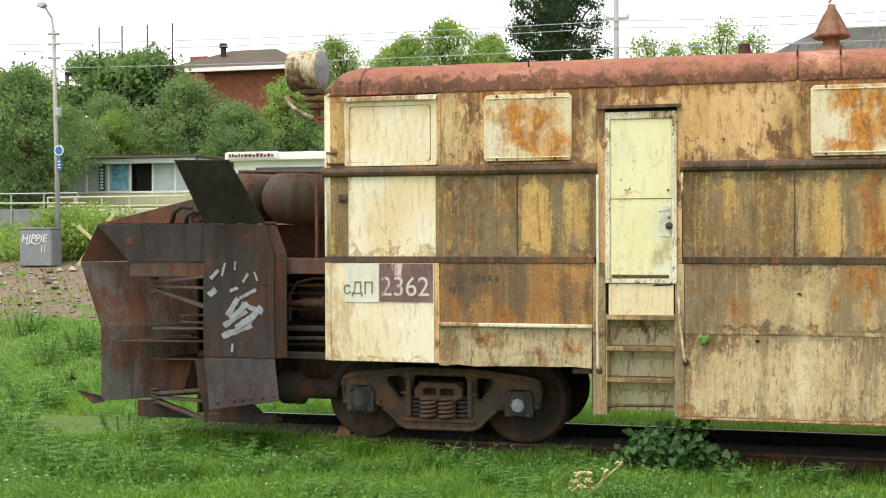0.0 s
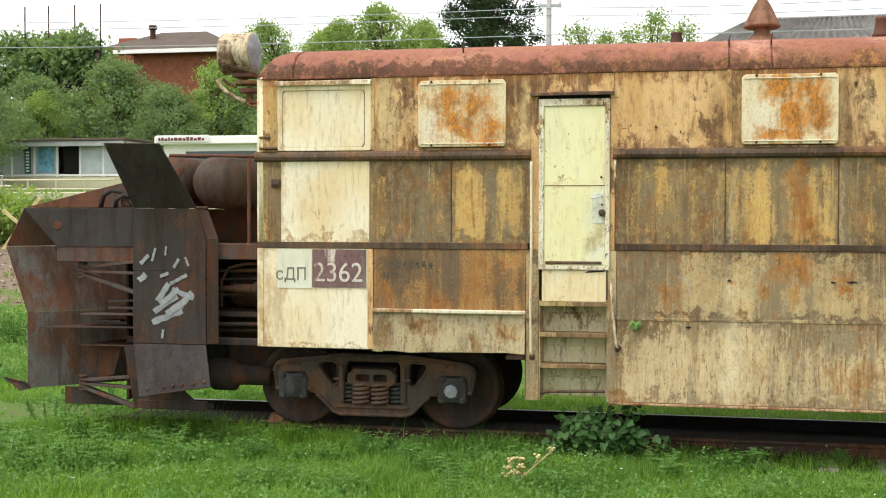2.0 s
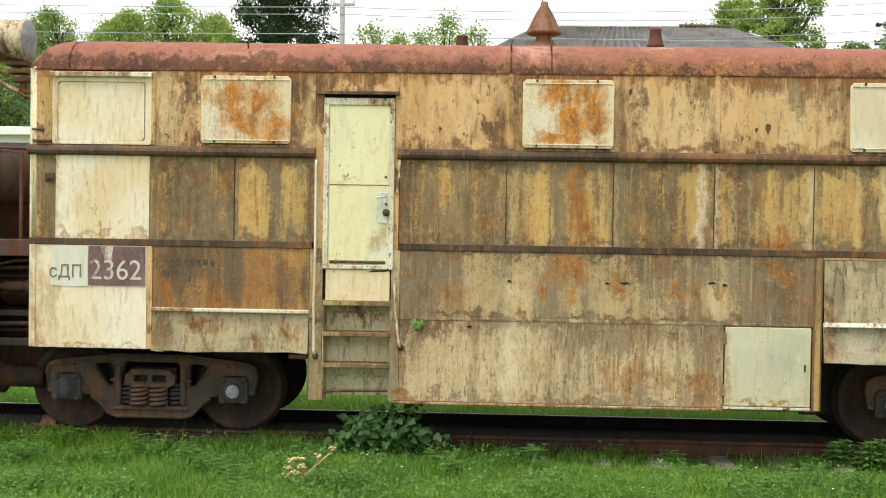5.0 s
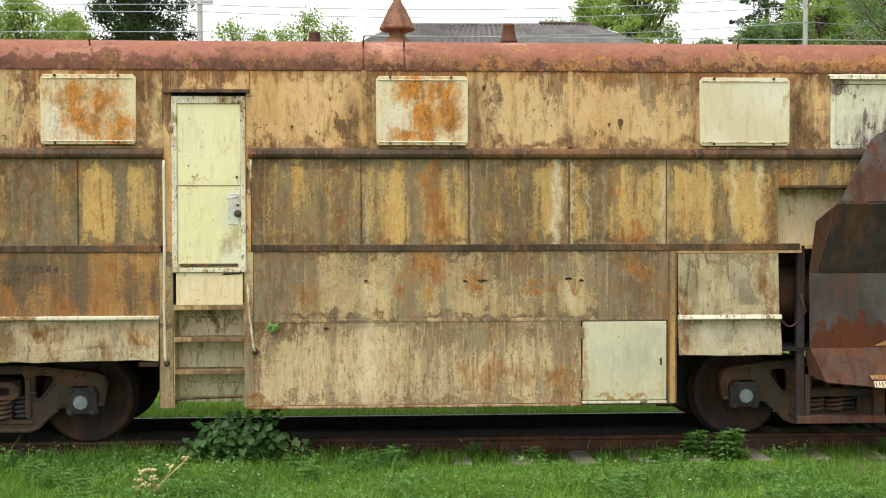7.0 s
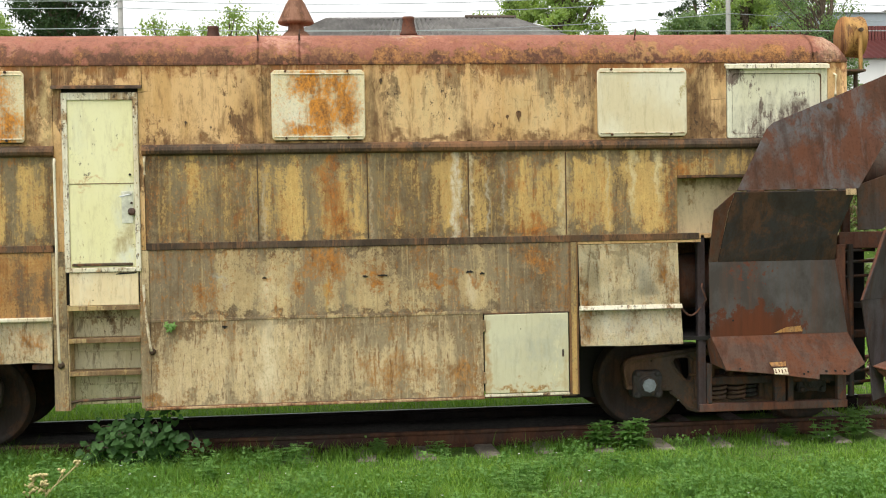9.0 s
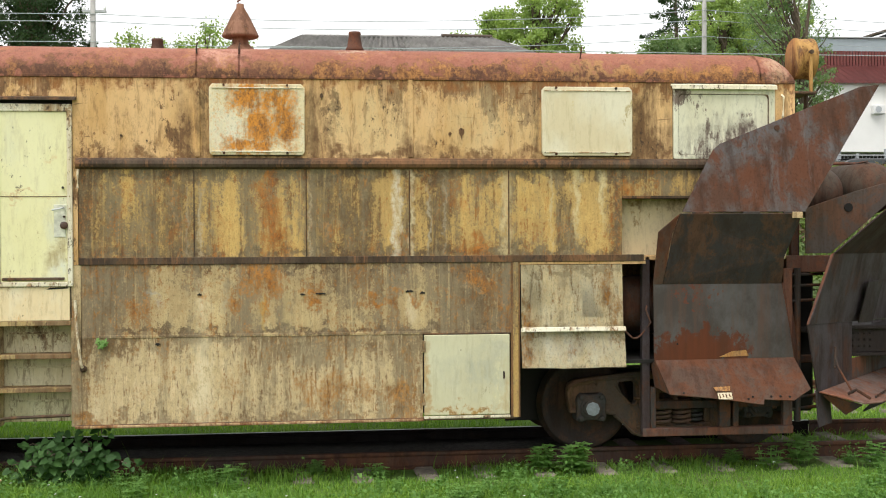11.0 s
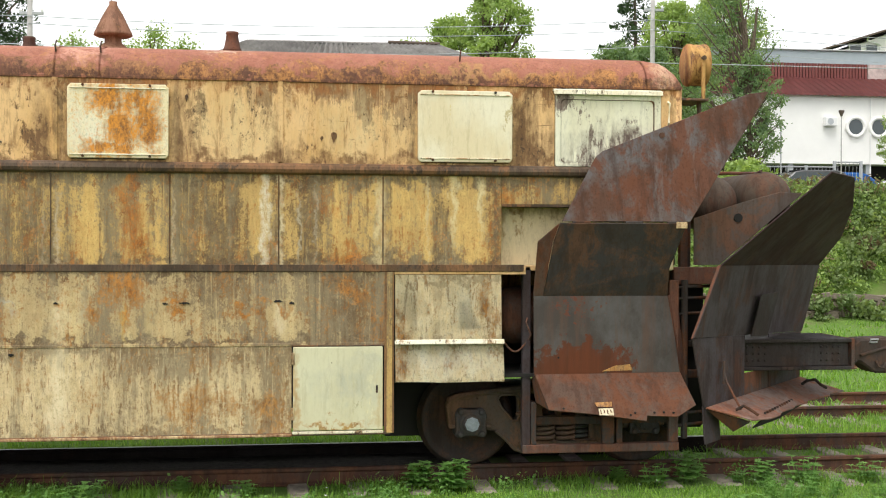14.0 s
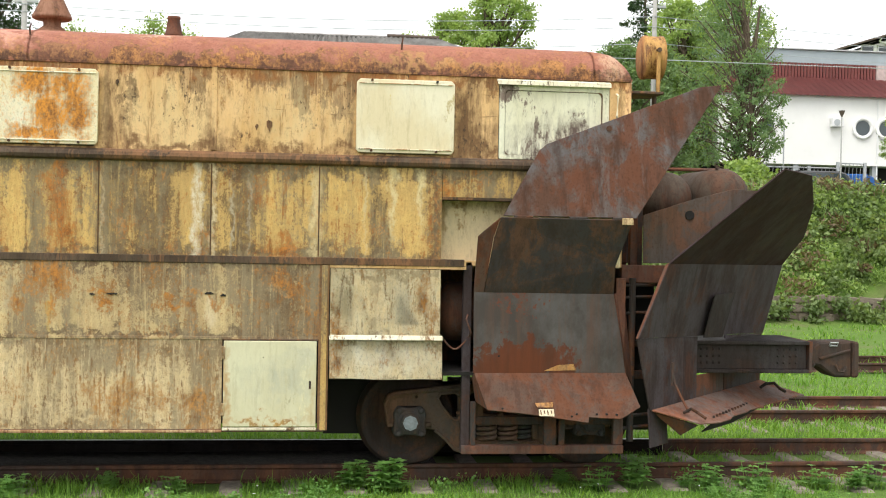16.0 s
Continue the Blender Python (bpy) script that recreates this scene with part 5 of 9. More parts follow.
def hatch():
    h = part("hatch", box(7.345, 8.225, -0.016, 0.03, 0.635, 1.455, 0.006), M_HATCH, railcar, "clean pale green-white hatch, shut")
    part("frame_top", box(7.33, 8.24, -0.012, 0.03, 1.458, 1.475, 0.004), M_BELT, h)
    for z in (0.74, 1.28):
        part("hinge", box(7.325, 7.36, -0.028, 0.0, z, z + 0.12, 0.006), M_SKIRT, h)
    part("latch", box(8.155, 8.175, -0.024, -0.01, 1.0, 1.075, 0.003), M_DARK, h)
    part("peg", rod((7.72, -0.01, 1.3), (7.72, -0.022, 1.3), 0.006, None, 6), M_DARK, h)
    part("sill_strip", box(7.34, 8.23, -0.014, 0.03, 0.60, 0.628, 0.005), M_WHITE, h)


hatch()
M_LIPRUST = weathered("rusty_lip_paint", (0.55, 0.40, 0.22), (0.36, 0.21, 0.10), (0.15, 0.075, 0.035), (0.32, 0.12, 0.04), 0.45, 0.2, 1.6, 99.0, chipped=0.1)
part("bottom_lip", box(3.885, 7.335, -0.016, 0.03, 0.578, 0.606, 0.006), M_LIPRUST, railcar, "rusty lower lip of the skirt sheet")

# torn holes in the lower sheets
for x, z, w, hgt in ((7.20, 1.905, 0.09, 0.035), (7.33, 1.885, 0.055, 0.03), (6.12, 1.885, 0.06, 0.02), (6.30, 1.89, 0.11, 0.018), (4.69, 1.405, 0.06, 0.02), (5.10, 1.89, 0.05, 0.02)):
    n = 7
    upper = [(x - w * 0.5 + w * k / n, z + hgt * (0.15 + 0.55 * rnd.random()) * math.sin(math.pi * k / n)) for k in range(n + 1)]
    lower = [(x + w * 0.5 - w * k / n, z - 0.004 - hgt * (0.1 + 0.9 * rnd.random() ** 2) * math.sin(math.pi * k / n)) for k in range(1, n)]
    pts = lower[::-1] + upper[::-1]
    part("torn_hole", prism(pts, "y", -0.009, -0.002), M_SHADE, railcar)
for x, z, r in ((7.74, 3.52, 0.036), (7.62, 3.50, 0.018), (6.32, 3.88, 0.022), (4.35, 3.47, 0.014), (4.6, 3.42, 0.010)):
    spot = [(x + r * (0.65 + 0.5 * rnd.random()) * math.cos(a), z + r * (0.8 + 0.5 * rnd.random()) * math.sin(a)) for a in [k * math.pi / 5 for k in range(11)]]
    spot[7:8] = [(x - 0.35 * r, z - 1.1 * r), (x - 0.12 * r, z - r * (2.2 + 2.4 * rnd.random())), (x + 0.15 * r, z - 1.1 * r)]
    part("burn_mark", prism(spot[:-1], "y", -0.008, -0.002), M_BELT, railcar)


# ---- running gear ----
HUB_Z = 0.62


def wheel(x, y, out):
    """out: -1 when the outer face looks to -y."""
    prof = [(0.06, -0.04), (0.115, -0.04), (0.12, 0.0), (0.14, 0.03), (0.36, 0.05), (0.40, 0.015), (0.425, 0.0), (0.47, 0.0), (0.482, 0.01), (0.484, 0.09), (0.515, 0.105), (0.515, 0.13), (0.42, 0.13), (0.38, 0.10), (0.14, 0.11), (0.10, 0.16), (0.03, 0.16)]
    return part("wheel", lathe(prof, (x, y, HUB_Z), (0, -out, 0), 40), M_WHEEL, railcar, "", True)


def coil(x, y, z0, z1, r, wire, turns=5):
    n = turns * 14
    return tube([(x + r * math.cos(2 * math.pi * k / 14), y + r * math.sin(2 * math.pi * k / 14), z0 + (z1 - z0) * k / n) for k in range(n + 1)], wire, 6)


SIDE = [(-1.14, -0.03), (-1.165, 0.17), (-1.14, 0.24), (-1.08, 0.275), (-0.9, 0.30), (-0.4, 0.355), (0.4, 0.355), (0.9, 0.30), (1.08, 0.275), (1.14, 0.24), (1.165, 0.17), (1.14, -0.03), (1.07, -0.05), (1.06, 0.12), (1.03, 0.16), (0.82, 0.16), (0.79, 0.12),
        (0.78, -0.07), (0.66, -0.08), (0.56, -0.16), (0.46, -0.27), (0.38, -0.30), (-0.38, -0.30), (-0.46, -0.27), (-0.56, -0.16), (-0.66, -0.08), (-0.78, -0.07), (-0.79, 0.12), (-0.82, 0.16), (-1.03, 0.16), (-1.06, 0.12), (-1.07, -0.05)]


def bogie(cx, pale):
    z = HUB_Z
    window = [(-0.64, 0.23), (-0.61, 0.275), (-0.46, 0.285), (-0.41, 0.25), (-0.405, 0.06), (-0.43, 0.01), (-0.48, 0.01), (-0.60, 0.15)]
    mid = [(-0.33, 0.24), (-0.30, 0.295), (0.30, 0.295), (0.33, 0.24), (0.36, -0.19), (0.34, -0.21), (-0.34, -0.21), (-0.36, -0.19)]
    holes = [window, [(-a, b) for a, b in window[::-1]], mid, ring(-0.86, 0.245, 0.022), ring(0.86, 0.245, 0.022)]
    me = cut_sheet("side_frame", [(cx + a, z + b) for a, b in SIDE], [[(cx + a, z + b) for a, b in h] for h in holes], 0.47, 0.60, 0.014)
    f = mesh_part("side_frame", me, M_BOGIE, railcar, "cast iron bogie side frame")
    part("lower_flange", tube([(cx + a, 0.455, z + b - 0.012) for a, b in SIDE[18:26]], 0.022, 6), M_BOGIE, f)
    part("upper_flange", tube([(cx + a, 0.462, z + b - 0.022) for a, b in SIDE[1:11]], 0.018, 6), M_BOGIE, f)
    for s in (-1, 1):
        part("window_rim", tube([(cx + s * a, 0.462, z + b) for a, b in window + window[:1]], 0.014, 6), M_BOGIE, f)
        part("pillar", box(cx + s * 0.36 - 0.03, cx + s * 0.36 + 0.03, 0.43, 0.48, z - 0.18, z + 0.24, 0.012), M_BOGIE, f)
        part("jaw_rim", tube([(cx + s * a, 0.465, z + b) for a, b in ((1.13, -0.02), (1.14, 0.16), (1.12, 0.215), (1.05, 0.245), (0.93, 0.25))], 0.013, 6), M_BOGIE, f)
        part("lug", box(cx + s * 0.40 - 0.05, cx + s * 0.40 + 0.05, 0.42, 0.47, z + 0.07, z + 0.10, 0.008), M_BOGIE, f)
    # bolster end with its two pockets
    bol = mesh_part("bolster", cut_sheet("bolster", [(cx + a, z + b) for a, b in ((-0.27, 0.06), (-0.27, 0.14), (-0.2, 0.2), (0.2, 0.2), (0.27, 0.14), (0.27, 0.06), (0.2, 0.02), (-0.2, 0.02))],
                    [rounded(cx - 0.19, cx - 0.015, z + 0.06, z + 0.155, 0.03), rounded(cx + 0.015, cx + 0.19, z + 0.06, z + 0.155, 0.03)], 0.40, 0.52, 0.01), M_BOGIE, f)
    part("bolster_core", box(cx - 0.26, cx + 0.26, 0.521, 2.58, z + 0.03, z + 0.21, 0.01), M_DARK, bol)
    for x in (-0.13, 0.085):
        part("spring", coil(cx + x, 0.47, z - 0.20, z + 0.045, 0.088, 0.021, 5), M_SPRING, f, "rusty coil spring", True)
    for x in (-0.27, 0.265):
        part("spring", coil(cx + x, 0.57, z - 0.20, z + 0.045, 0.085, 0.021, 5), M_BOXIRON, f, "", True)
    for x in (-0.1, 0.15):
        part("spring", coil(cx + x, 0.70, z - 0.20, z + 0.045, 0.085, 0.021, 5), M_BOXIRON, f, "", True)
    # added near-black slab behind the springs, in place of the shade there
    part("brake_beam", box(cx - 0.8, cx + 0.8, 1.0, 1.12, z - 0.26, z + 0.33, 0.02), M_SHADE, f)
    part("spring_plank", box(cx - 0.42, cx + 0.42, 0.44, 0.80, z - 0.245, z - 0.205, 0.01), M_BOGIE, f)
    for s in (-1, 1):
        x = cx + s * 0.925
        ab = part("axle_box", prism([(x + a, z + b) for a, b in ((-0.15, -0.15), (-0.165, -0.12), (-0.155, 0.0), (-0.165, 0.07), (-0.15, 0.12), (-0.12, 0.155), (-0.08, 0.15), (-0.05, 0.135), (0.05, 0.135), (0.08, 0.15), (0.12, 0.155), (0.15, 0.12), (0.165, 0.07), (0.155, 0.0), (0.165, -0.12), (0.15, -0.15), (0.10, -0.15), (0.06, -0.135), (-0.06, -0.135), (-0.10, -0.15))], "y", 0.40, 0.62, 0.012), M_BOXIRON, f, "dark cast axle box")
        part("cap", lathe([(0.12, 0.0), (0.12, 0.018), (0.098, 0.026), (0.094, 0.05), (0.08, 0.056)], (x, 0.40, z - 0.005), (0, -1, 0), 24), M_BOXIRON, ab, "", False)
        part("cap_lid", lathe([(0.075, 0.0), (0.075, 0.012), (0.05, 0.018)], (x, 0.344, z - 0.005), (0, -1, 0), 8), M_PALEHUB if pale(s) else M_BOXIRON, ab, "pale painted lid" if pale(s) else "")
        for a, b in ((-0.11, 0.115), (0.11, 0.115), (-0.115, -0.115), (0.115, -0.115)):
            part("bolt", lathe([(0.032, 0.0), (0.03, 0.02), (0.018, 0.026)], (x + a, 0.40, z + b), (0, -1, 0), 10), M_BOXIRON, ab, "", True)
        part("jaw_lug", box(x - 0.225, x - 0.16, 0.44, 0.56, z - 0.06, z - 0.015, 0.008), M_BOGIE, f)
        part("jaw_lug", box(x + 0.16, x + 0.225, 0.44, 0.56, z - 0.06, z - 0.015, 0.008), M_BOGIE, f)
        part("axle", rod((x, 0.5, z), (x, 2.6, z), 0.08, None, 16), M_WHEEL, railcar)
        wheel(x, 0.715, -1)
        wheel(x, 2.385, 1)
    far = new("side_frame", me)
    far.matrix_basis = pose(0, 2.03, 0)
    far.parent = railcar


bogie(1.195, lambda s: s > 0)
bogie(10.105, lambda s: s < 0)
under = bmesh.new()
add_box(under, -2.3, 12.19, 1.2, 1.9, 1.02, 1.32)
add_box(under, 0.2, 9.3, 0.35, 0.55, 1.05, 1.17)
add_box(under, 0.2, 9.3, 2.5, 2.7, 1.05, 1.17)
part("underframe", under, M_DARK, railcar)
# near-black plates below the floor carry its shade in their colour
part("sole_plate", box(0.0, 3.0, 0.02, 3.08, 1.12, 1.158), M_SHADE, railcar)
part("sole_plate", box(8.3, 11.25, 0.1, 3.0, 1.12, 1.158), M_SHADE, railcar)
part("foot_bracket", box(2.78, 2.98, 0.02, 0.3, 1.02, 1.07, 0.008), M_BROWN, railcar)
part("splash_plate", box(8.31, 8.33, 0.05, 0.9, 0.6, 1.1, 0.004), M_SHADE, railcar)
# added near-black plate that darkens the gap behind the skirt
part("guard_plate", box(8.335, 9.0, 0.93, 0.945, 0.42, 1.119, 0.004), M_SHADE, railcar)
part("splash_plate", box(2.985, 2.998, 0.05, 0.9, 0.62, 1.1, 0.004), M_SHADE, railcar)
part("chain", tube([(9.47 + 0.02 * k, 0.12, 1.47 - 0.09 * math.sin(k / 11 * math.pi)) for k in range(12)], 0.01, 6), M_BROWN, railcar)


def drum(name_x0, x1, y, z, r, label, material):
    """A drum floodlight with its rims, lying along the car."""
    d = part("floodlight", lathe([(r * 0.96, name_x0), (r, name_x0 + 0.015), (r, name_x0 + 0.04), (r * 0.97, name_x0 + 0.05), (r * 0.97, x1 - 0.04), (r, x1 - 0.03), (r, x1 - 0.005), (r * 0.93, x1)], (0, y, z), (1, 0, 0), 32), material, railcar, label, True)
    return d


lamp_l = drum(-0.80, -0.42, 1.05, 4.48, 0.25, "rusty cream drum floodlight on a bracket", M_DRUM)
part("lens", lathe([(0.19, 0), (0.19, 0.01)], (-0.802, 1.05, 4.48), (-1, 0, 0), 24), M_GLASS, lamp_l)
part("end_cap", lathe([(0.228, 0), (0.225, 0.012), (0.12, 0.03), (0.02, 0.034)], (-0.42, 1.05, 4.48), (1, 0, 0), 28), M_SMEAR, lamp_l, "pale grey end cap", True)
part("bracket", box(-0.66, -0.41, 0.93, 1.15, 4.19, 4.245, 0.012), M_BROWN, lamp_l)
part("pivot", rod((-0.56, 1.04, 4.10), (-0.56, 1.04, 4.20), 0.05, None, 14), M_BELT, lamp_l)
part("turntable", lathe([(0.02, 0.0), (0.15, 0.0), (0.155, 0.02), (0.15, 0.045), (0.02, 0.05)], (-0.50, 1.05, 4.105), (0, 0, 1), 24), M_BELT, lamp_l)
part("turntable", lathe([(0.02, 0.0), (0.125, 0.0), (0.13, 0.02), (0.125, 0.05), (0.02, 0.055)], (-0.48, 1.05, 4.01), (0, 0, 1), 24), M_BROWN, lamp_l)
part("stub", rod((-0.48, 1.05, 3.86), (-0.48, 1.05, 4.08), 0.04, None, 12), M_BELT, lamp_l)
part("arm", box(-0.55, 0.02, 1.0, 1.10, 3.88, 3.93, 0.01), M_BELT, lamp_l)
part("bent_strip", tube([(-0.83, 0.93, 4.165), (-0.80, 0.92, 4.09), (-0.72, 0.92, 4.01), (-0.61, 0.93, 3.945), (-0.50, 0.95, 3.90)], 0.026, 8), M_DRUM, lamp_l, "bent cream strip below the lamp", True)
part("bent_strip", tube([(-0.79, 0.98, 4.175), (-0.73, 0.98, 4.12), (-0.62, 0.98, 4.08)], 0.02, 6), M_BELT, lamp_l)
part("stay", tube([(-0.56, 0.95, 3.94), (-0.44, 0.97, 3.85), (-0.25, 1.0, 3.81), (0.02, 1.0, 3.82)], 0.018, 6), M_BELT, lamp_l)
lamp_r = drum(11.68, 11.90, 1.05, 4.45, 0.235, "orange rusty drum floodlight on a yoke", M_ORANGE)
part("yoke", box(11.78, 11.82, 0.80, 0.83, 4.05, 4.52, 0.006), M_ORANGE, lamp_r)
part("pivot", rod((11.80, 0.78, 4.5), (11.80, 0.85, 4.5), 0.025, None, 10), M_BELT, lamp_r)
part("bracket", box(11.3, 11.86, 0.8, 1.3, 4.03, 4.06, 0.006), M_BELT, lamp_r)
part("post", rod((11.80, 0.95, 3.6), (11.80, 0.95, 4.04), 0.025, None, 10), M_BELT, lamp_r)


def tank(x, y0, y1, z, r, label=""):
    prof = [(r * math.sin(radians(a)), y0 + r * 0.9 * (1 - math.cos(radians(a)))) for a in range(3, 91, 11)] + [(r, y1 - 0.2), (r * 0.8, y1 - 0.06), (0.02, y1)]
    return part("air_tank", lathe(prof, (x, 0, z), (0, 1, 0), 32), M_TANK, railcar, label or "brown rusted air tank on the end platform", True)


tank(-0.90, 0.85, 2.4, 2.95, 0.325)
tank(-1.54, 1.0, 2.5, 2.98, 0.30)
tank(11.98, 0.80, 2.2, 2.935, 0.29)
tank(12.575, 0.72, 2.2, 2.98, 0.295)
part("reservoir", lathe([(0.02, 9.45), (0.2, 9.47), (0.29, 9.55), (0.31, 9.7), (0.31, 10.9), (0.02, 11.0)], (0, 0.62, 1.72), (1, 0, 0), 28), M_BROWN, railcar, "brown brake reservoir under the floor", True)

# ---- the end platforms, wings and blades ----
def deck(x0, x1):
    part("platform_deck", box(x0, x1, 0.35, 2.75, 2.06, 2.2, 0.008), M_BROWN, railcar)
    part("platform_beam", box(x0, x1, 0.28, 0.345, 2.05, 2.232, 0.008), M_BROWN, railcar)
    part("platform_beam", box(x0, x1, 0.5, 2.6, 1.38, 1.44, 0.006), M_DARK, railcar)
    part("lower_beam", box(x0, x1, 0.4, 0.5, 1.06, 1.14, 0.008), M_DARK, railcar)
    # added near-black block for the shade below the deck
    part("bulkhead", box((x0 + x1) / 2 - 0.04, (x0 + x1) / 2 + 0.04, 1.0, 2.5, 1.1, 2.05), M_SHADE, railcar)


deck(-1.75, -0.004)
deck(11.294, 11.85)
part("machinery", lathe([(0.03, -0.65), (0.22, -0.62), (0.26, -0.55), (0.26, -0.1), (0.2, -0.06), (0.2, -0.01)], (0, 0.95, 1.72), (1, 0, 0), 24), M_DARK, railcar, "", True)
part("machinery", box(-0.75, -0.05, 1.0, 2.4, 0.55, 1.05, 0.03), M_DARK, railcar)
# near-black block that stands in for the shade behind the wing
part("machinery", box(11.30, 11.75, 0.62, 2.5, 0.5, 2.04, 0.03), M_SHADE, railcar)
part("machinery", box(11.31, 11.66, 1.3, 2.6, 2.21, 2.92, 0.03), M_DARK, railcar)
part("frame_post", box(11.44, 11.52, 0.5, 0.58, 2.2, 3.0, 0.006), M_BROWN, railcar)
part("frame_post", box(11.60, 11.66, 0.8, 0.86, 2.2, 3.05, 0.006), M_DARK, railcar)
part("buffer_gear", lathe([(0.05, -1.15), (0.14, -1.1), (0.14, -0.85), (0.19, -0.8), (0.19, -0.55), (0.12, -0.5), (0.12, -0.1)], (0, 0.75, 0.68), (1, 0, 0), 20), M_DARK, railcar, "", True)
for z, y, r in ((1.90, 0.5, 0.022), (1.62, 0.55, 0.02), (1.80, 0.62, 0.015), (1.28, 0.5, 0.025), (1.20, 0.62, 0.02)):
    part("rod", rod((-1.5, y, z), (-0.01, y, z + 0.02), r, None, 10), M_DARK, railcar)
part("ram", lathe([(0.035, -0.75), (0.035, -0.45), (0.055, -0.44), (0.055, -0.2), (0.08, -0.19), (0.08, -0.12), (0.03, -0.11), (0.03, -0.01)], (0, 0.45, 1.71), (1, 0, 0), 14), M_DARK, railcar, "", True)
part("hose", tube([(-0.62, 0.5, 1.5), (-0.6, 0.45, 1.8), (-0.5, 0.42, 1.95), (-0.3, 0.42, 2.0), (-0.02, 0.45, 2.0)], 0.018, 8), M_DARK, railcar)
part("stand_pipe", rod((-0.33, 0.62, 2.2), (-0.33, 0.62, 3.22), 0.02, None, 10), M_BROWN, railcar, "reddish vertical pipe")
part("pipe_rack", tube([(-1.35, 0.7, 3.26), (-0.25, 0.7, 3.24), (-0.05, 0.7, 3.24)], 0.018, 8), M_BROWN, railcar)
part("pipe_rack", tube([(-1.35, 1.9, 3.30), (-0.05, 1.9, 3.28)], 0.018, 8), M_BROWN, railcar)
for x in (-1.3, -0.75, -0.2):
    part("rack_bar", rod((x, 0.7, 3.25), (x, 1.9, 3.29), 0.014, None, 8), M_BROWN, railcar)
for x in (11.9, 12.5):
    part("rack_bar", rod((x, 0.9, 3.28), (x + 0.5, 2.4, 3.32), 0.014, None, 8), M_BROWN, railcar)
part("pipe_rack", tube([(11.5, 1.9, 3.30), (13.0, 1.9, 3.31)], 0.02, 8), M_BROWN, railcar)

# right-hand side wing, folded along the car
wing = part("side_wing", box(9.655, 9.74, 0.12, 0.20, 0.36, 2.24, 0.006), M_BLADE_DARK, railcar, "folded snowplow wing of rusted steel plates")
part("bottom_bar", box(9.66, 11.30, 0.10, 0.20, 0.345, 0.43, 0.006), M_BROWN, wing)
for x0, x1 in ((9.745, 9.80), (10.49, 10.61), (10.64, 10.70)):
    part("frame_post", box(x0, x1, 0.11, 0.18, 0.431, 0.86, 0.004), M_DARK, wing)
part("frame_post", box(11.20, 11.30, 0.13, 0.20, 0.431, 2.1, 0.004), M_BROWN, wing)
part("frame_top", box(9.66, 11.26, 0.21, 0.26, 0.62, 0.70, 0.004), M_DARK, wing)
part("wing_plate", plate([(9.753, 0.0, 1.155), (11.305, 0.11, 1.152), (11.405, -0.10, 0.834), (11.19, -0.175, 0.728), (10.871, -0.168, 0.743), (10.859, -0.195, 0.693), (10.30, -0.155, 0.769), (9.87, -0.139, 0.81)], -0.014, 0.003), M_BLADE_RED, wing, "red-brown rusted lower wing plate")
part("wing_plate", plate([(9.745, 0.0, 1.157), (11.30, 0.108, 1.156), (11.25, 0.105, 1.495), (11.163, 0.10, 1.943), (9.74, 0.0, 1.95)], 0.014, 0.003), M_WINGMID, wing, "grey wing plate with a red rust patch")
part("wing_plate", plate([(9.84, 0.005, 1.952), (11.163, 0.10, 1.945), (11.14, -0.035, 2.23), (11.25, -0.248, 2.683), (9.95, -0.248, 2.683), (9.90, -0.186, 2.5)], 0.014, 0.003), M_BLADE, wing, "dark overhanging wing plate")
part("wing_flap", plate([(9.737, 0.0, 1.952), (9.835, 0.004, 1.952), (9.895, -0.186, 2.5), (9.945, -0.247, 2.68), (9.74, -0.184, 2.497)], 0.014, 0.003), M_BLADE_RED, wing, "red-brown narrow edge plate")
part("wing_plate", plate([(9.975, -0.23, 2.695), (11.288, -0.23, 2.695), (12.19, -0.03, 4.04), (11.97, -0.032, 4.013), (10.41, -0.123, 3.40), (10.335, -0.133, 3.337)], 0.014, 0.003), M_BLADE_TOP, wing, "pointed upper wing plate, brown and blue-grey")
part("edge_flange", plate([(11.305, 0.115, 1.16), (11.41, 0.22, 1.0), (11.29, 0.22, 2.0), (11.168, 0.105, 1.94)], 0.012, 0.002), M_BROWN, wing)
part("edge_flange", plate([(9.755, 0.006, 1.155), (9.875, -0.132, 0.815), (9.80, 0.16, 0.86), (9.757, 0.16, 1.1)], 0.012, 0.002), M_BROWN, wing)
for k, x in enumerate((10.08, 10.62, 11.05)):
    part("hinge", rod((x, -0.24, 2.685), (x + 0.18, -0.24, 2.687), 0.016, None, 8), M_DARK, wing)
part("hinge_tab", box(11.14, 11.25, -0.275, -0.25, 2.63, 2.695, 0.004), M_LIPRUST, wing, "rusty cream tab")
part("hook", tube([(9.70, 0.10, 1.72), (9.68, 0.06, 1.68), (9.70, 0.05, 1.62), (9.73, 0.06, 1.55), (9.71, 0.09, 1.50)], 0.01, 6), M_BROWN, wing)
for x, z in ((9.92, 0.95), (10.02, 0.955), (10.02, 0.83), (9.92, 1.32), (10.0, 1.325), (10.7, 0.76), (10.75, 0.78), (10.95, 0.78), (11.05, 0.78), (11.15, 0.775)):
    y = 0.02 if z > 1.16 else 0.04 - 0.53 * (1.15 - z)
    part("bolt_hole", rod((x, y + 0.01, z), (x, y - 0.019, z), 0.011, None, 8), M_SHADE, wing)
part("rivet", rod((11.03, -0.09, 3.57), (11.03, -0.125, 3.57), 0.03, None, 10), M_BLADE_RED, wing)
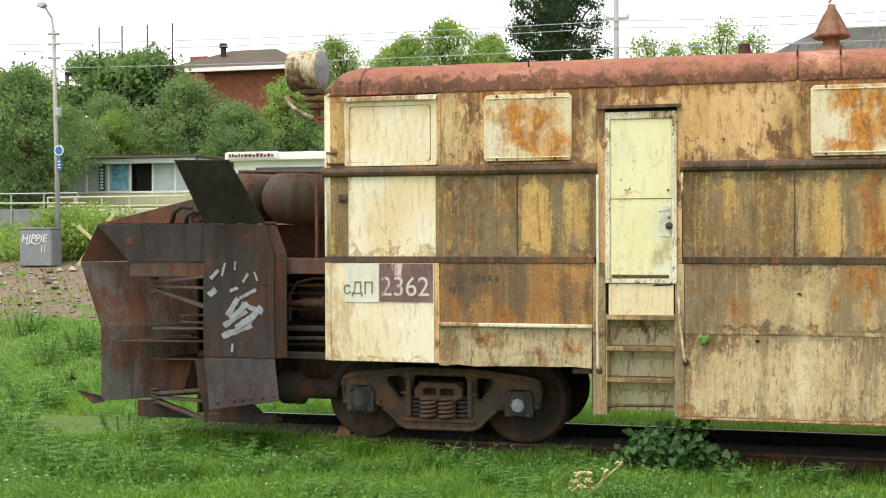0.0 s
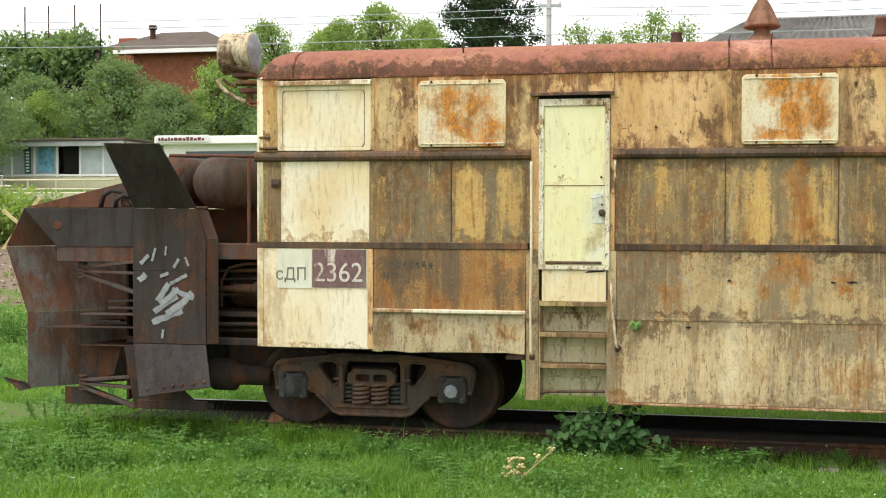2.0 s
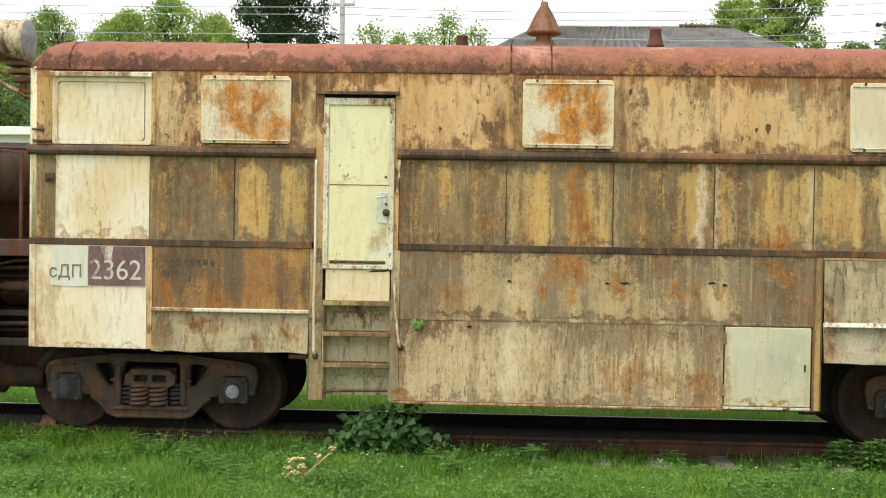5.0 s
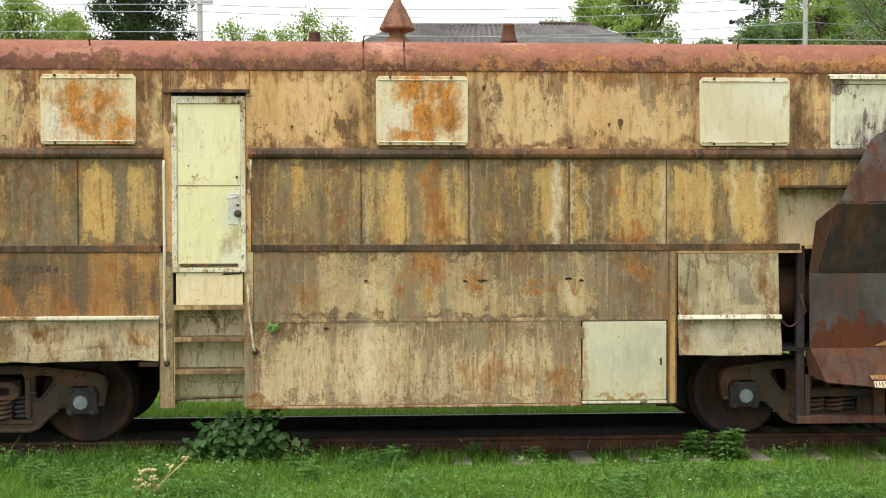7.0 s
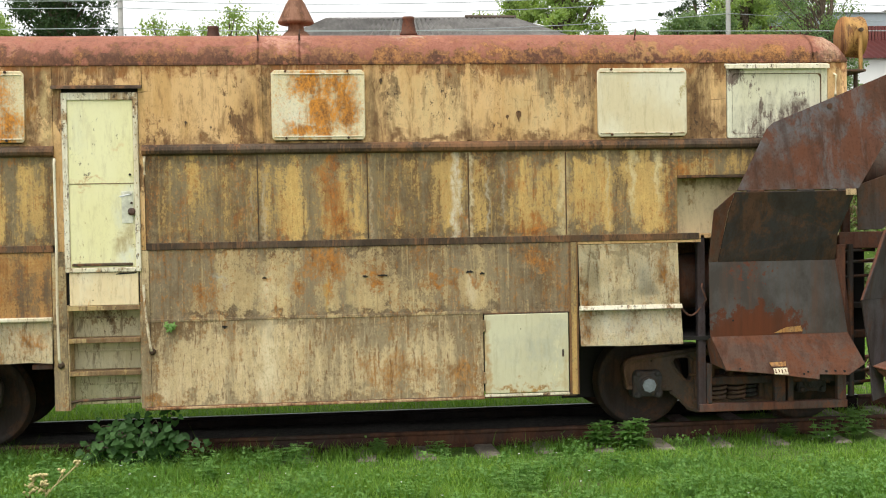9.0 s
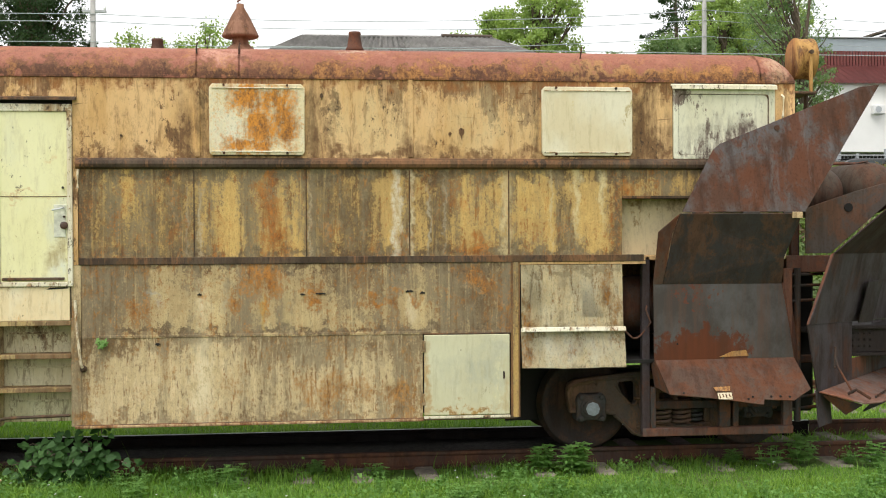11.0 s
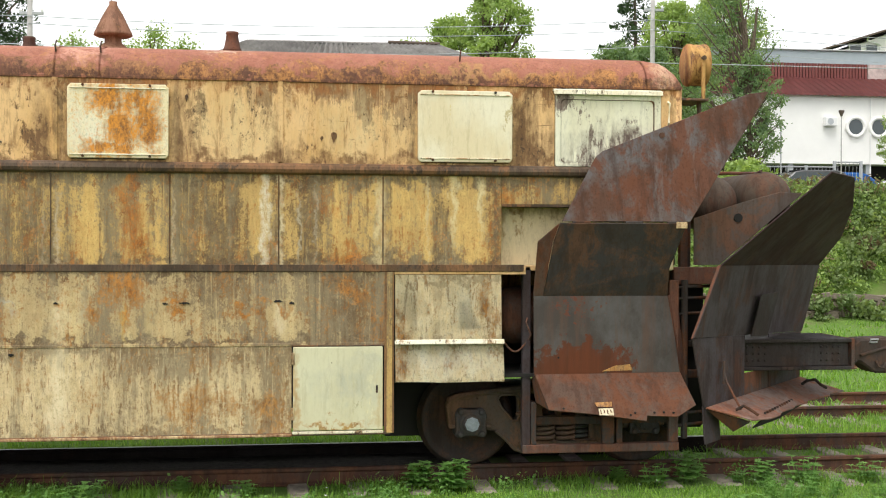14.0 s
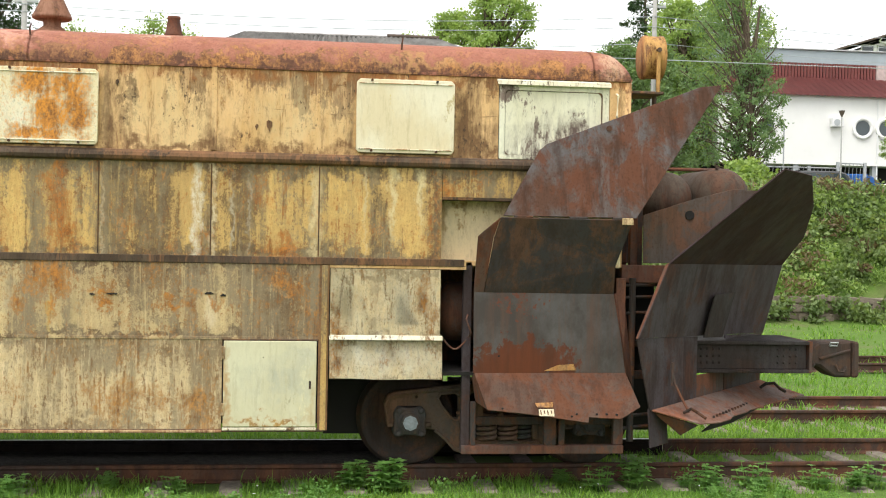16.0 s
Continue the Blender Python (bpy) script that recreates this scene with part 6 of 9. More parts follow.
tag = part("tag_plate", plate([(10.37, -0.176, 0.83), (10.52, -0.172, 0.83), (10.52, -0.212, 0.765), (10.37, -0.216, 0.77)], 0.004), M_WHITE, wing, "small white painted tag")
for k in range(4):
    part("tag_bar", plate([(10.383 + 0.034 * k, -0.187, 0.82), (10.393 + 0.034 * k, -0.187, 0.82), (10.396 + 0.034 * k, -0.211, 0.78 + 0.012 * (k % 2)), (10.386 + 0.034 * k, -0.211, 0.78 + 0.012 * (k % 2))], 0.003), M_DARK, tag)
part("orange_dab", plate([(10.34, -0.136, 0.885), (10.52, -0.130, 0.89), (10.51, -0.160, 0.845), (10.36, -0.165, 0.845)], 0.003), M_ORANGE, wing)
part("orange_dab", plate([(10.46, 0.034, 1.178), (10.79, 0.056, 1.185), (10.76, 0.054, 1.245), (10.60, 0.043, 1.235)], 0.003), M_ORANGE, wing)


def arm(parent, pts, r=0.018):
    return part("hinge_arm", tube(pts, r, 6), M_DARK, parent)


for z in (0.56, 0.68, 1.72, 1.88, 2.0):
    arm(wing, [(11.22, 0.2, z - 0.05), (11.3, 0.22, z + 0.02), (11.42, 0.25, z + 0.03), (11.75, 0.4, z + 0.03)])
part("hinge_post", rod((11.40, 0.24, 0.45), (11.40, 0.24, 2.1), 0.035, None, 10), M_DARK, wing)

# right-hand slanted blade
AX, AY = 0.677, 0.736


def on_blade(s, d, z):
    """Along the blade, out from it, and up."""
    return (s * AX + d * AY, s * AY - d * AX, z)


B = lambda s, d, z: on_blade(s, d, z)
blade = part("plow_blade", plate([B(7.53, 8.477, 1.528), B(10.88, 8.456, 1.405), B(11.06, 8.61, 2.215), B(7.88, 8.62, 2.258)], 0.016, 0.003), M_BLADE_DARK, railcar, "slanted snowplow blade of dark curved plates")
NOTCH0, NOTCH1 = 8.99, 9.75
part("blade_plate", plate([B(7.53, 8.475, 1.522), B(NOTCH0, 8.466, 1.465), B(NOTCH0, 8.46, 0.79), B(7.87, 8.46, 0.79)], 0.016, 0.003), M_BLADE_DARK, blade)
part("blade_plate", plate([B(NOTCH1, 8.466, 1.44), B(10.88, 8.46, 1.40), B(10.84, 8.46, 0.80), B(NOTCH1, 8.46, 0.80)], 0.016, 0.003), M_BLADE_DARK, blade)
part("blade_plate", plate([B(NOTCH0 + 0.004, 8.455, 1.045), B(NOTCH1 - 0.004, 8.455, 1.045), B(NOTCH1 - 0.004, 8.455, 0.80), B(NOTCH0 + 0.004, 8.455, 0.80)], 0.012, 0.003), M_BROWN, blade, "brown closing plate under the beam")
part("blade_foot", plate([B(7.86, 8.45, 0.80), B(8.27, 8.45, 0.80), B(8.27, 8.48, 0.41), B(7.86, 8.48, 0.41)], 0.016, 0.003), M_BLADE_DARK, blade)
part("blade_top", plate([B(7.88, 8.625, 2.264), B(11.08, 8.60, 2.222), B(10.92, 8.92, 2.56), B(10.22, 9.27, 2.91), B(9.29, 9.56, 3.20), B(8.45, 9.58, 3.22)], 0.016, 0.003), M_BLADE_OVERHANG, blade, "dark pointed upper blade plate leaning far forward")
part("edge_strip", plate([B(7.865, 8.60, 2.25), B(7.88, 8.628, 2.264), B(7.535, 8.485, 1.53), B(7.52, 8.46, 1.52)], 0.012), M_BROWN, blade)
part("back_plate", plate([(11.80, 0.30, 2.256), (11.52, 0.30, 2.252), (11.517, 0.30, 2.74), (12.067, 0.30, 2.92), (12.473, 0.30, 3.027), (12.72, 0.30, 3.015)], 0.014, 0.003), M_BLADE_BROWN, blade, "brown rusted gusset plate with a round hole")
part("lifting_hole", rod((12.0, 0.284, 2.75), (12.0, 0.318, 2.75), 0.047, None, 18), M_SHADE, blade)
part("lip", plate([(11.575, 0.07, 0.79), (13.566, 2.237, 0.85), (14.0, 1.95, 0.705), (13.78, 1.87, 0.69), (13.72, 1.74, 0.682), (13.30, 1.42, 0.668), (13.22, 1.26, 0.664), (12.99, 1.06, 0.66), (12.90, 0.90, 0.66), (12.62, 0.58, 0.66), (12.50, 0.34, 0.66), (12.30, 0.12, 0.66), (12.07, 0.02, 0.66)], 0.016, 0.003), M_LIP, blade, "rust-brown hinged lip with a chewed edge")
part("lip_gusset", plate([(11.60, 0.10, 0.76), (12.05, 0.05, 0.635), (11.90, 0.14, 0.52)], 0.014), M_DARK, blade)
# near-black for the shade under the lip
part("lip_gusset", plate([(12.5, 0.62, 0.635), (13.2, 1.34, 0.635), (12.75, 0.98, 0.52), (12.2, 0.35, 0.52)], 0.014), M_SHADE, blade)
for k in range(12):
    a = k / 11
    x, y = 12.27 + 0.72 * a, 0.20 + 0.98 * a
    part("lip_bolt", rod((x, y, 0.69), (x, y, 0.715), 0.014, None, 6), M_DARK, blade)
part("hook", tube([(13.42, 1.86, 0.80), (13.46, 1.80, 0.85), (13.56, 1.80, 0.86), (13.62, 1.78, 0.80), (13.70, 1.80, 0.76)], 0.018, 8), M_DARK, blade)
part("hook", tube([(11.93, 0.14, 0.75), (11.98, 0.06, 0.80), (12.06, 0.1, 0.76), (12.12, 0.02, 0.71)], 0.016, 8), M_DARK, blade)
part("stay_rod", tube([B(8.30, 8.50, 1.14), B(8.28, 8.54, 1.02), (11.98, 0.13, 0.755)], 0.012, 8), M_BROWN, blade, "thin rusty stay rod")
part("eye_bracket", plate([B(8.26, 8.50, 1.0), B(8.30, 8.50, 1.0), B(8.30, 8.50, 1.24), B(8.26, 8.50, 1.24)], 0.02, 0.003), M_BROWN, blade)
part("patch_plate", plate([B(8.96, 8.54, 1.46), B(9.46, 8.54, 1.44), B(9.58, 8.63, 1.93), B(9.03, 8.63, 1.92)], 0.012, 0.002), M_SOOT, blade, "small loose cover plate")

# draw beam and coupler through the blade
beam = bmesh.new()
add_box(beam, 12.2, 13.66, 1.15, 1.21, 1.09, 1.36)
add_box(beam, 12.2, 13.66, 1.89, 1.95, 1.09, 1.36)
add_box(beam, 12.2, 13.67, 1.09, 2.01, 1.361, 1.40)
add_box(beam, 12.2, 13.67, 1.09, 2.01, 1.05, 1.089)
beam = part("draw_beam", bevel(beam, 0.006), M_SOOT, railcar, "dark riveted draw beam")
part("end_plate", box(13.672, 13.71, 1.10, 2.0, 1.05, 1.40, 0.005), M_BROWN, beam)
for i in range(4):
    for j in range(3):
        for x in (12.45, 13.33):
            part("rivet", lathe([(0.016, 0), (0.014, 0.008), (0.006, 0.014)], (x + 0.07 * i, 1.15, 1.16 + 0.075 * j), (0, -1, 0), 6), M_SOOT, beam)
for i in range(5):
    part("rivet", lathe([(0.014, 0), (0.01, 0.012)], (12.84 + 0.07 * i, 1.09, 1.07), (0, -1, 0), 6), M_SOOT, beam)
coupler = part("coupler", prism([(13.80, 1.12), (13.80, 1.25), (13.853, 1.33), (13.919, 1.376), (14.30, 1.386), (14.31, 0.97), (14.097, 0.974), (14.02, 1.03), (13.926, 1.10)], "y", 1.38, 1.72, 0.025), M_COUPLER, railcar, "heavy cast automatic coupler head")
part("knuckle", prism([(14.30, 1.385), (14.37, 1.38), (14.375, 0.982), (14.30, 0.97)], "y", 1.34, 1.76, 0.02), M_COUPLER, coupler)
part("lug", tube([(14.03, 1.37, 1.335), (14.03, 1.35, 1.37), (14.12, 1.35, 1.37), (14.12, 1.37, 1.335), (14.03, 1.37, 1.335)], 0.01, 6), M_GALV, coupler)
part("clasp", tube([(14.10, 1.36, 1.12), (14.12, 1.33, 1.05), (14.18, 1.33, 1.04), (14.22, 1.36, 1.1)], 0.014, 6), M_COUPLER, coupler)
part("rib", prism([(13.90, 1.20), (14.28, 1.30), (14.28, 1.27), (13.92, 1.17)], "y", 1.355, 1.385, 0.008), M_COUPLER, coupler)
part("shank", lathe([(0.10, 13.70), (0.10, 13.75), (0.065, 13.76), (0.065, 13.90)], (0, 1.55, 1.2), (1, 0, 0), 14), M_COUPLER, coupler, "", True)
part("chain", tube([(13.72, 1.20, 1.34), (13.73, 1.18, 1.22), (13.76, 1.20, 1.12), (13.80, 1.26, 1.14)], 0.016, 6), M_DARK, coupler)

# left-hand wing
lwing = part("side_wing", box(-1.45, -0.62, 0.12, 0.20, 0.36, 0.46, 0.006), M_DARK, railcar, "folded dark snowplow wing with a smeared paint mark")
part("wing_plate", plate([(-1.46, 0.05, 1.945), (-0.58, 0.05, 1.945), (-0.575, 0.05, 2.29), (-0.69, 0.05, 2.645), (-1.44, 0.05, 2.65)], 0.014, 0.003), M_LWING, lwing)
part("wing_plate", plate([(-1.46, 0.05, 1.12), (-0.58, 0.05, 1.12), (-0.58, 0.05, 1.944), (-1.46, 0.05, 1.944)], 0.014, 0.003), M_LWING, lwing)
part("wing_plate", plate([(-1.455, 0.04, 1.11), (-0.575, 0.04, 1.11), (-0.44, -0.16, 0.67), (-1.26, -0.22, 0.54)], -0.014, 0.003), M_SOOT, lwing, "dark grey lower plate with bolts")
part("wing_plate", plate([(-1.44, 0.05, 2.66), (-0.69, 0.05, 2.66), (-0.91, -0.44, 3.355), (-1.56, -0.45, 3.365)], 0.014, 0.003), M_SOOT, lwing, "dark grey slanted upper plate")
part("edge_flange", plate([(-0.58, 0.055, 1.12), (-0.50, 0.2, 1.12), (-0.50, 0.2, 2.3), (-0.575, 0.055, 2.29)], 0.012, 0.002), M_BROWN, lwing)
part("edge_flange", plate([(-0.575, 0.055, 2.29), (-0.50, 0.2, 2.3), (-0.62, 0.2, 2.62), (-0.69, 0.055, 2.64)], 0.012, 0.002), M_BROWN, lwing)
for x in (-1.20, -0.95, -0.72):
    part("hinge", rod((x, 0.06, 2.655), (x + 0.16, 0.06, 2.655), 0.016, None, 8), M_DARK, lwing)
for x in (-1.18, -0.98, -0.88, -0.78, -0.64, -0.52):
    t = (x + 1.26) / 0.82
    part("bolt", rod((x, -0.19 + 0.05 * t, 0.63 + 0.11 * t), (x, -0.225 + 0.05 * t, 0.62 + 0.11 * t), 0.014, None, 8), M_BROWN, lwing)
# smeared paint on the wing
SMEAR = [((-1.22, 1.36), (-0.86, 1.50), 0.05), ((-1.2, 1.48), (-0.92, 1.66), 0.045), ((-1.16, 1.60), (-1.02, 1.80), 0.045), ((-0.9, 1.52), (-0.74, 1.70), 0.05), ((-1.0, 1.80), (-0.8, 1.90), 0.03), ((-0.98, 1.74), (-0.72, 1.64), 0.04),
         ((-1.38, 1.83), (-1.30, 1.90), 0.05), ((-0.96, 1.98), (-0.90, 2.08), 0.025), ((-0.78, 2.0), (-0.82, 2.1), 0.015), ((-1.22, 2.05), (-1.18, 2.2), 0.02), ((-1.06, 2.12), (-1.05, 2.22), 0.015), ((-1.05, 1.45), (-0.82, 1.62), 0.05), ((-1.12, 1.56), (-0.9, 1.74), 0.045), ((-1.10, 1.18), (-1.09, 1.28), 0.02), ((-1.36, 2.02), (-1.26, 2.12), 0.03), ((-1.12, 1.88), (-1.02, 1.92), 0.025)]
for i_, ((x0, z0), (x1, z1), w) in enumerate(SMEAR):
    d = Vector((x1 - x0, z1 - z0))
    n = Vector((-d.y, d.x)).normalized() * w * 0.7
    k = 7
    up = [(x0 + d.x * i / k + n.x * (0.75 + 0.5 * rnd.random()), z0 + d.y * i / k + n.y * (0.75 + 0.5 * rnd.random())) for i in range(k + 1)]
    lo = [(x0 + d.x * i / k - n.x * (0.75 + 0.5 * rnd.random()), z0 + d.y * i / k - n.y * (0.75 + 0.5 * rnd.random())) for i in range(k + 1)]
    part("paint_smear", prism(up + lo[::-1], "y", 0.0305 - 0.0006 * i_, 0.0345), M_SMEAR, lwing, "grey-white smeared paint")


def strut(x0, z0, x1, z1, y0, y1, deep, high):
    """A flat bar brace between two heights."""
    bm = bmesh.new()
    lo = [bm.verts.new((x0, y, z0 + dz)) for y in (y0, y0 + deep) for dz in (0, high)]
    hi = [bm.verts.new((x1, y, z1 + dz)) for y in (y1, y1 + deep) for dz in (0, high)]
    for q in ((0, 1, 3, 2),):
        bm.faces.new([lo[i] for i in q])
        bm.faces.new([hi[i] for i in q[::-1]])
    for i, j in ((0, 1), (1, 3), (3, 2), (2, 0)):
        bm.faces.new((lo[i], hi[i], hi[j], lo[j]))
    bmesh.ops.recalc_face_normals(bm, faces=bm.faces[:])
    return part("hinge_strut", bevel(bm, 0.004), M_STRUT, lwing)


for z in (0.0, -1.32):
    strut(-2.24, 1.94 + z, -1.50, 2.02 + z, 0.30, 0.16, 0.10, 0.035)
    strut(-2.24, 1.90 + z, -1.50, 1.89 + z, 0.30, 0.16, 0.10, 0.030)
    strut(-2.24, 1.86 + z, -1.50, 1.66 + z, 0.30, 0.16, 0.10, 0.040)
    for dz in (1.83, 1.87, 1.91, 1.95, 1.99):
        part("hinge_knuckle", lathe([(0.045, 0), (0.055, 0.01), (0.055, 0.025), (0.045, 0.03)], (-2.24, 0.34, dz + z), (0, 0, 1), 12), M_STRUT, lwing)
strut(-1.95, 1.55, -1.50, 1.57, 0.40, 0.3, 0.15, 0.025)
strut(-1.95, 1.48, -1.50, 1.47, 0.40, 0.3, 0.15, 0.03)
strut(-2.26, 1.40, -1.48, 1.42, 0.30, 0.16, 0.25, 0.02)
strut(-2.05, 1.33, -1.75, 1.33, 0.34, 0.3, 0.15, 0.02)
part("foot_plate", plate([(-1.62, 0.14, 1.06), (-1.47, 0.14, 1.06), (-0.62, 0.14, 0.36), (-1.5, 0.14, 0.36)], 0.014), M_DARK, lwing)

lwing.location = (-0.045, 0, -0.02)

# left-hand slanted blade, seen from its back
CX, CY = 0.70, 0.714


def back(x, y, z, s):
    """s metres along the blade from its outer edge."""
    return (x + s * CX, y + s * CY, z)


lblade = part("plow_blade", plate([back(-3.18, 0.25, 2.2, 0), back(-3.18, 0.25, 2.2, 4.0), back(-2.93, 0.28, 1.43, 3.8), back(-2.93, 0.28, 1.43, 0)], 0.016, 0.003), M_LBLADE, railcar, "slanted rusted blade seen from its ribbed back")
part("blade_plate", plate([back(-2.93, 0.28, 1.425, 0), back(-2.93, 0.28, 1.425, 3.8), back(-2.93, 0.28, 0.53, 3.8), back(-2.93, 0.28, 0.53, 0)], 0.016, 0.003), M_LBLADE, lblade)
part("blade_plate", plate([back(-2.96, 0.28, 2.65, 0), back(-2.96, 0.28, 2.65, 4.0), back(-3.18, 0.25, 2.205, 4.0), back(-3.18, 0.25, 2.205, 0)], 0.016, 0.003), M_BROWN, lblade, "red-brown upper blade plate")
part("blade_crest", plate([(-2.96, 0.30, 2.66), (-1.50, 0.9, 2.66), (-1.30, 1.1, 3.16), (-1.62, 0.9, 3.05)], 0.014, 0.003), M_BROWN, lblade, "sloping red-brown crest plate")
part("crest_back", plate([(-2.96, 0.32, 2.66), (-0.6, 2.4, 2.66), (-0.6, 2.4, 3.05), (-1.3, 1.8, 3.05)], 0.014, 0.003), M_BROWN, lblade)
part("side_plate", plate([(-2.94, 0.22, 2.655), (-1.50, 0.22, 2.655), (-1.50, 0.22, 2.21), (-2.52, 0.22, 2.21)], 0.016, 0.003), M_SOOT, lblade, "black painted steel side plate")
part("rust_disc", lathe([(0.055, 0), (0.05, 0.008)], (-2.50, 0.22, 2.45), (0, -1, 0), 14), M_BLADE_RED, lblade)
part("box_beam", box(-2.52, -1.50, 0.235, 0.5, 2.03, 2.205, 0.006), M_BROWN, lblade)
part("shelf", plate([(-2.72, 0.18, 1.25), (-1.50, 0.18, 1.27), (-1.50, 0.9, 1.27), (-2.3, 0.9, 1.25)], 0.018, 0.003), M_DARK, lblade)
part("shelf", plate([(-2.25, 0.25, 1.05), (-1.47, 0.25, 1.05), (-1.47, 0.9, 1.05), (-2.0, 0.9, 1.05)], 0.018, 0.003), M_DARK, lblade)
part("web_plate", plate([(-2.35, 0.50, 1.05), (-1.80, 0.42, 1.05), (-1.90, 0.42, 0.70), (-2.35, 0.50, 0.60)], 0.014, 0.003), M_DARK, lblade)
part("web_plate", plate([(-2.53, 0.42, 0.54), (-2.24, 0.40, 0.54), (-1.70, 0.42, 0.34), (-2.53, 0.42, 0.34)], 0.014, 0.003), M_DARK, lblade)
part("rib", box(-1.78, -1.75, 0.5, 0.9, 0.4, 2.2), M_DARK, lblade)
part("lip", plate([(-3.22, 0.2, 0.66), (-2.95, 0.26, 0.60), (-2.90, 0.30, 0.52), (-3.0, 0.22, 0.50)], 0.02, 0.003), M_DARK, lblade)
part("skid", box(-1.45, -0.65, 0.3, 0.42, 0.34, 0.40, 0.006), M_DARK, lblade)
part("hose", tube([(-2.05, 0.4, 2.66), (-2.0, 0.38, 2.80), (-1.9, 0.38, 2.86), (-1.78, 0.40, 2.84), (-1.7, 0.42, 2.74), (-1.66, 0.42, 2.68)], 0.028, 10), M_SOOT, lblade, "black rubber hose loop", True)
part("hose", tube([(-1.86, 0.4, 2.66), (-1.83, 0.36, 2.75), (-1.75, 0.38, 2.80), (-1.66, 0.42, 2.78)], 0.028, 10), M_SOOT, lblade, "", True)
part("valve", box(-1.80, -1.58, 0.4, 0.52, 2.67, 2.76, 0.015), M_BROWN, lblade)
lblade.location = (-0.035, 0, -0.02)

# ---- trees ----
def leaf_cloud(rng, centres, radii, count, size, droop=0.3, long=1.6):
    """Many single leaves round the given centres: verts and faces."""
    centres = np.array(centres)
    radii = np.array(radii)
    which = rng.integers(0, len(centres), count)
    d = rng.normal(size=(count, 3))
    d /= np.linalg.norm(d, axis=1)[:, None]
    p = centres[which] + d * (radii[which] * (0.15 + 1.25 * rng.random(count) ** 0.8 + 0.5 * rng.random(count) ** 6))[:, None] * np.array([1, 1, 0.7])
    a = rng.normal(size=(count, 3)) + np.array([0, 0, -droop])
    a /= np.linalg.norm(a, axis=1)[:, None]
    b = np.cross(a, rng.normal(size=(count, 3)))
    b /= np.linalg.norm(b, axis=1)[:, None]
    s = size * rng.uniform(0.6, 1.3, count)[:, None]
    n = np.cross(a, b) * s * 0.15
    quad = np.stack([p - a * s * long * 0.5, p + b * s * 0.5 + n, p + a * s * long * 0.5, p - b * s * 0.5 + n], axis=1)
    return quad.reshape(-1, 3), np.arange(count * 4).reshape(-1, 4)


def limb(bm, a, b, r0, r1, rng, bend=0.12):
    a, b = Vector(a), Vector(b)
    n = 5
    pts = []
    for k in range(n + 1):
        t = k / n
        off = Vector(rng.normal(size=3)) * bend * (b - a).length * t * (1 - t)
        pts.append(a.lerp(b, t) + off)
    prev = None
    for k, p in enumerate(pts):
        r = r0 + (r1 - r0) * k / n
        d = (pts[min(k + 1, n)] - pts[max(k - 1, 0)]).normalized().to_track_quat("Z", "Y")
        cur = [bm.verts.new(p + d @ Vector((r * math.cos(i * math.pi / 3), r * math.sin(i * math.pi / 3), 0))) for i in range(6)]
        if prev:
            for i in range(6):
                bm.faces.new((prev[i], prev[(i + 1) % 6], cur[(i + 1) % 6], cur[i]))
        prev = cur
    return pts


def tree(seed, at, height, radius, leaves, count, size, label, clear=0.3, clumps=26, shape=1.0, category="tree", clump=0.34, stout=1.0):
    """A tree with its foot at the origin of the Empty: trunk, limbs and a crown of single leaves."""
    rng = np.random.default_rng(seed)
    t = thing("tree", label, category, at)
    bm = bmesh.new()
    top = Vector((rng.normal() * 0.04 * height, rng.normal() * 0.04 * height, height * 0.8))
    limb(bm, (0, 0, -0.6), top, 0.03 * height * stout, 0.008 * height * stout, rng, 0.05)
    cs, rs = [], []
    for k in range(clumps):
        u = (k + rng.uniform(0, 1)) / clumps
        z = height * (clear + (1 - clear) * u) * 0.97
        wide = radius * (math.sin(math.pi * min(1, max(0.06, (u * 0.86 + 0.12) ** shape))) ** 0.7)
        ang = k * 2.4 + rng.uniform(-0.5, 0.5)
        rr = wide * rng.uniform(0.25, 0.95)
        c = (rr * math.cos(ang), rr * math.sin(ang), z)
        cs.append(c)
        rs.append(radius * clump * rng.uniform(0.65, 1.25))
        if k % 2 == 0:
            limb(bm, (top.x * z / height * 0.7, top.y * z / height * 0.7, z * 0.72), c, 0.009 * height * stout, 0.003 * height * stout, rng)
    part("trunk", bm, M_BARK, t)
    v, f = leaf_cloud(rng, cs, rs, count, size)
    me = raw(v.tolist(), f.tolist())
    mesh_part("crown", me, leaves, t)
    return t


def conifer(seed, at, height, radius, label):
    rng = np.random.default_rng(seed)
    t = thing("conifer", label, "tree", at)
    bm = bmesh.new()
    limb(bm, (0, 0, -0.6), (0, 0, height), 0.02 * height, 0.003 * height, rng, 0.01)
    cs, rs = [], []
    for k in range(46):
        u = k / 45
        z = height * (0.15 + 0.84 * u)
        w = radius * (1.05 - u) * rng.uniform(0.75, 1.1)
        a = k * 2.4
        tip = (w * math.cos(a), w * math.sin(a), z - 0.12 * w)
        limb(bm, (0, 0, z), tip, 0.03, 0.01, rng, 0.03)
        for q in (0.3, 0.55, 0.8, 1.0):
            cs.append((tip[0] * q, tip[1] * q, z + (tip[2] - z) * q - 0.1))
            rs.append(0.11 * radius * (1.3 - q))
    part("trunk", bm, M_BARK, t)
    v, f = leaf_cloud(rng, cs, rs, 12000, 0.11, 0.6, 2.6)
    mesh_part("crown", raw(v.tolist(), f.tolist()), L_DARK, t)
    return t


G_TREE = "trees behind the railway"
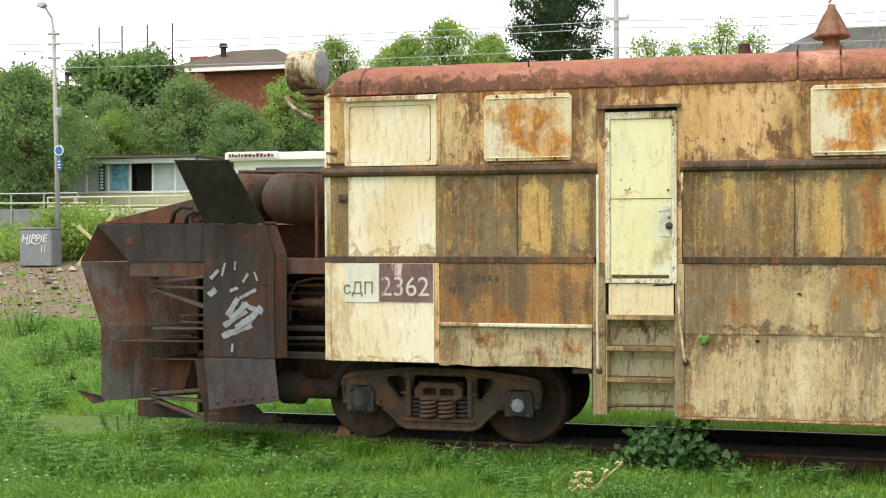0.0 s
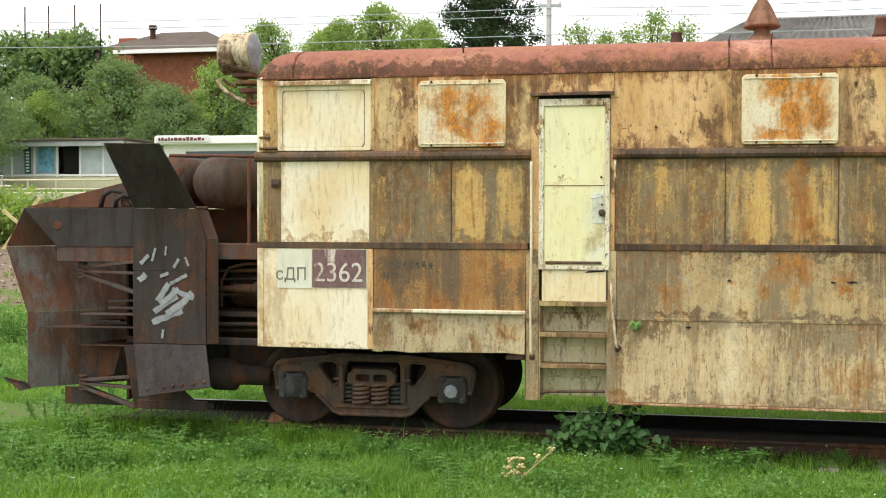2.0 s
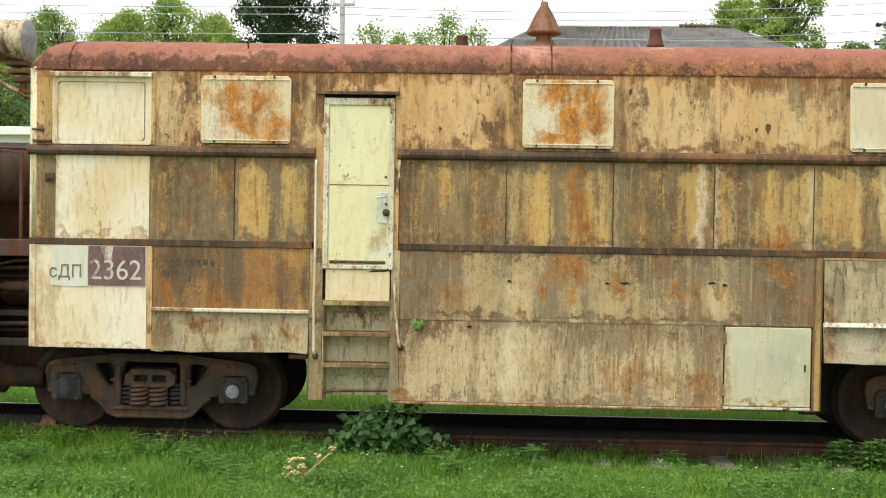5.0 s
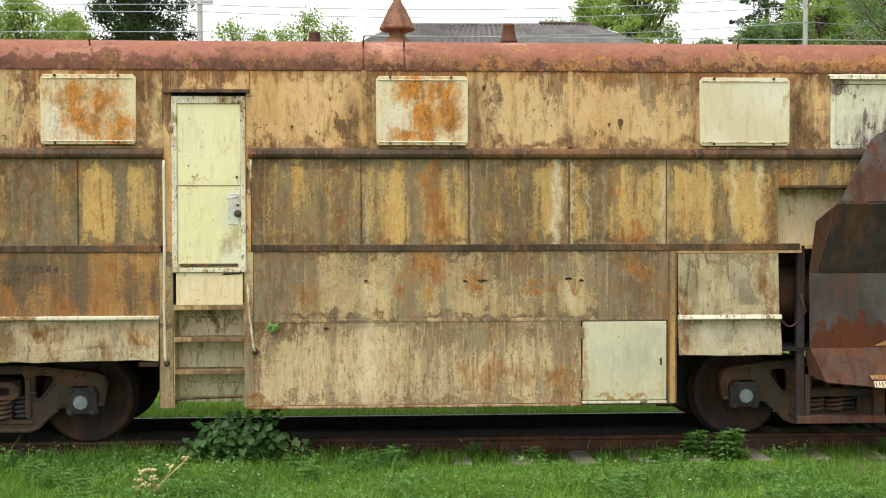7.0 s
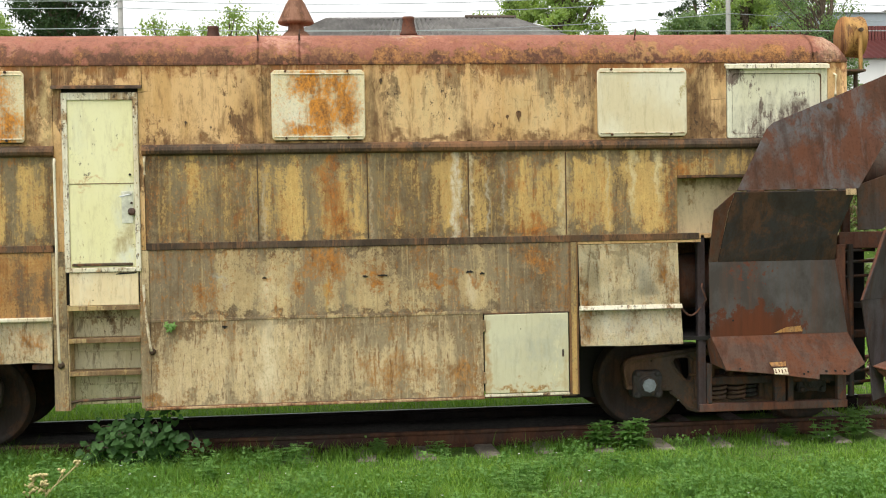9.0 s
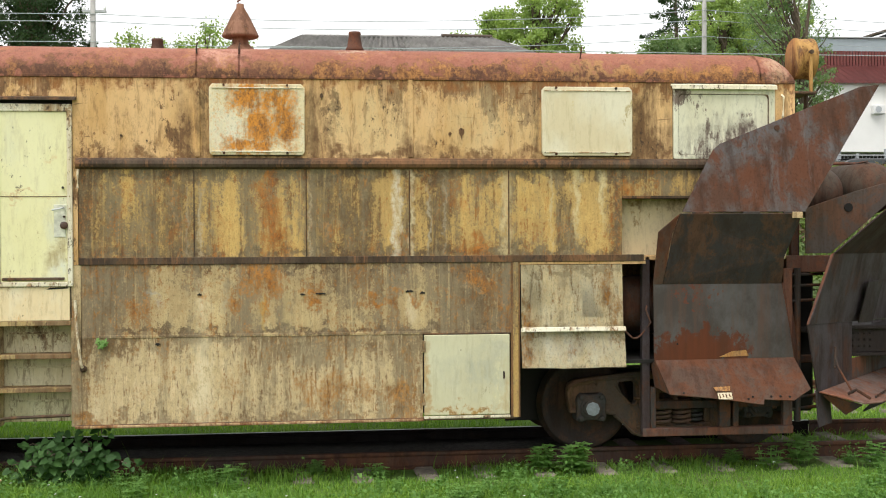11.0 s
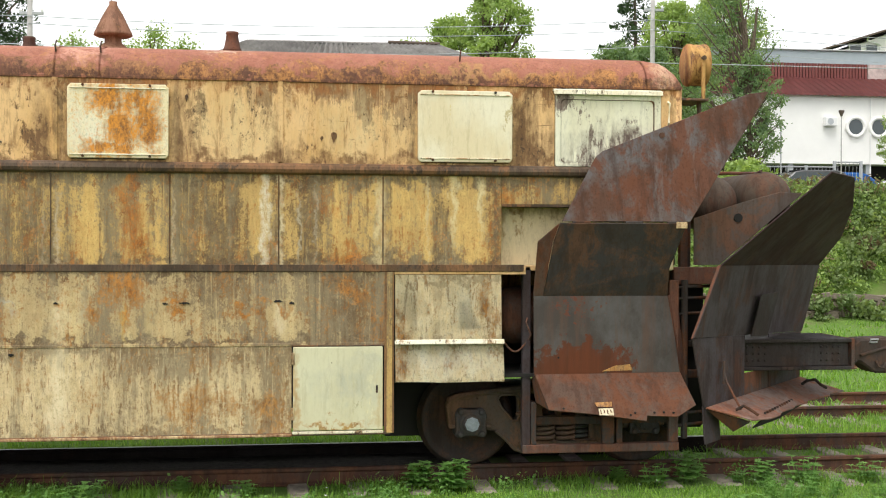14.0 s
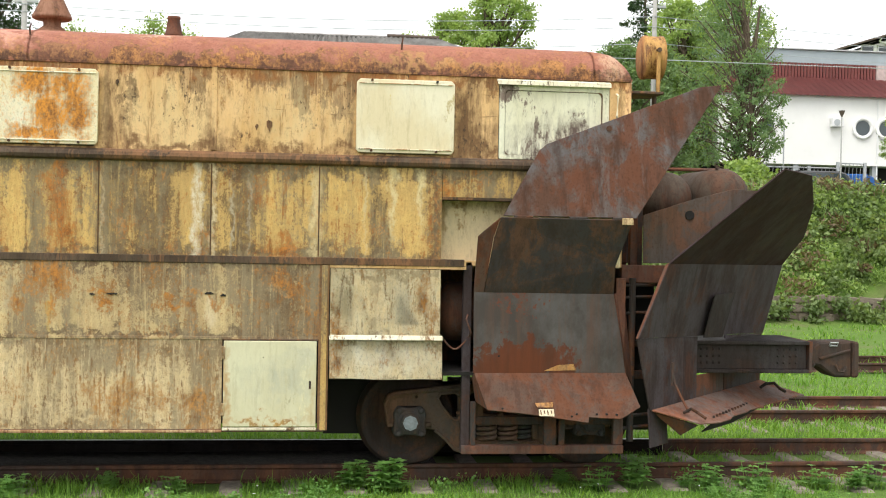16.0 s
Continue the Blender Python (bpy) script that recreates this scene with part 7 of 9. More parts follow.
t1 = tree(1, (-22.3, 28.0, 3.27), 5.4, 2.6, L_TREE, 18000, 0.09, "dense green broadleaf tree by the street", 0.1, 120, clump=0.2)
t2 = tree(2, (-20.7, 38.0, 3.7), 5.6, 2.8, L_TREE, 18000, 0.095, "dense green broadleaf tree behind the kiosks", 0.1, 120, clump=0.2)
t3 = tree(3, (-11.35, 48.0, 6.15), 7.0, 2.6, L_LIGHT, 13000, 0.10, "light green broadleaf tree on the slope", 0.12, 110, clump=0.17)
t4 = tree(4, (17.2, 43.0, 3.9), 10.4, 2.75, L_LIGHT, 22000, 0.10, "fresh green leafy tree behind a roof", 0.2, 150, clump=0.15)
t5 = tree(5, (2.55, 41.0, 4.2), 7.2, 1.5, L_LIGHT, 2200, 0.085, "thin young tree with sparse leaves", 0.45, 40, clump=0.3)
t6 = tree(6, (24.3, 48.0, 4.0), 8.2, 2.6, L_TREE, 17000, 0.10, "green broadleaf tree behind the street", 0.15, 140, clump=0.16)
for src, x, y, z, k, turn in ((t1, -26.21, 30, 3.36, 1.05, 80), (t1, -24.39, 34, 3.54, 0.8, 200), (t3, -23.18, 36, 3.53, 0.62, 140), (t2, -17.28, 36, 3.53, 0.78, 60), (t3, -15.98, 38, 3.71, 0.78, 300), (t2, -13.97, 38.5, 3.71, 0.93, 250), (t1, -19.27, 40, 3.9, 0.72, 30), (t2, -26.26, 41, 4.3, 0.85, 10), (t2, -29.77, 39, 4.11, 0.9, 190), (t1, -11.78, 36, 3.73, 0.8, 120), (t1, -28.6, 33, 3.54, 1.0, 260), (t3, -22.36, 41, 4.3, 0.68, 70), (t2, -17.95, 43, 5.19, 0.62, 320), (t3, -18.12, 50, 7.05, 0.83, 50), (t3, -13.63, 48.5, 6.26, 0.9, 170), (t3, -9.72, 51, 7.24, 0.8, 260), (t3, -15.61, 52, 7.44, 0.72, 20), (t3, -8.34, 47, 6.06, 0.75, 90), (t3, -19.33, 49, 6.25, 0.72, 10),
                             (t5, -0.75, 41, 4.2, 0.94, 90), (t5, 0.5, 41.5, 4.2, 0.90, 190), (t5, 1.5, 42, 4.2, 0.92, 300), (t5, 3.7, 41, 4.2, 0.93, 40), (t5, 13.6, 44, 4.1, 1.04, 140), (t5, 14.3, 45.5, 4.1, 1.0, 10),
                             (t4, 15.6, 45.5, 4.0, 0.86, 100), (t6, 22.4, 50, 4.2, 0.90, 200), (t6, 26.6, 50, 4.2, 1.02, 20), (t4, 28.6, 52, 4.3, 1.06, 150), (t6, 30.6, 54, 4.4, 1.25, 80), (t4, 32.4, 55, 4.5, 1.2, 260), (t6, 20.6, 52, 4.3, 0.78, 320),
                             (t4, 31.9, 33.6, 3.7, 0.42, 60), (t6, 33.0, 33.4, 3.7, 0.5, 110)):
    tagged(copy_thing(src, pose(x, y, z, 0, 0, turn) @ Matrix.Scale(k, 4)), group=G_TREE).scale = (k, k, k)
tree(11, (-5.35, 45.0, 5.3), 10.6, 2.65, L_DARK, 44000, 0.085, "tall dark green dense tree", 0.06, 200, 0.9, clump=0.17)
conifer(12, (36.2, 84.0, 7.0), 17.9, 6.0, "dark blue-green conifer with level boughs")
tree(15, (25.8, 33.9, 3.7), 6.0, 1.5, L_LARCH, 5200, 0.075, "thin dark-trunked tree with layered drooping leaves", 0.35, 80, 0.9, clump=0.15, stout=0.8)
tree(13, (25.0, 34.6, 3.7), 9.6, 2.45, L_LARCH, 12000, 0.068, "slender roadside tree with drooping layered leaves", 0.18, 200, 0.8, clump=0.13, stout=0.5)
tree(14, (24.9, 32.4, 3.7), 1.7, 1.25, L_LIGHT, 3500, 0.12, "pale green shrub at the foot of a tree", 0.05, 24, category="shrub")


# ---- poles and wires ----
def street_lamp():
    t = thing("street_lamp", "grey concrete street lamp post with signs", "street lamp", (-15.47, 19.3, 1.71))
    part("post", rod((0, 0, -0.3), (-0.12, 0, 6.75), 0.078, 0.05, 14), M_CONCRETE, t, "", True)
    part("arm", tube([(-0.12, 0, 6.7), (-0.18, 0, 7.1), (-0.36, -0.1, 7.45)], 0.03, 8), M_GALV, t)
    part("lamp_head", prism([(-0.56, 7.42), (-0.40, 7.36), (-0.28, 7.44), (-0.34, 7.54), (-0.48, 7.53)], "y", -0.22, -0.02, 0.02), M_GALV, t)
    part("sign", box(0.03, 0.17, -0.12, -0.10, 2.62, 3.02, 0.01), M_BLUE, t, "small blue sign")
    part("sign_rim", lathe([(0.125, 0), (0.15, 0.0), (0.15, 0.018), (0.125, 0.018)], (0.10, -0.11, 3.22), (0, -1, 0), 20), M_PVC, t)
    for k in range(3):
        part("sign_bar", box(0.055, 0.145, -0.128, -0.1205, 2.70 + 0.09 * k, 2.735 + 0.09 * k), M_PVC, t)
    part("sign_disc", lathe([(0.12, 0), (0.12, 0.02)], (0.10, -0.11, 3.22), (0, -1, 0), 20), M_BLUE, t)
    part("junction_box", box(-0.02, 0.14, -0.16, 0.0, 4.2, 4.46, 0.03), M_GREYWALL, t)
    for z in (5.9, 6.3, 6.6):
        part("insulator", box(-0.3, 0.05, -0.05, 0.05, z, z + 0.06, 0.01), M_GALV, t)
    return t


street_lamp()


def pole(x, y, z0, z1, label):
    t = thing("pole", label, "pole", (x, y, z0))
    part("mast", rod((0, 0, -0.3), (0, 0, z1 - z0), 0.12, 0.085, 12), M_CONCRETE, t, "", True)
    part("crossarm", box(-0.35, 0.45, -0.05, 0.05, z1 - z0 - 1.75, z1 - z0 - 1.65, 0.01), M_GALV, t)
    for a in (-0.3, 0.4):
        part("insulator", lathe([(0.04, 0), (0.06, 0.05), (0.03, 0.14)], (a, 0, z1 - z0 - 1.65), (0, 0, 1), 8), M_PVC, t)
    return t


pole(-0.77, 31.7, 3.6, 11.8, "grey concrete power pole")
pole(22.45, 36.2, 4.2, 13.4, "grey concrete power pole")


def wire(a, b, sag, r=0.013):
    a, b = Vector(a), Vector(b)
    pts = []
    for k in range(25):
        u = k / 24
        p = a.lerp(b, u)
        p.z -= 4 * sag * u * (1 - u)
        pts.append(p)
    ob = part("overhead_wire", tube(pts, r, 5), M_WIRE)
    return tagged(ob, "thin grey overhead wire against the sky", "wire", "overhead wires")


for z0, z1, z2 in ((10.2, 9.75, 10.9), (9.55, 9.05, 10.25), (10.5, 10.0, 11.3)):
    wire((-40, 30, z0), (-0.77, 31.6, z1), 0.3, 0.014)
    wire((-0.77, 31.6, z1), (22.45, 36.1, z2), 0.35, 0.014)
    wire((22.45, 36.1, z2), (60, 44, z2 + 0.8), 0.4, 0.014)
wire((5, 24, 7.86), (60, 24, 7.98), 0.10, 0.014)


# ---- street on the left: kiosks, railing, box ----
def kiosk(x0, x1, y, z0, z1, label):
    t = thing("kiosk", label, "kiosk", (0.15, 0, -0.22))
    part("plinth", box(x0, x1, y - 0.1, y + 3, z0 - 1.3, z0 + 0.12), M_YELLOWWALL, t)
    part("back_wall", box(x0, x1, y + 2.8, y + 3, z0 + 0.12, z1), M_WHITEWALL, t)
    part("floor", box(x0, x1, y + 0.1, y + 2.8, z0 + 0.12, z0 + 0.16), M_CONCRETE, t)
    roof_ = part("roof", box(x0 - 0.15, x1 + 0.15, y - 0.45, y + 3.1, z1, z1 + 0.10, 0.02), M_BROWNROOF, t)
    part("fascia", box(x0 - 0.1, x1 + 0.1, y - 0.40, y - 0.36, z1 - 0.20, z1 - 0.002, 0.01), M_GALV, roof_)
    part("side_wall", box(x0, x0 + 0.12, y, y + 2.8, z0 + 0.12, z1), M_WHITEWALL, t)
    part("side_wall", box(x1 - 0.12, x1, y, y + 2.8, z0 + 0.12, z1), M_WHITEWALL, t)
    n = max(1, round((x1 - x0) / 1.0))
    for k in range(n):
        a = x0 + (x1 - x0) * k / n
        b = x0 + (x1 - x0) * (k + 1) / n
        part("mullion", box(a - 0.04, a + 0.04, y - 0.03, y + 0.05, z0 + 0.12, z1, 0.01), M_PVC, t)
        part("rail", box(a + 0.04, b - 0.04, y - 0.02, y + 0.04, z0 + 0.14, z0 + 0.22, 0.01), M_PVC, t)
        if k == n - 3:
            # near-black sheet for the shaded room behind the opening
            part("doorway", box(a + 0.1, b - 0.1, y + 0.3, y + 0.32, z0 + 0.2, z1 - 0.15), M_SHADE, t, "dark open doorway")
            continue
        g = part("shop_window", box(a + 0.04, b - 0.04, y, y + 0.015, z0 + 0.22, z1 - 0.05), M_SHOPGLASS, t)
        if k == n - 4:
            part("poster", box(a + 0.15, b - 0.12, y - 0.012, y - 0.004, z0 + 0.30, z1 - 0.2), M_POSTER, g, "blue printed poster")
        elif k == n - 5:
            s = part("window_strip", box(b - 0.42, b - 0.14, y - 0.012, y - 0.004, z0 + 0.25, z1 - 0.12), M_TEAL, g, "dark teal strip with unreadable writing")
            for q in range(7):
                part("writing_bar", box(b - 0.36, b - 0.22, y - 0.016, y - 0.013, z0 + 0.32 + 0.12 * q, z0 + 0.39 + 0.12 * q), M_PVC, s)
        elif k % 2 == 0:
            part("blind", box(a + 0.1, b - 0.1, y + 0.1, y + 0.11, z0 + 0.4, z1 - 0.1), M_GREYWALL, g)
    return t


M_POSTER = plain("blue_poster", (0.16, 0.36, 0.48), 0.5, 0, 0.6, 3.0)
M_TEAL = plain("teal_strip", (0.03, 0.10, 0.10), 0.5, 0, 0.2, 2.0)
kiosk(-24.6, -16.9, 31.0, 4.15, 5.62, "white framed street kiosk with glass front")


def white_stall():
    t = thing("market_stall", "white roofed market stall with a faded red sign", "stall", (0.15, 0, -0.22))
    part("roof", box(-15.6, -8.0, 30.6, 34.0, 5.45, 5.75, 0.03), M_WHITEWALL, t, "white flat roof")
    part("wall", box(-15.4, -8.2, 31.0, 33.8, 2.9, 5.449), M_WHITEWALL, t)
    part("sign", box(-15.5, -13.4, 30.55, 30.59, 5.52, 5.78, 0.01), M_PVC, t)
    rr = random.Random(3)
    x = -15.4
    while x < -13.6:
        w = rr.uniform(0.06, 0.14)
        part("sign_bar", box(x, x + w, 30.53, 30.548, 5.58, 5.58 + rr.uniform(0.08, 0.14)), M_REDROOF, t)
        x += w + 0.04
    part("window_band", box(-14.5, -9.0, 30.97, 30.99, 4.6, 5.2), M_GLASS, t)
    return t


white_stall()


def railing(x0, x1, y, z, label, posts, material, high=1.0, at=(0, 0, 0)):
    t = thing("railing", label, "railing", at)
    for h in (0.98, 0.55):
        part("bar", rod((x0, y, z + high * h), (x1, y, z + high * h), 0.035, None, 8), material, t)
    for k in range(posts + 1):
        x = x0 + (x1 - x0) * k / posts
        part("post", rod((x, y, z - 0.3), (x, y, z + high), 0.035, None, 8), material, t)
    return t


railing(-20.6, -15.2, 26.6, 3.25, "yellowish white pipe railing along the street", 5, M_YELLOWWALL, 0.75, (0.12, 0, -0.19))
tagged(structure("kerb_wall", box(-26, -10, 25.6, 26.3, 2.2, 3.36, 0.03), M_YELLOWWALL), "pale yellow retaining kerb of the street", "wall")


M_GREYBOX = plain("grey_box_paint", (0.24, 0.25, 0.26), 0.7, 0.1, 0.2, 2)


def sheet_fence():
    t = thing("fence", "grey sheet-metal fence with a pipe rail", "fence", (0.1, 0, -0.17))
    part("sheet", box(-24, -17.7, 23.9, 23.94, 2.4, 3.5, 0.01), M_GREYBOX, t)
    part("bar", rod((-24, 23.85, 3.72), (-17.2, 23.85, 3.68), 0.035, None, 8), M_YELLOWWALL, t)
    for k in range(6):
        part("post", rod((-24 + 1.25 * k, 23.88, 2.2), (-24 + 1.25 * k, 23.88, 4.05), 0.03, None, 8), M_GALV, t)
    part("bar", rod((-24, 23.85, 4.02), (-17.7, 23.85, 4.02), 0.025, None, 8), M_GALV, t)
    return t


sheet_fence()


def utility_box():
    t = thing("utility_box", "grey metal utility box with sprayed white letters", "box", (-15.70, 18.5, 1.56))
    part("body", box(-0.52, 0.52, -0.05, 0.5, 0.02, 1.08, 0.03), M_GREYBOX, t)
    part("lid", box(-0.54, 0.54, -0.07, 0.52, 1.08, 1.12, 0.015), M_GREYBOX, t)
    cu = bpy.data.curves.new("graffiti", "FONT")
    cu.body, cu.size, cu.extrude, cu.shear = "HIPPIE", 0.34, 0.001, 0.2
    tmp = bpy.data.objects.new("graffiti", cu)
    me = bpy.data.meshes.new_from_object(tmp)
    bpy.data.objects.remove(tmp)
    wide = max(v.co.x for v in me.vertices)
    me.transform(Matrix.Translation((-0.46, -0.056, 0.72)) @ Matrix.Rotation(radians(90), 4, "X") @ Matrix.Diagonal((0.86 / wide, 0.9, 1, 1)))
    mesh_part("graffiti", me, M_PVC, t, "white sprayed letters")
    part("graffiti_stroke", tube([(-0.3, -0.055, 0.66), (-0.1, -0.055, 0.70), (0.0, -0.055, 0.64), (0.15, -0.055, 0.68)], 0.015, 5), M_PVC, t)
    for x in (0.2, 0.3):
        part("graffiti_stroke", rod((x, -0.055, 0.42), (x + 0.02, -0.055, 0.62), 0.015, None, 5), M_PVC, t)
    return t


utility_box()
post = thing("leaning_post", "pale leaning wooden post with a cross piece", "post", (-14.53, 18.9, 1.66))
part("shaft", box(-0.06, 0.06, -0.05, 0.05, -0.2, 1.75, 0.01), M_STRAW, post)
part("cross_piece", box(-0.7, 0.05, -0.06, -0.02, 0.75, 0.85, 0.01), M_STRAW, post)
post.rotation_euler = (0, radians(38), 0)


# ---- houses on the hill ----
def brick_house():
    t = thing("brick_house", "red brick house with a brown hipped roof on the hill", "house", (0.29, 0, -0.39))
    w = part("wall", box(-29.2, -21.6, 52.0, 60.0, 6.5, 12.05), M_BRICK, t, "red brick wall")
    bm = bmesh.new()
    e = [(-29.8, 51.4, 12.05), (-21.0, 51.4, 12.05), (-21.0, 60.6, 12.05), (-29.8, 60.6, 12.05)]
    v = [bm.verts.new(p) for p in e] + [bm.verts.new((-27.0, 56, 13.75)), bm.verts.new((-24.2, 56, 13.75))]
    for f in ((0, 1, 5, 4), (1, 2, 5), (2, 3, 4, 5), (3, 0, 4), (3, 2, 1, 0)):
        bm.faces.new([v[i] for i in f])
    r = part("roof", bm, M_BROWNROOF, t, "brown hipped roof")
    part("fascia", box(-29.85, -20.95, 51.32, 51.39, 11.92, 12.14, 0.01), M_WHITEWALL, r)
    part("chimney", box(-29.3, -28.2, 55, 55.6, 12.3, 13.35, 0.03), M_BRICK, r)
    part("flue", rod((-26.9, 54.5, 12.8), (-26.9, 54.5, 13.75), 0.16, None, 12), M_DARK, r)
    part("flue_cap", rod((-26.9, 54.5, 13.72), (-26.9, 54.5, 13.95), 0.26, 0.22, 12), M_DARK, r)
    return t


brick_house()


def pergola():
    t = thing("pergola", "vine-covered timber terrace with thin masts", "pergola", (0.27, 0, -0.34))
    for z in (9.4, 10.3, 11.1):
        part("beam", box(-31.6, -25.5, 45.2, 45.4, z, z + 0.16, 0.02), M_SHADE, t)
    part("floor", box(-31.6, -25.3, 45.2, 49, 9.2, 9.38), M_BROWNROOF, t)
    part("back_wall", box(-31.0, -25.4, 48.6, 49.0, 7.5, 11.4), M_BRICK, t)
    for x in (-31.5, -30.0, -28.5, -27.0, -25.6):
        part("post", box(x - 0.08, x + 0.08, 45.2, 45.36, 6.5, 11.3, 0.02), M_BROWNROOF, t)
    for x in (-29.73, -28.4, -26.95, -25.53):
        part("mast", rod((x, 45.5, 11.0), (x, 45.5, 13.6), 0.035, None, 6), M_DARK, t)
    rng = np.random.default_rng(5)
    cs = [(rng.uniform(-31.8, -25.6), rng.uniform(44.9, 46.5), rng.uniform(9.6, 12.0)) for k in range(46)]
    v, f = leaf_cloud(rng, cs, [0.75] * len(cs), 9000, 0.18)
    mesh_part("vine", raw(v.tolist(), f.tolist()), L_TREE, t, "dense green vine")
    return t


pergola()
old = thing("old_chimney", "weathered brick chimney over the trees", "chimney", (-34.33, 45, -0.34))
part("stack", box(-0.6, 0.6, -0.6, 0.6, 8.0, 11.0, 0.05), M_STONE, old)
part("cap", box(-0.68, 0.68, -0.68, 0.68, 11.0, 11.25, 0.04), M_BRICK, old)


def slate_house():
    """Low house behind the car: only its corrugated roof shows."""
    t = thing("slate_house", "house with a grey corrugated asbestos roof", "house", (0, 0, 0))
    part("wall", box(4.9, 15.6, 33.6, 40.4, 4.0, 8.75), M_WHITEWALL, t)
    bm = bmesh.new()
    n = 168
    rows = []
    for x0, x1, y, z in ((4.3, 16.3, 33.0, 8.62), (5.35, 15.1, 34.95, 9.42), (6.4, 13.97, 36.9, 10.17)):
        rows.append([bm.verts.new((x0 + (x1 - x0) * i / n, y, z + 0.07 * math.sin(i * math.pi / 2) + 0.02 * noise.noise((i * 0.11, y, 3)))) for i in range(n + 1)])
    for a, b in zip(rows, rows[1:]):
        for i in range(n):
            bm.faces.new((a[i], a[i + 1], b[i + 1], b[i]))
    bmesh.ops.solidify(bm, geom=bm.faces[:], thickness=-0.02)
    r = part("roof", bm, M_SLATE, t, "grey corrugated roof sheets")
    part("roof_end", plate([(16.3, 33.0, 8.62), (13.97, 36.9, 10.17), (16.3, 40.8, 8.62)], 0.04), M_SLATE, r)
    part("roof_back", plate([(6.4, 36.9, 10.17), (13.97, 36.9, 10.17), (16.3, 40.8, 8.62), (4.3, 40.8, 8.62)], 0.04), M_SLATE, r)
    part("ridge", rod((6.5, 36.9, 10.17), (11.9, 36.9, 10.19), 0.06, None, 8), M_SLATE, r)
    part("ridge", rod((11.9, 36.9, 10.25), (13.95, 36.9, 10.23), 0.075, None, 8), M_BROWNROOF, r, "brown mended ridge sheets")
    part("flashing", plate([(14.55, 35.9, 9.84), (14.85, 35.4, 9.66), (14.75, 35.3, 9.66), (14.45, 35.8, 9.84)], 0.02), M_WHITEWALL, r)
    return t


slate_house()


# ---- street on the right ----
def porthole_building():
    t = thing("white_building", "white rendered building with round windows and red sheet roof", "building", (0, 0, 0))
    x0, x1, y = 30.2, 62.0, 50.3
    w = part("wall", box(x0, x1, y, y + 12, 6.55, 10.15), M_WHITEWALL, t, "white rendered wall")
    # near-black box stands in for the shade of the open floor
    part("open_ground_floor", box(x0, x1, y + 1.5, y + 12, 4.3, 6.549), M_SHADE, t)
    bm = bmesh.new()
    n = 160
    rows = []
    for y_, z_ in ((y - 0.35, 10.10), (y + 2.7, 11.42)):
        rows.append([bm.verts.new((x0 - 0.3 + (30.5) * i / n, y_, z_ + (0.035 if i % 2 else 0))) for i in range(n + 1)])
    for i in range(n):
        bm.faces.new((rows[0][i], rows[0][i + 1], rows[1][i + 1], rows[1][i]))
    bmesh.ops.solidify(bm, geom=bm.faces[:], thickness=-0.03)
    r = part("roof", bm, M_REDROOF, t, "dark red ribbed sheet roof")
    bm = bmesh.new()
    for i in range(55):
        add_box(bm, x0 + 0.18 * i, x0 + 0.18 * i + 0.13, y + 2.7, y + 2.8, 11.3, 12.23)
    tagged(part("ribbed_front", bm, M_REDROOF, r, "dark red ribbed sheets"), kind="stuff")
    part("ribbed_front", box(x0 + 9.9, x0 + 11.9, y + 2.7, y + 2.8, 11.3, 12.23), M_FADEDRED, r, "peeling pale red sheets")
    part("parapet", box(x0 - 0.2, x1, y + 2.9, y + 12, 10.5, 12.95, 0.02), M_GREYBLUE, t, "grey-blue parapet band")
    part("coping", box(x0 - 0.3, x1 + 0.1, y + 2.8, y + 12, 12.951, 13.03, 0.02), M_GALV, t)
    for x in (38.05, 39.35):
        win = part("round_window", lathe([(0.40, 0), (0.58, 0), (0.60, 0.05), (0.58, 0.12), (0.42, 0.12), (0.40, 0.02)], (x, y, 8.52), (0, -1, 0), 28), M_WHITEWALL, w, "round window with a white ring", True)
        part("pane", rod((x, y - 0.025, 8.52), (x, y - 0.05, 8.52), 0.395, None, 24), M_GLASS, win)
    win = part("round_window", lathe([(0.40, 0), (0.58, 0), (0.60, 0.05), (0.58, 0.12), (0.42, 0.12), (0.40, 0.02)], (32.8, y, 8.48), (0, -1, 0), 28), M_WHITEWALL, w, "", True)
    part("pane", rod((32.8, y - 0.025, 8.48), (32.8, y - 0.05, 8.48), 0.395, None, 24), M_GLASS, win)
    ac = part("air_conditioner", box(36.23, 36.87, y - 0.35, y, 8.52, 8.99, 0.03), M_PVC, w, "small white outdoor unit")
    part("fan_grille", lathe([(0.17, 0), (0.17, 0.015)], (36.5, y - 0.35, 8.755), (0, -1, 0), 18), M_GREYWALL, ac)
    part("rain_pipe", rod((38.85, y - 0.08, 5.5), (38.85, y - 0.08, 10.0), 0.03, None, 8), M_PVC, w)
    for x in (31.5, 34.5, 38.85, 42.0):
        part("column", box(x - 0.15, x + 0.15, y + 0.1, y + 0.4, 4.3, 6.549), M_GREYWALL, t)
    return t


M_FADEDRED = plain("peeling_red_sheet", (0.46, 0.36, 0.34), 0.7, 0, 0.4, 2.5)
M_GREYBLUE = plain("grey_blue_render", (0.36, 0.41, 0.44), 0.85, 0, 0.1, 0.8)
porthole_building()


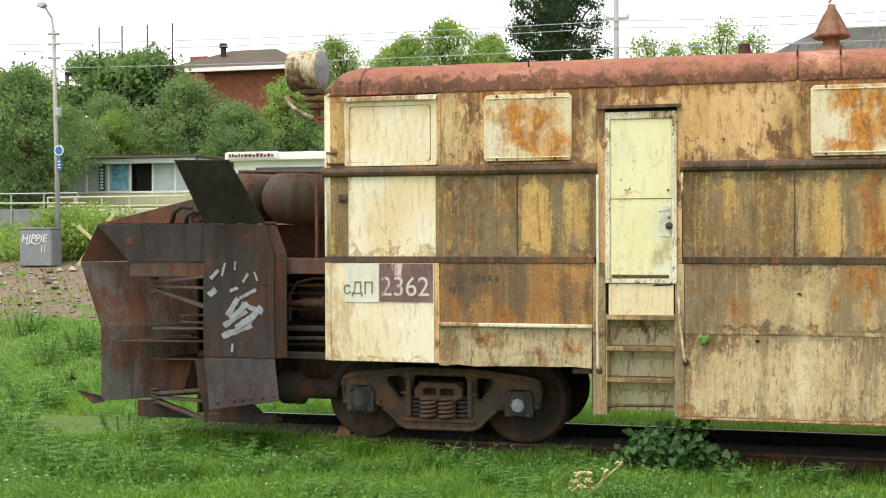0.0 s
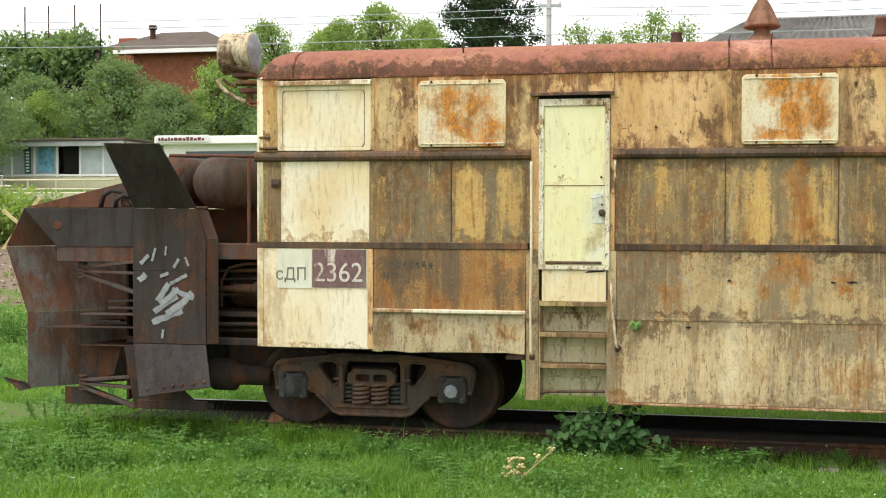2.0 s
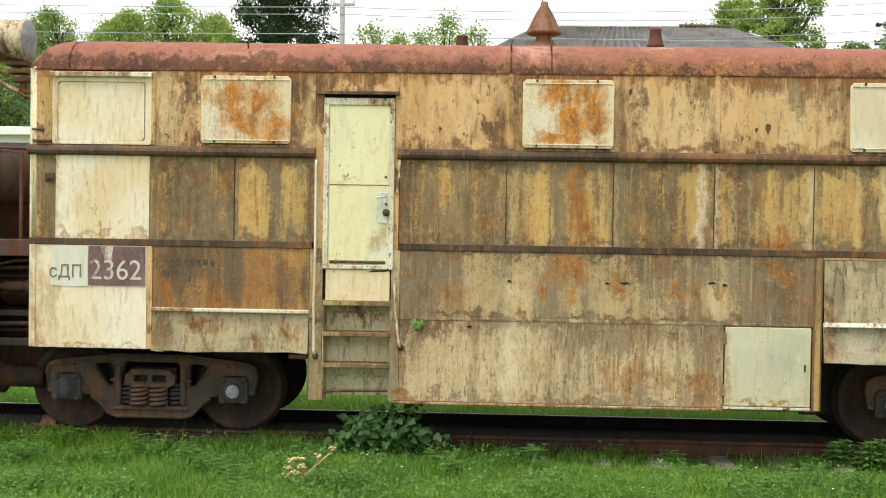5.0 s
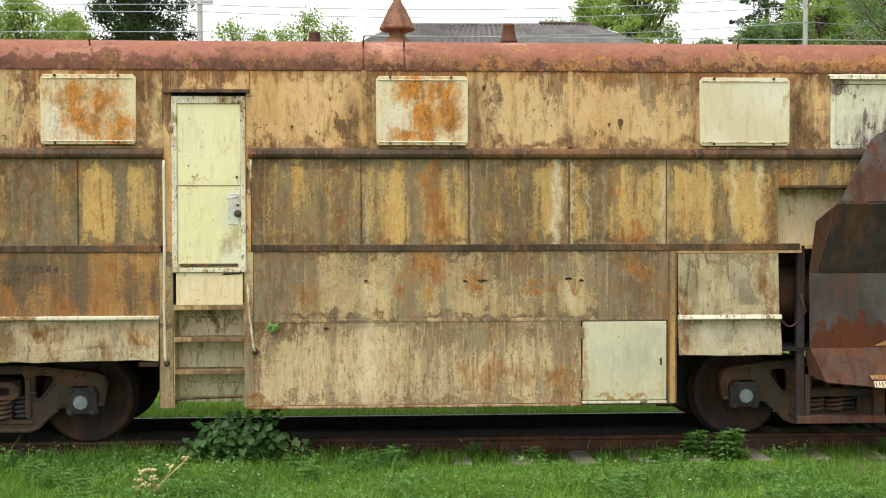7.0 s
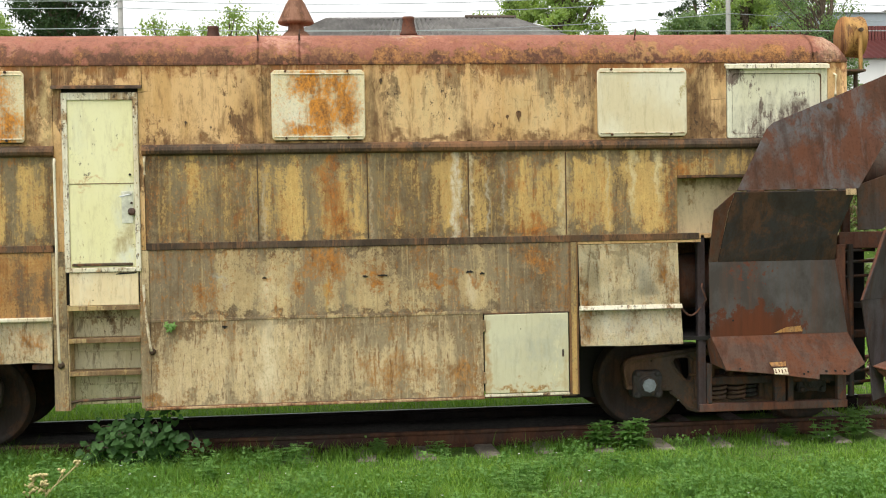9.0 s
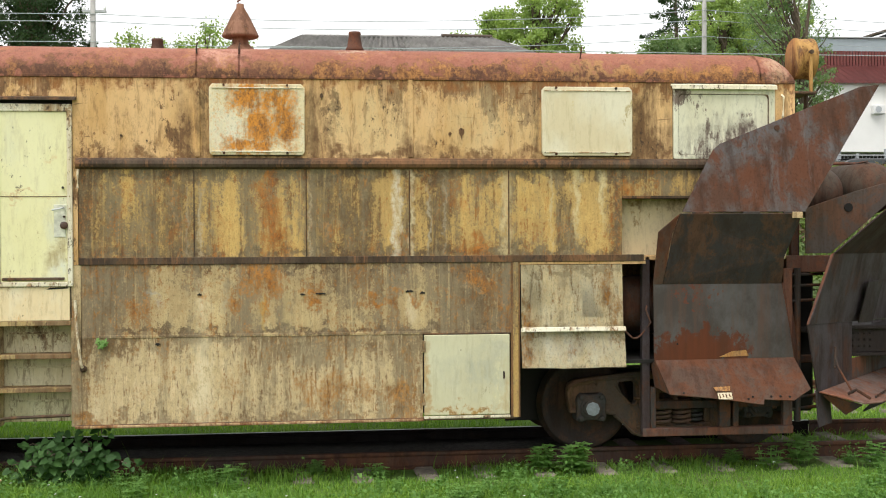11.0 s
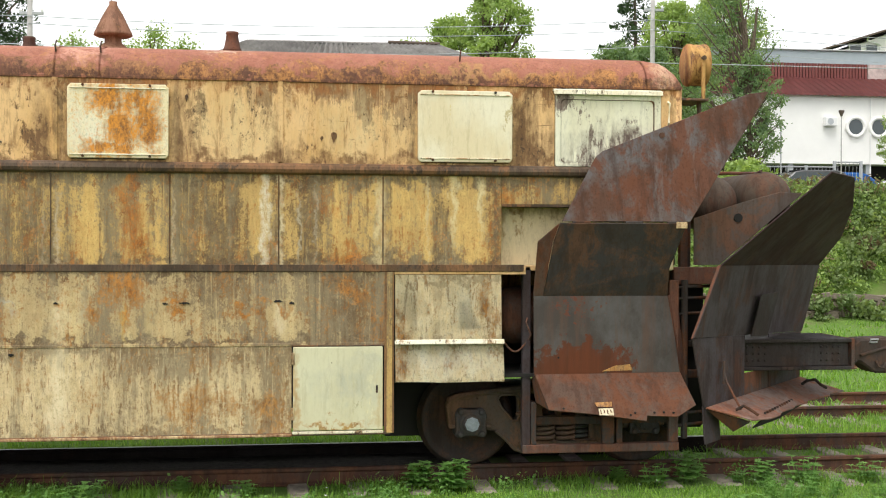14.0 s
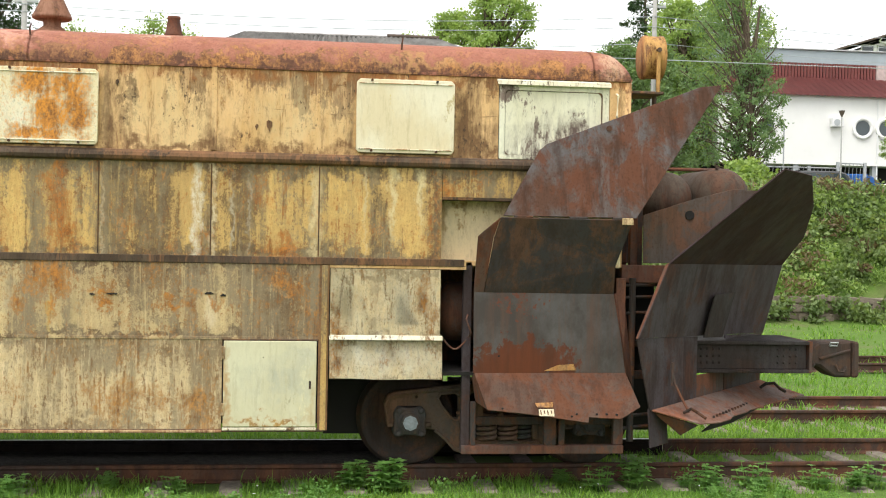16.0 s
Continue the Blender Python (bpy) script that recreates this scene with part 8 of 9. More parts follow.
def back_house():
    t = thing("back_house", "cream gabled house above the parapet", "house", (0, 0, 0))
    w = part("wall", prism([(52.6, 9.0), (52.6, 17.6), (60.5, 20.5), (74, 20.5), (74, 9.0)], "y", 83.0, 96.0), M_WHITEWALL, t)
    part("roof", plate([(51.0, 82.0, 17.6), (60.7, 82.0, 20.65), (60.7, 97.0, 20.65), (51.0, 97.0, 17.6)], 0.14), M_BROWNROOF, t)
    part("roof", box(60.7, 75, 82.0, 97, 20.5, 20.66, 0.02), M_BROWNROOF, t)
    for x in (53.6, 55.0):
        win = part("window", box(x, x + 1.1, 82.93, 82.99, 17.1, 18.35, 0.01), M_PVC, w)
        part("pane", box(x + 0.09, x + 1.01, 82.9, 82.925, 17.2, 18.25), M_GLASS, win)
    part("gutter_pipe", tube([(54.9, 82.2, 18.75), (54.9, 82.5, 18.6), (56.3, 82.9, 18.3), (56.3, 82.9, 17.0)], 0.07, 6), M_PVC, w)
    return t


back_house()


def car(x, y, z, turn, paint, label):
    c = thing("car", label, "car", (x, y, z))
    c.rotation_euler = (0, 0, radians(turn))
    body = part("body", prism([(-2.15, 0.35), (-2.2, 0.62), (-2.1, 0.86), (-1.3, 0.95), (1.6, 0.98), (2.1, 0.9), (2.15, 0.55), (2.1, 0.35)], "y", -0.87, 0.87, 0.06), paint, c)
    cab = part("cabin", prism([(-1.3, 0.94), (-0.55, 1.48), (-0.2, 1.54), (1.25, 1.54), (1.55, 1.45), (1.95, 0.95)], "y", -0.78, 0.78, 0.05), paint, c)
    for a, b, p, q in ((-1.05, -0.15, -0.55, -0.12), (-0.02, 0.85, -0.02, 0.85), (0.98, 1.65, 0.98, 1.4)):
        part("side_window", prism([(a, 1.02), (b, 1.02), (q, 1.44), (p, 1.44)], "y", -0.795, -0.775), M_GLASS, cab)
    part("rear_window", box(-0.5, 1.3, -0.6, 0.6, 1.535, 1.55), paint, cab)
    for sx in (-1.35, 1.35):
        for sy in (-0.8, 0.8):
            wh = part("wheel", lathe([(0.02, -0.1), (0.3, -0.1), (0.32, -0.07), (0.32, 0.07), (0.3, 0.1), (0.02, 0.1)], (sx, sy, 0.32), (0, 1, 0), 18), M_DARK, c, "", True)
            part("rim", lathe([(0.2, 0), (0.18, 0.02), (0.05, 0.03)], (sx, sy + (0.1 if sy > 0 else -0.1), 0.32), (0, 1 if sy > 0 else -1, 0), 14), M_GALV, wh)
    part("headlight", box(-2.18, -2.08, -0.75, -0.4, 0.68, 0.82, 0.02), M_GLASS, body)
    part("headlight", box(-2.18, -2.08, 0.4, 0.75, 0.68, 0.82, 0.02), M_GLASS, body)
    return c


M_CARGREY = plain("grey_car_paint", (0.12, 0.12, 0.125), 0.25, 0.3, 0.1, 1)
M_CARBLUE = plain("blue_car_paint", (0.03, 0.12, 0.36), 0.25, 0.2, 0.1, 1)
M_CARWHITE = plain("white_car_paint", (0.7, 0.71, 0.72), 0.25, 0.1, 0.05, 1)
car(29.1, 37.0, 3.85, 0, M_CARGREY, "dark grey parked car behind the hedge")
car(33.6, 42.0, 4.05, 180, M_CARBLUE, "blue parked car behind the hedge")
car(33.7, 35.6, 3.45, 172, M_CARWHITE, "white parked car behind the hedge")
tagged(railing(25.2, 48.0, 33.2, 3.92, "thin yellow pipe railing above the embankment", 9, M_YELLOWWALL, 0.58))
tagged(structure("street", box(20, 80, 34.5, 49.5, 3.5, 3.86), M_ASPHALT), "grey asphalt street behind the embankment", "road")


def grille(x0, x1, y, z0, z1):
    t = thing("grille", "white bent-bar fence panel", "fence", (0, 0, 0), "fence panels before the building")
    for z in (z0, z1):
        part("bar", rod((x0, y, z), (x1, y, z), 0.03, None, 6), M_GALV, t)
    n = int((x1 - x0) / 0.16)
    for k in range(n + 1):
        x = x0 + (x1 - x0) * k / n
        part("upright", tube([(x, y, z0), (x + 0.06, y, z0 + (z1 - z0) * 0.3), (x - 0.04, y, z0 + (z1 - z0) * 0.6), (x, y, z1)], 0.014, 4), M_GALV, t)
    return t


for x0, x1, z1 in ((28.57, 30.45, 5.72), (30.6, 31.8, 5.72), (31.84, 33.07, 5.95), (34.68, 36.6, 6.18)):
    grille(x0, x1, 39.7, 4.3, z1)
for x, z1 in ((28.5, 5.88), (30.53, 5.8), (31.84, 6.0), (33.07, 6.0), (34.66, 6.25)):
    tagged(part("fence_post", box(x - 0.06, x + 0.06, 39.64, 39.76, 3.8, z1, 0.01), M_GREYWALL), "grey square fence post by the street", "post", "fence posts before the building")


def thin_post(x, y, z0, z1, hood):
    t = thing("lamp_post" if hood else "steel_pole", "thin rusty post with a small conical hood" if hood else "thin bare steel pole by the street", "post", (x, y, z0))
    part("shaft", rod((0, 0, -0.3), (0, 0, z1 - z0), 0.028 if hood else 0.04, 0.018 if hood else 0.03, 8), M_CONCRETE if hood else M_GALV, t)
    if hood:
        part("hood", lathe([(0.03, z1 - z0 - 0.05), (0.05, z1 - z0), (0.10, z1 - z0 + 0.13), (0.10, z1 - z0 + 0.16), (0.02, z1 - z0 + 0.17)], (0, 0, 0), (0, 0, 1), 10), M_BROWNROOF, t)
    return t


thin_post(26.75, 28.5, terrain(26.75, 28.5), 6.83, True)
thin_post(29.28, 39.5, 3.86, 7.49, False)

# stone wall and shrubs of the embankment
wall = tagged(structure("retaining_wall", box(10, 60, 24.02, 24.5, -0.3, 0.82, 0.03), M_STONE), "old stone retaining wall half grown over", "wall")
stone_mesh = mesh_of("stone", box(-0.5, 0.5, -0.06, 0.06, -0.5, 0.5, 0.09))
stone_mesh.materials.append(M_STONE)
rs_ = random.Random(9)
for row in range(4):
    xx = 17.0 + 0.2 * row
    while xx < 33:
        wide = rs_.uniform(0.3, 0.7)
        st = new("stone", stone_mesh)
        st.parent = wall
        st.matrix_basis = pose(xx + wide / 2, 23.99 + rs_.uniform(-0.02, 0.02), 0.02 + 0.25 * row + rs_.uniform(-0.04, 0.04), 0, rs_.uniform(-9, 9), rs_.uniform(-5, 5)) @ Matrix.Diagonal((wide * rs_.uniform(0.8, 0.97), 1, rs_.uniform(0.17, 0.25), 1))
        xx += wide



def bank_shrubs():
    rng = np.random.default_rng(77)
    cs, rs = [], []
    for k in range(560):
        x, y = rng.uniform(17, 37), rng.uniform(24.6, 31.0)
        r = rng.uniform(0.22, 0.62)
        cs.append((x, y, terrain(x, y) + r * 0.5))
        rs.append(r)
    for k in range(64):
        cs.append((rng.uniform(17, 37), rng.uniform(23.7, 24.0), rng.uniform(0.1, 0.75)))
        rs.append(0.28)
    v, f = leaf_cloud(rng, cs, rs, 78000, 0.11, 0.1, 1.5)
    me = raw(v.tolist(), f.tolist())
    me.materials.append(L_BANK)
    tagged(new("embankment_shrubs", me), "mixed green shrubs and weeds covering the embankment", "shrubs", "", "stuff")
    cs, rs = [], []
    for k in range(240):
        x, y = rng.uniform(17, 37), rng.uniform(24.2, 30.0)
        r = rng.uniform(0.2, 0.55)
        cs.append((x, y, terrain(x, y) + r * 0.6))
        rs.append(r)
    for k in range(60):
        x = rng.uniform(17, 40)
        cs.append((x, rng.uniform(32.0, 32.9), 4.12))
        rs.append(0.34)
    v, f = leaf_cloud(rng, cs, rs, 42000, 0.085, 0.1, 1.8)
    me = raw(v.tolist(), f.tolist())
    me.materials.append(L_LIGHT)
    cl, rl = [], []
    for k in range(70):
        x, y = rng.uniform(18, 36), rng.uniform(23.9, 28.5)
        cl.append((x, y, terrain(x, y) + rng.uniform(0.3, 0.6)))
        rl.append(rng.uniform(0.15, 0.5))
    v, f = leaf_cloud(rng, cl, rl, 7000, 0.07, 0.2, 3.2)
    dry = raw(v.tolist(), f.tolist())
    dry.materials.append(L_DRY)
    tagged(new("dry_scrub", dry), "dry brown stems and dead leaves on the embankment", "scrub", "", "stuff")
    tagged(new("embankment_weeds", me), "lighter green weeds on the embankment", "weeds", "", "stuff")


bank_shrubs()


def street_bushes():
    rng = np.random.default_rng(78)
    cs, rs = [], []
    for k in range(150):
        x, y = rng.uniform(-25, -14.3), rng.uniform(19.4, 24.0)
        if abs(x + 15.8) < 0.9 and y < 19.6:
            continue
        r = rng.uniform(0.3, 0.7)
        cs.append((x, y, terrain(x, y) + r * 0.4))
        rs.append(r)
    for q in range(40):
        cs.append((rng.uniform(-16.6, -14.2), rng.uniform(19.6, 21.5), rng.uniform(2.1, 3.1)))
        rs.append(0.45)
    v, f = leaf_cloud(rng, cs, rs, 20000, 0.11, 0.1, 1.5)
    me = raw(v.tolist(), f.tolist())
    me.materials.append(L_LIGHT)
    tagged(new("street_bushes", me), "green bushes below the street railing", "bushes", "", "stuff")


street_bushes()

# ---- sleepers, stones ----
def sleepers(y0, x0, x1, step, seed):
    rr = random.Random(seed)
    me = mesh_of("sleeper", box(-0.115, 0.115, -0.06, 2.68, -0.2, 0.045, 0.025))
    me.materials.append(M_SLEEPER)
    t = thing("sleepers", "weathered concrete sleepers half sunk in grass", "sleepers", (0, 0, 0))
    x = x0
    while x < x1:
        ob = new("sleeper", me)
        ob.parent = t
        ob.matrix_basis = pose(x + rr.uniform(-0.04, 0.04), y0 - (0.22 if x > 12.2 else 0.06) + rr.uniform(-0.06, 0.06), RAIL_FOOT - 0.022, rr.uniform(-0.3, 0.3), 0, rr.uniform(-2, 2))
        x += step
    return t


sleepers(0.26, 5.48, 26, 0.64, 1)
sleepers(4.2, 12.6, 30, 0.56, 2)


def stones():
    rng = np.random.default_rng(4)
    verts, faces = [], []
    base = np.array([(1, 0, 0), (-1, 0, 0), (0, 1, 0), (0, -1, 0), (0, 0, 0.7), (0, 0, -0.5)], float)
    tri = [(0, 2, 4), (2, 1, 4), (1, 3, 4), (3, 0, 4), (2, 0, 5), (1, 2, 5), (3, 1, 5), (0, 3, 5)]
    for k in range(1900):
        x, y = rng.uniform(-34, -8), rng.uniform(12.5, 19.0)
        s = rng.uniform(0.02, 0.07) * (2.5 if rng.uniform() < 0.05 else 1)
        v = base * rng.uniform(0.6, 1.3, (6, 1)) * s + np.array([x, y, terrain(x, y) + s * 0.3])
        faces += [tuple(len(verts) + i for i in f) for f in tri]
        verts += v.tolist()
    me = raw(verts, faces)
    me.materials.append(M_PEBBLE)
    tagged(new("rubble", me), "scattered pale stones and brick rubble", "rubble", "", "stuff")


def pebble_paint():
    p = Paint("rubble_stone", 0.9)
    return p.done(p.ramp(p.island(), [(0.0, (0.14, 0.09, 0.07)), (0.4, (0.21, 0.14, 0.10)), (0.8, (0.28, 0.22, 0.18)), (0.97, (0.55, 0.52, 0.47))]))


M_PEBBLE = pebble_paint()
stones()


# ---- grass and weeds ----
def grass(name, label, x0, x1, y0, y1, count, tall, width, seed, material, gaps=0.35):
    rng = np.random.default_rng(seed)
    x, y = rng.uniform(x0, x1, count), rng.uniform(y0, y1, count)
    clump = np.array([noise.noise((a * 0.9, b * 0.9, seed)) + 0.5 * noise.noise((a * 3.1, b * 3.1, seed + 9)) for a, b in zip(x.tolist(), y.tolist())])
    keep = clump > -gaps - rng.uniform(0, 0.5, count)
    x, y, clump = x[keep], y[keep], clump[keep]
    n = len(x)
    z = np.array([terrain(a, b) for a, b in zip(x.tolist(), y.tolist())])
    h = tall * rng.uniform(0.4, 1.15, n) * (0.8 + 0.6 * np.clip(clump, -0.6, 0.9))
    short = np.clip((x - 4.6) / 1.6, 0, 1) * np.clip((y + 1.1) / 0.6, 0, 1) * (y < 0.75)
    h = h * (1 - 0.56 * short)
    a = rng.uniform(0, 2 * np.pi, n)
    lean = h * rng.uniform(0.3, 1.15, n)
    w = width * rng.uniform(0.6, 1.3, n)
    side = np.stack([-np.sin(a) * w, np.cos(a) * w, np.zeros(n)], 1)
    root = np.stack([x, y, z - 0.01], 1)
    mid = root + np.stack([np.cos(a) * lean * 0.35, np.sin(a) * lean * 0.35, h * 0.62], 1)
    tip = root + np.stack([np.cos(a) * lean, np.sin(a) * lean, h], 1)
    v = np.stack([root - side, root + side, mid + side * 0.75, mid - side * 0.75, tip], 1).reshape(-1, 3)
    k = np.arange(n) * 5
    faces = np.stack([k, k + 1, k + 2, k + 3], 1).tolist() + np.stack([k + 3, k + 2, k + 4], 1).tolist()
    me = raw(v.tolist(), faces)
    me.materials.append(material)
    return tagged(new(name, me), label, "grass", "", "stuff")


grass("grass", "lush green meadow grass before the track", -6.5, 13.5, -3.6, 0.12, 110000, 0.17, 0.0048, 21, L_GRASS, 0.6)
grass("grass", "tall grass against the rail", -4.5, 5.2, 0.1, 0.70, 16000, 0.20, 0.005, 27, L_GRASS, 0.5)
grass("grass", "rank grass growing over the rail end", -4.5, 1.0, 0.25, 0.72, 7000, 0.33, 0.005, 29, L_GRASS, 0.3)
grass("grass", "thin grass between the sleeper ends", 5.2, 14.5, 0.1, 0.72, 5600, 0.25, 0.005, 28, L_GRASS, 0.0)
grass("grass", "green meadow grass farther before the track", -7, 15, -17, -3.6, 36000, 0.16, 0.009, 20, L_GRASS, 0.5)
grass("grass", "green grass beyond the track", -7, 17, 2.75, 4.8, 26000, 0.15, 0.006, 22, L_GRASS, 0.5)
grass("grass", "thin grass between the rails", 10.9, 18, 0.85, 2.75, 4200, 0.12, 0.006, 26, L_GRASS, 0.0)
grass("grass", "green grass beyond the track", -22, 34, 4.0, 13.0, 42000, 0.17, 0.012, 23, L_GRASS)
grass("grass", "far grass strip below the embankment", -26, 44, 13.0, 24.0, 16000, 0.16, 0.02, 24, L_GRASS, -0.15)
grass("tall_grass", "tall grass stalks along the rail", -6, 14, -1.2, 0.66, 900, 0.42, 0.004, 25, L_GRASS, 0.2)


def clover(name, label, x0, x1, y0, y1, count, size, seed, material):
    """Low broad leaves between the grass blades."""
    rng = np.random.default_rng(seed)
    cs = []
    while len(cs) < 1400:
        x, y = rng.uniform(x0, x1), rng.uniform(y0, y1)
        if noise.noise((x * 0.7, y * 0.7, seed)) > rng.uniform(-0.3, 0.3) and (x < 5.0 or y < -0.9 or rng.uniform() < 0.1):
            cs.append((x, y, terrain(x, y) + rng.uniform(0.05, 0.11)))
    v, f = leaf_cloud(rng, cs, rng.uniform(0.06, 0.2, len(cs)), count, size, -0.1, 1.3)
    v[:, 2] = np.maximum(v[:, 2], -0.08)
    me = raw(v.tolist(), f.tolist())
    me.materials.append(material)
    return tagged(new(name, me), label, "weeds", "", "stuff")


clover("clover", "low broad-leaved weeds in the meadow grass", -6.5, 13.5, -3.2, 0.5, 70000, 0.028, 41, L_WEED)
clover("clover", "broad-leaved weeds in the farther meadow", -20, -1.0, 1.0, 12.0, 26000, 0.05, 42, L_WEED)


def leaf_fan(rng, verts, faces, base, up, n, long, wide):
    """Pointed leaves set round a stem's point."""
    for k in range(n):
        a = 2 * math.pi * k / n + rng.uniform(-0.4, 0.4)
        d = np.array([math.cos(a), math.sin(a), 0.0])
        s = np.array([-math.sin(a), math.cos(a), 0.0])
        l, w = long * rng.uniform(0.7, 1.2), wide * rng.uniform(0.7, 1.2)
        p0 = base
        p1 = base + d * l * 0.45 + np.array([0, 0, up * l * 0.6])
        p2 = base + d * l + np.array([0, 0, up * l * 0.25])
        i = len(verts)
        verts += [p0.tolist(), (p1 + s * w).tolist(), p2.tolist(), (p1 - s * w).tolist(), (p1 + np.array([0, 0, -0.12 * w])).tolist()]
        faces += [(i, i + 1, i + 4), (i + 1, i + 2, i + 4), (i + 2, i + 3, i + 4), (i + 3, i, i + 4)]


def weed(seed, height, spread, stems, long, wide, label, name="weed", leaves=None):
    """A leafy weed clump with its foot at the origin."""
    rng = np.random.default_rng(seed)
    t = thing(name, label, "weed", (0, 0, 0), "weeds along the rail")
    verts, faces = [], []
    bm = bmesh.new()
    for s in range(stems):
        a = rng.uniform(0, 2 * math.pi)
        r = spread * math.sqrt(rng.uniform(0, 1))
        root = np.array([r * 0.6 * math.cos(a), r * 0.6 * math.sin(a), 0.0])
        h = height * rng.uniform(0.55, 1.0)
        tip = np.array([r * math.cos(a), r * math.sin(a), h])
        add_tube(bm, [root.tolist(), ((root + tip) / 2).tolist(), tip.tolist()], 0.004, 4)
        levels = max(3, int(h / 0.055))
        for k in range(1, levels + 1):
            leaf_fan(rng, verts, faces, root + (tip - root) * k / levels, rng.uniform(-0.1, 0.6), 5, long * (1.15 - 0.5 * k / levels), wide * (1.15 - 0.4 * k / levels))
    tagged(part("stalk", bm, L_WEED, t), kind="stuff")
    tagged(mesh_part("foliage", raw(verts, faces), leaves or L_WEED, t), kind="stuff")
    return t


W1 = weed(31, 0.36, 0.2, 9, 0.14, 0.042, "leafy green nettle clump beside the rail")
W1.location = (8.95, 0.22, -0.05)
W2 = weed(32, 0.22, 0.22, 9, 0.09, 0.03, "low broad-leaved weed clump in the grass")
W2.location = (5.35, 0.18, -0.06)
W3 = weed(33, 0.30, 0.3, 16, 0.085, 0.016, "feathery green weed clump in the grass")
W3.location = (-2.6, -0.6, -0.06)
rw = random.Random(12)
spots = [(W3, -0.3, 0.45, 0.8), (W2, 0.35, 0.5, 1.0), (W3, -1.5, 0.5, 0.8), (W2, 1.7, 0.48, 0.7), (W3, -2.9, -1.0, 1.1), (W3, -2.4, -1.3, 1.2), (W3, -1.7, -0.9, 1.2), (W3, -1.2, -1.2, 1.0), (W3, -0.5, -1.0, 1.0), (W1, 12.2, 0.1, 0.75), (W2, 13.4, 0.2, 0.95), (W1, 13.75, 0.1, 0.6), (W2, 14.0, 0.25, 1.1), (W2, 11.1, 0.2, 1.0), (W2, 12.7, 0.15, 1.2), (W3, 5.2, 0.05, 0.7), (W1, 8.62, 0.34, 0.85), (W1, 11.5, 0.36, 0.9), (W2, 6.9, 0.3, 0.7), (W2, 12.0, 0.3, 0.6), (W1, 10.75, 0.45, 0.5), (W3, -1.0, -0.2, 1.0), (W3, -3.6, -0.3, 1.2), (W3, -1.9, -1.4, 1.0), (W2, -0.6, 0.1, 0.9), (W3, -4.3, 0.6, 1.5), (W3, -3.2, 1.2, 1.3), (W2, -1.3, 0.35, 1.1), (W3, 0.1, -0.3, 0.8), (W2, 2.6, 0.35, 0.6), (W1, 6.25, 0.4, 0.5), (W3, -2.2, 0.2, 1.2)]
for k in range(110):
    wx, wy = rw.uniform(-6, 13.5), rw.uniform(-2.4, 0.4)
    if wx > 6.5:
        wy -= 0.9
    spots.append((rw.choice((W2, W3, W3)), wx, wy, rw.uniform(0.3, 0.85)))
for k in range(34):
    spots.append((rw.choice((W2, W3)), rw.uniform(-16, -2.8), rw.uniform(0.5, 11.0), rw.uniform(0.8, 1.9)))
for src, x, y, k in spots:
    copy_thing(src, pose(x, y, terrain(x, y) + 0.02, 0, 0, rw.uniform(0, 360))).scale = (k, k, k)


def vine_bush():
    """The broad-leaved creeper that climbs under the step well."""
    rng = np.random.default_rng(51)
    t = thing("creeper", "dark broad-leaved creeper growing under the steps", "plant", (0, 0, 0))
    bm = bmesh.new()
    verts, faces = [], []
    for s in range(26):
        x0 = rng.uniform(3.55, 4.15)
        side = rng.normal() * 0.3
        h = rng.uniform(0.2, 0.68) * (1.0 - 0.5 * min(1, abs(side) / 0.6))
        pts = []
        for k in range(6):
            u = k / 5
            pts.append((x0 + side * u ** 1.4, 0.30 + rng.normal() * 0.03 - 0.25 * u * rng.uniform(0.3, 1), -0.05 + h * math.sin(u * 1.9) / math.sin(1.9) if u < 0.9 else -0.05 + h * 0.97))
        add_tube(bm, pts, 0.006, 4)
        for k in range(1, 6):
            for q in range(3):
                p = np.array(pts[k]) + rng.normal(size=3) * 0.05
                a = rng.uniform(0, 2 * math.pi)
                d = np.array([math.cos(a), -abs(math.sin(a)) * 0.7, -0.55])
                d /= np.linalg.norm(d)
                s_ = np.cross(d, np.array([0, -0.6, 0.8]))
                s_ /= np.linalg.norm(s_)
                l = rng.uniform(0.055, 0.10)
                outline = [(0, 0), (-0.12, 0.34), (0.12, 0.48), (0.45, 0.42), (0.8, 0.2), (1.0, 0), (0.8, -0.2), (0.45, -0.42), (0.12, -0.48), (-0.12, -0.34)]
                i = len(verts)
                verts += [(p + d * l * u + s_ * l * v + np.array([0, 0.04 * abs(v) * l, 0.15 * abs(v) * l])).tolist() for u, v in outline]
                faces.append(tuple(range(i, i + 10)))
    part("vine", bm, M_BARK, t)
    mesh_part("foliage", raw(verts, faces), L_CREEPER, t)
    return t


L_CREEPER = foliage("creeper_leaves", (0.025, 0.07, 0.014), (0.065, 0.15, 0.03), (0.03, 0.085, 0.018), 0.25)
vine_bush()
sprig = weed(61, 0.10, 0.05, 3, 0.05, 0.012, "small green sprig growing from the wall seam", "sprig")
sprig.location = (4.15, 0.0, 1.38)
sprig.rotation_euler = (radians(55), 0, 0)


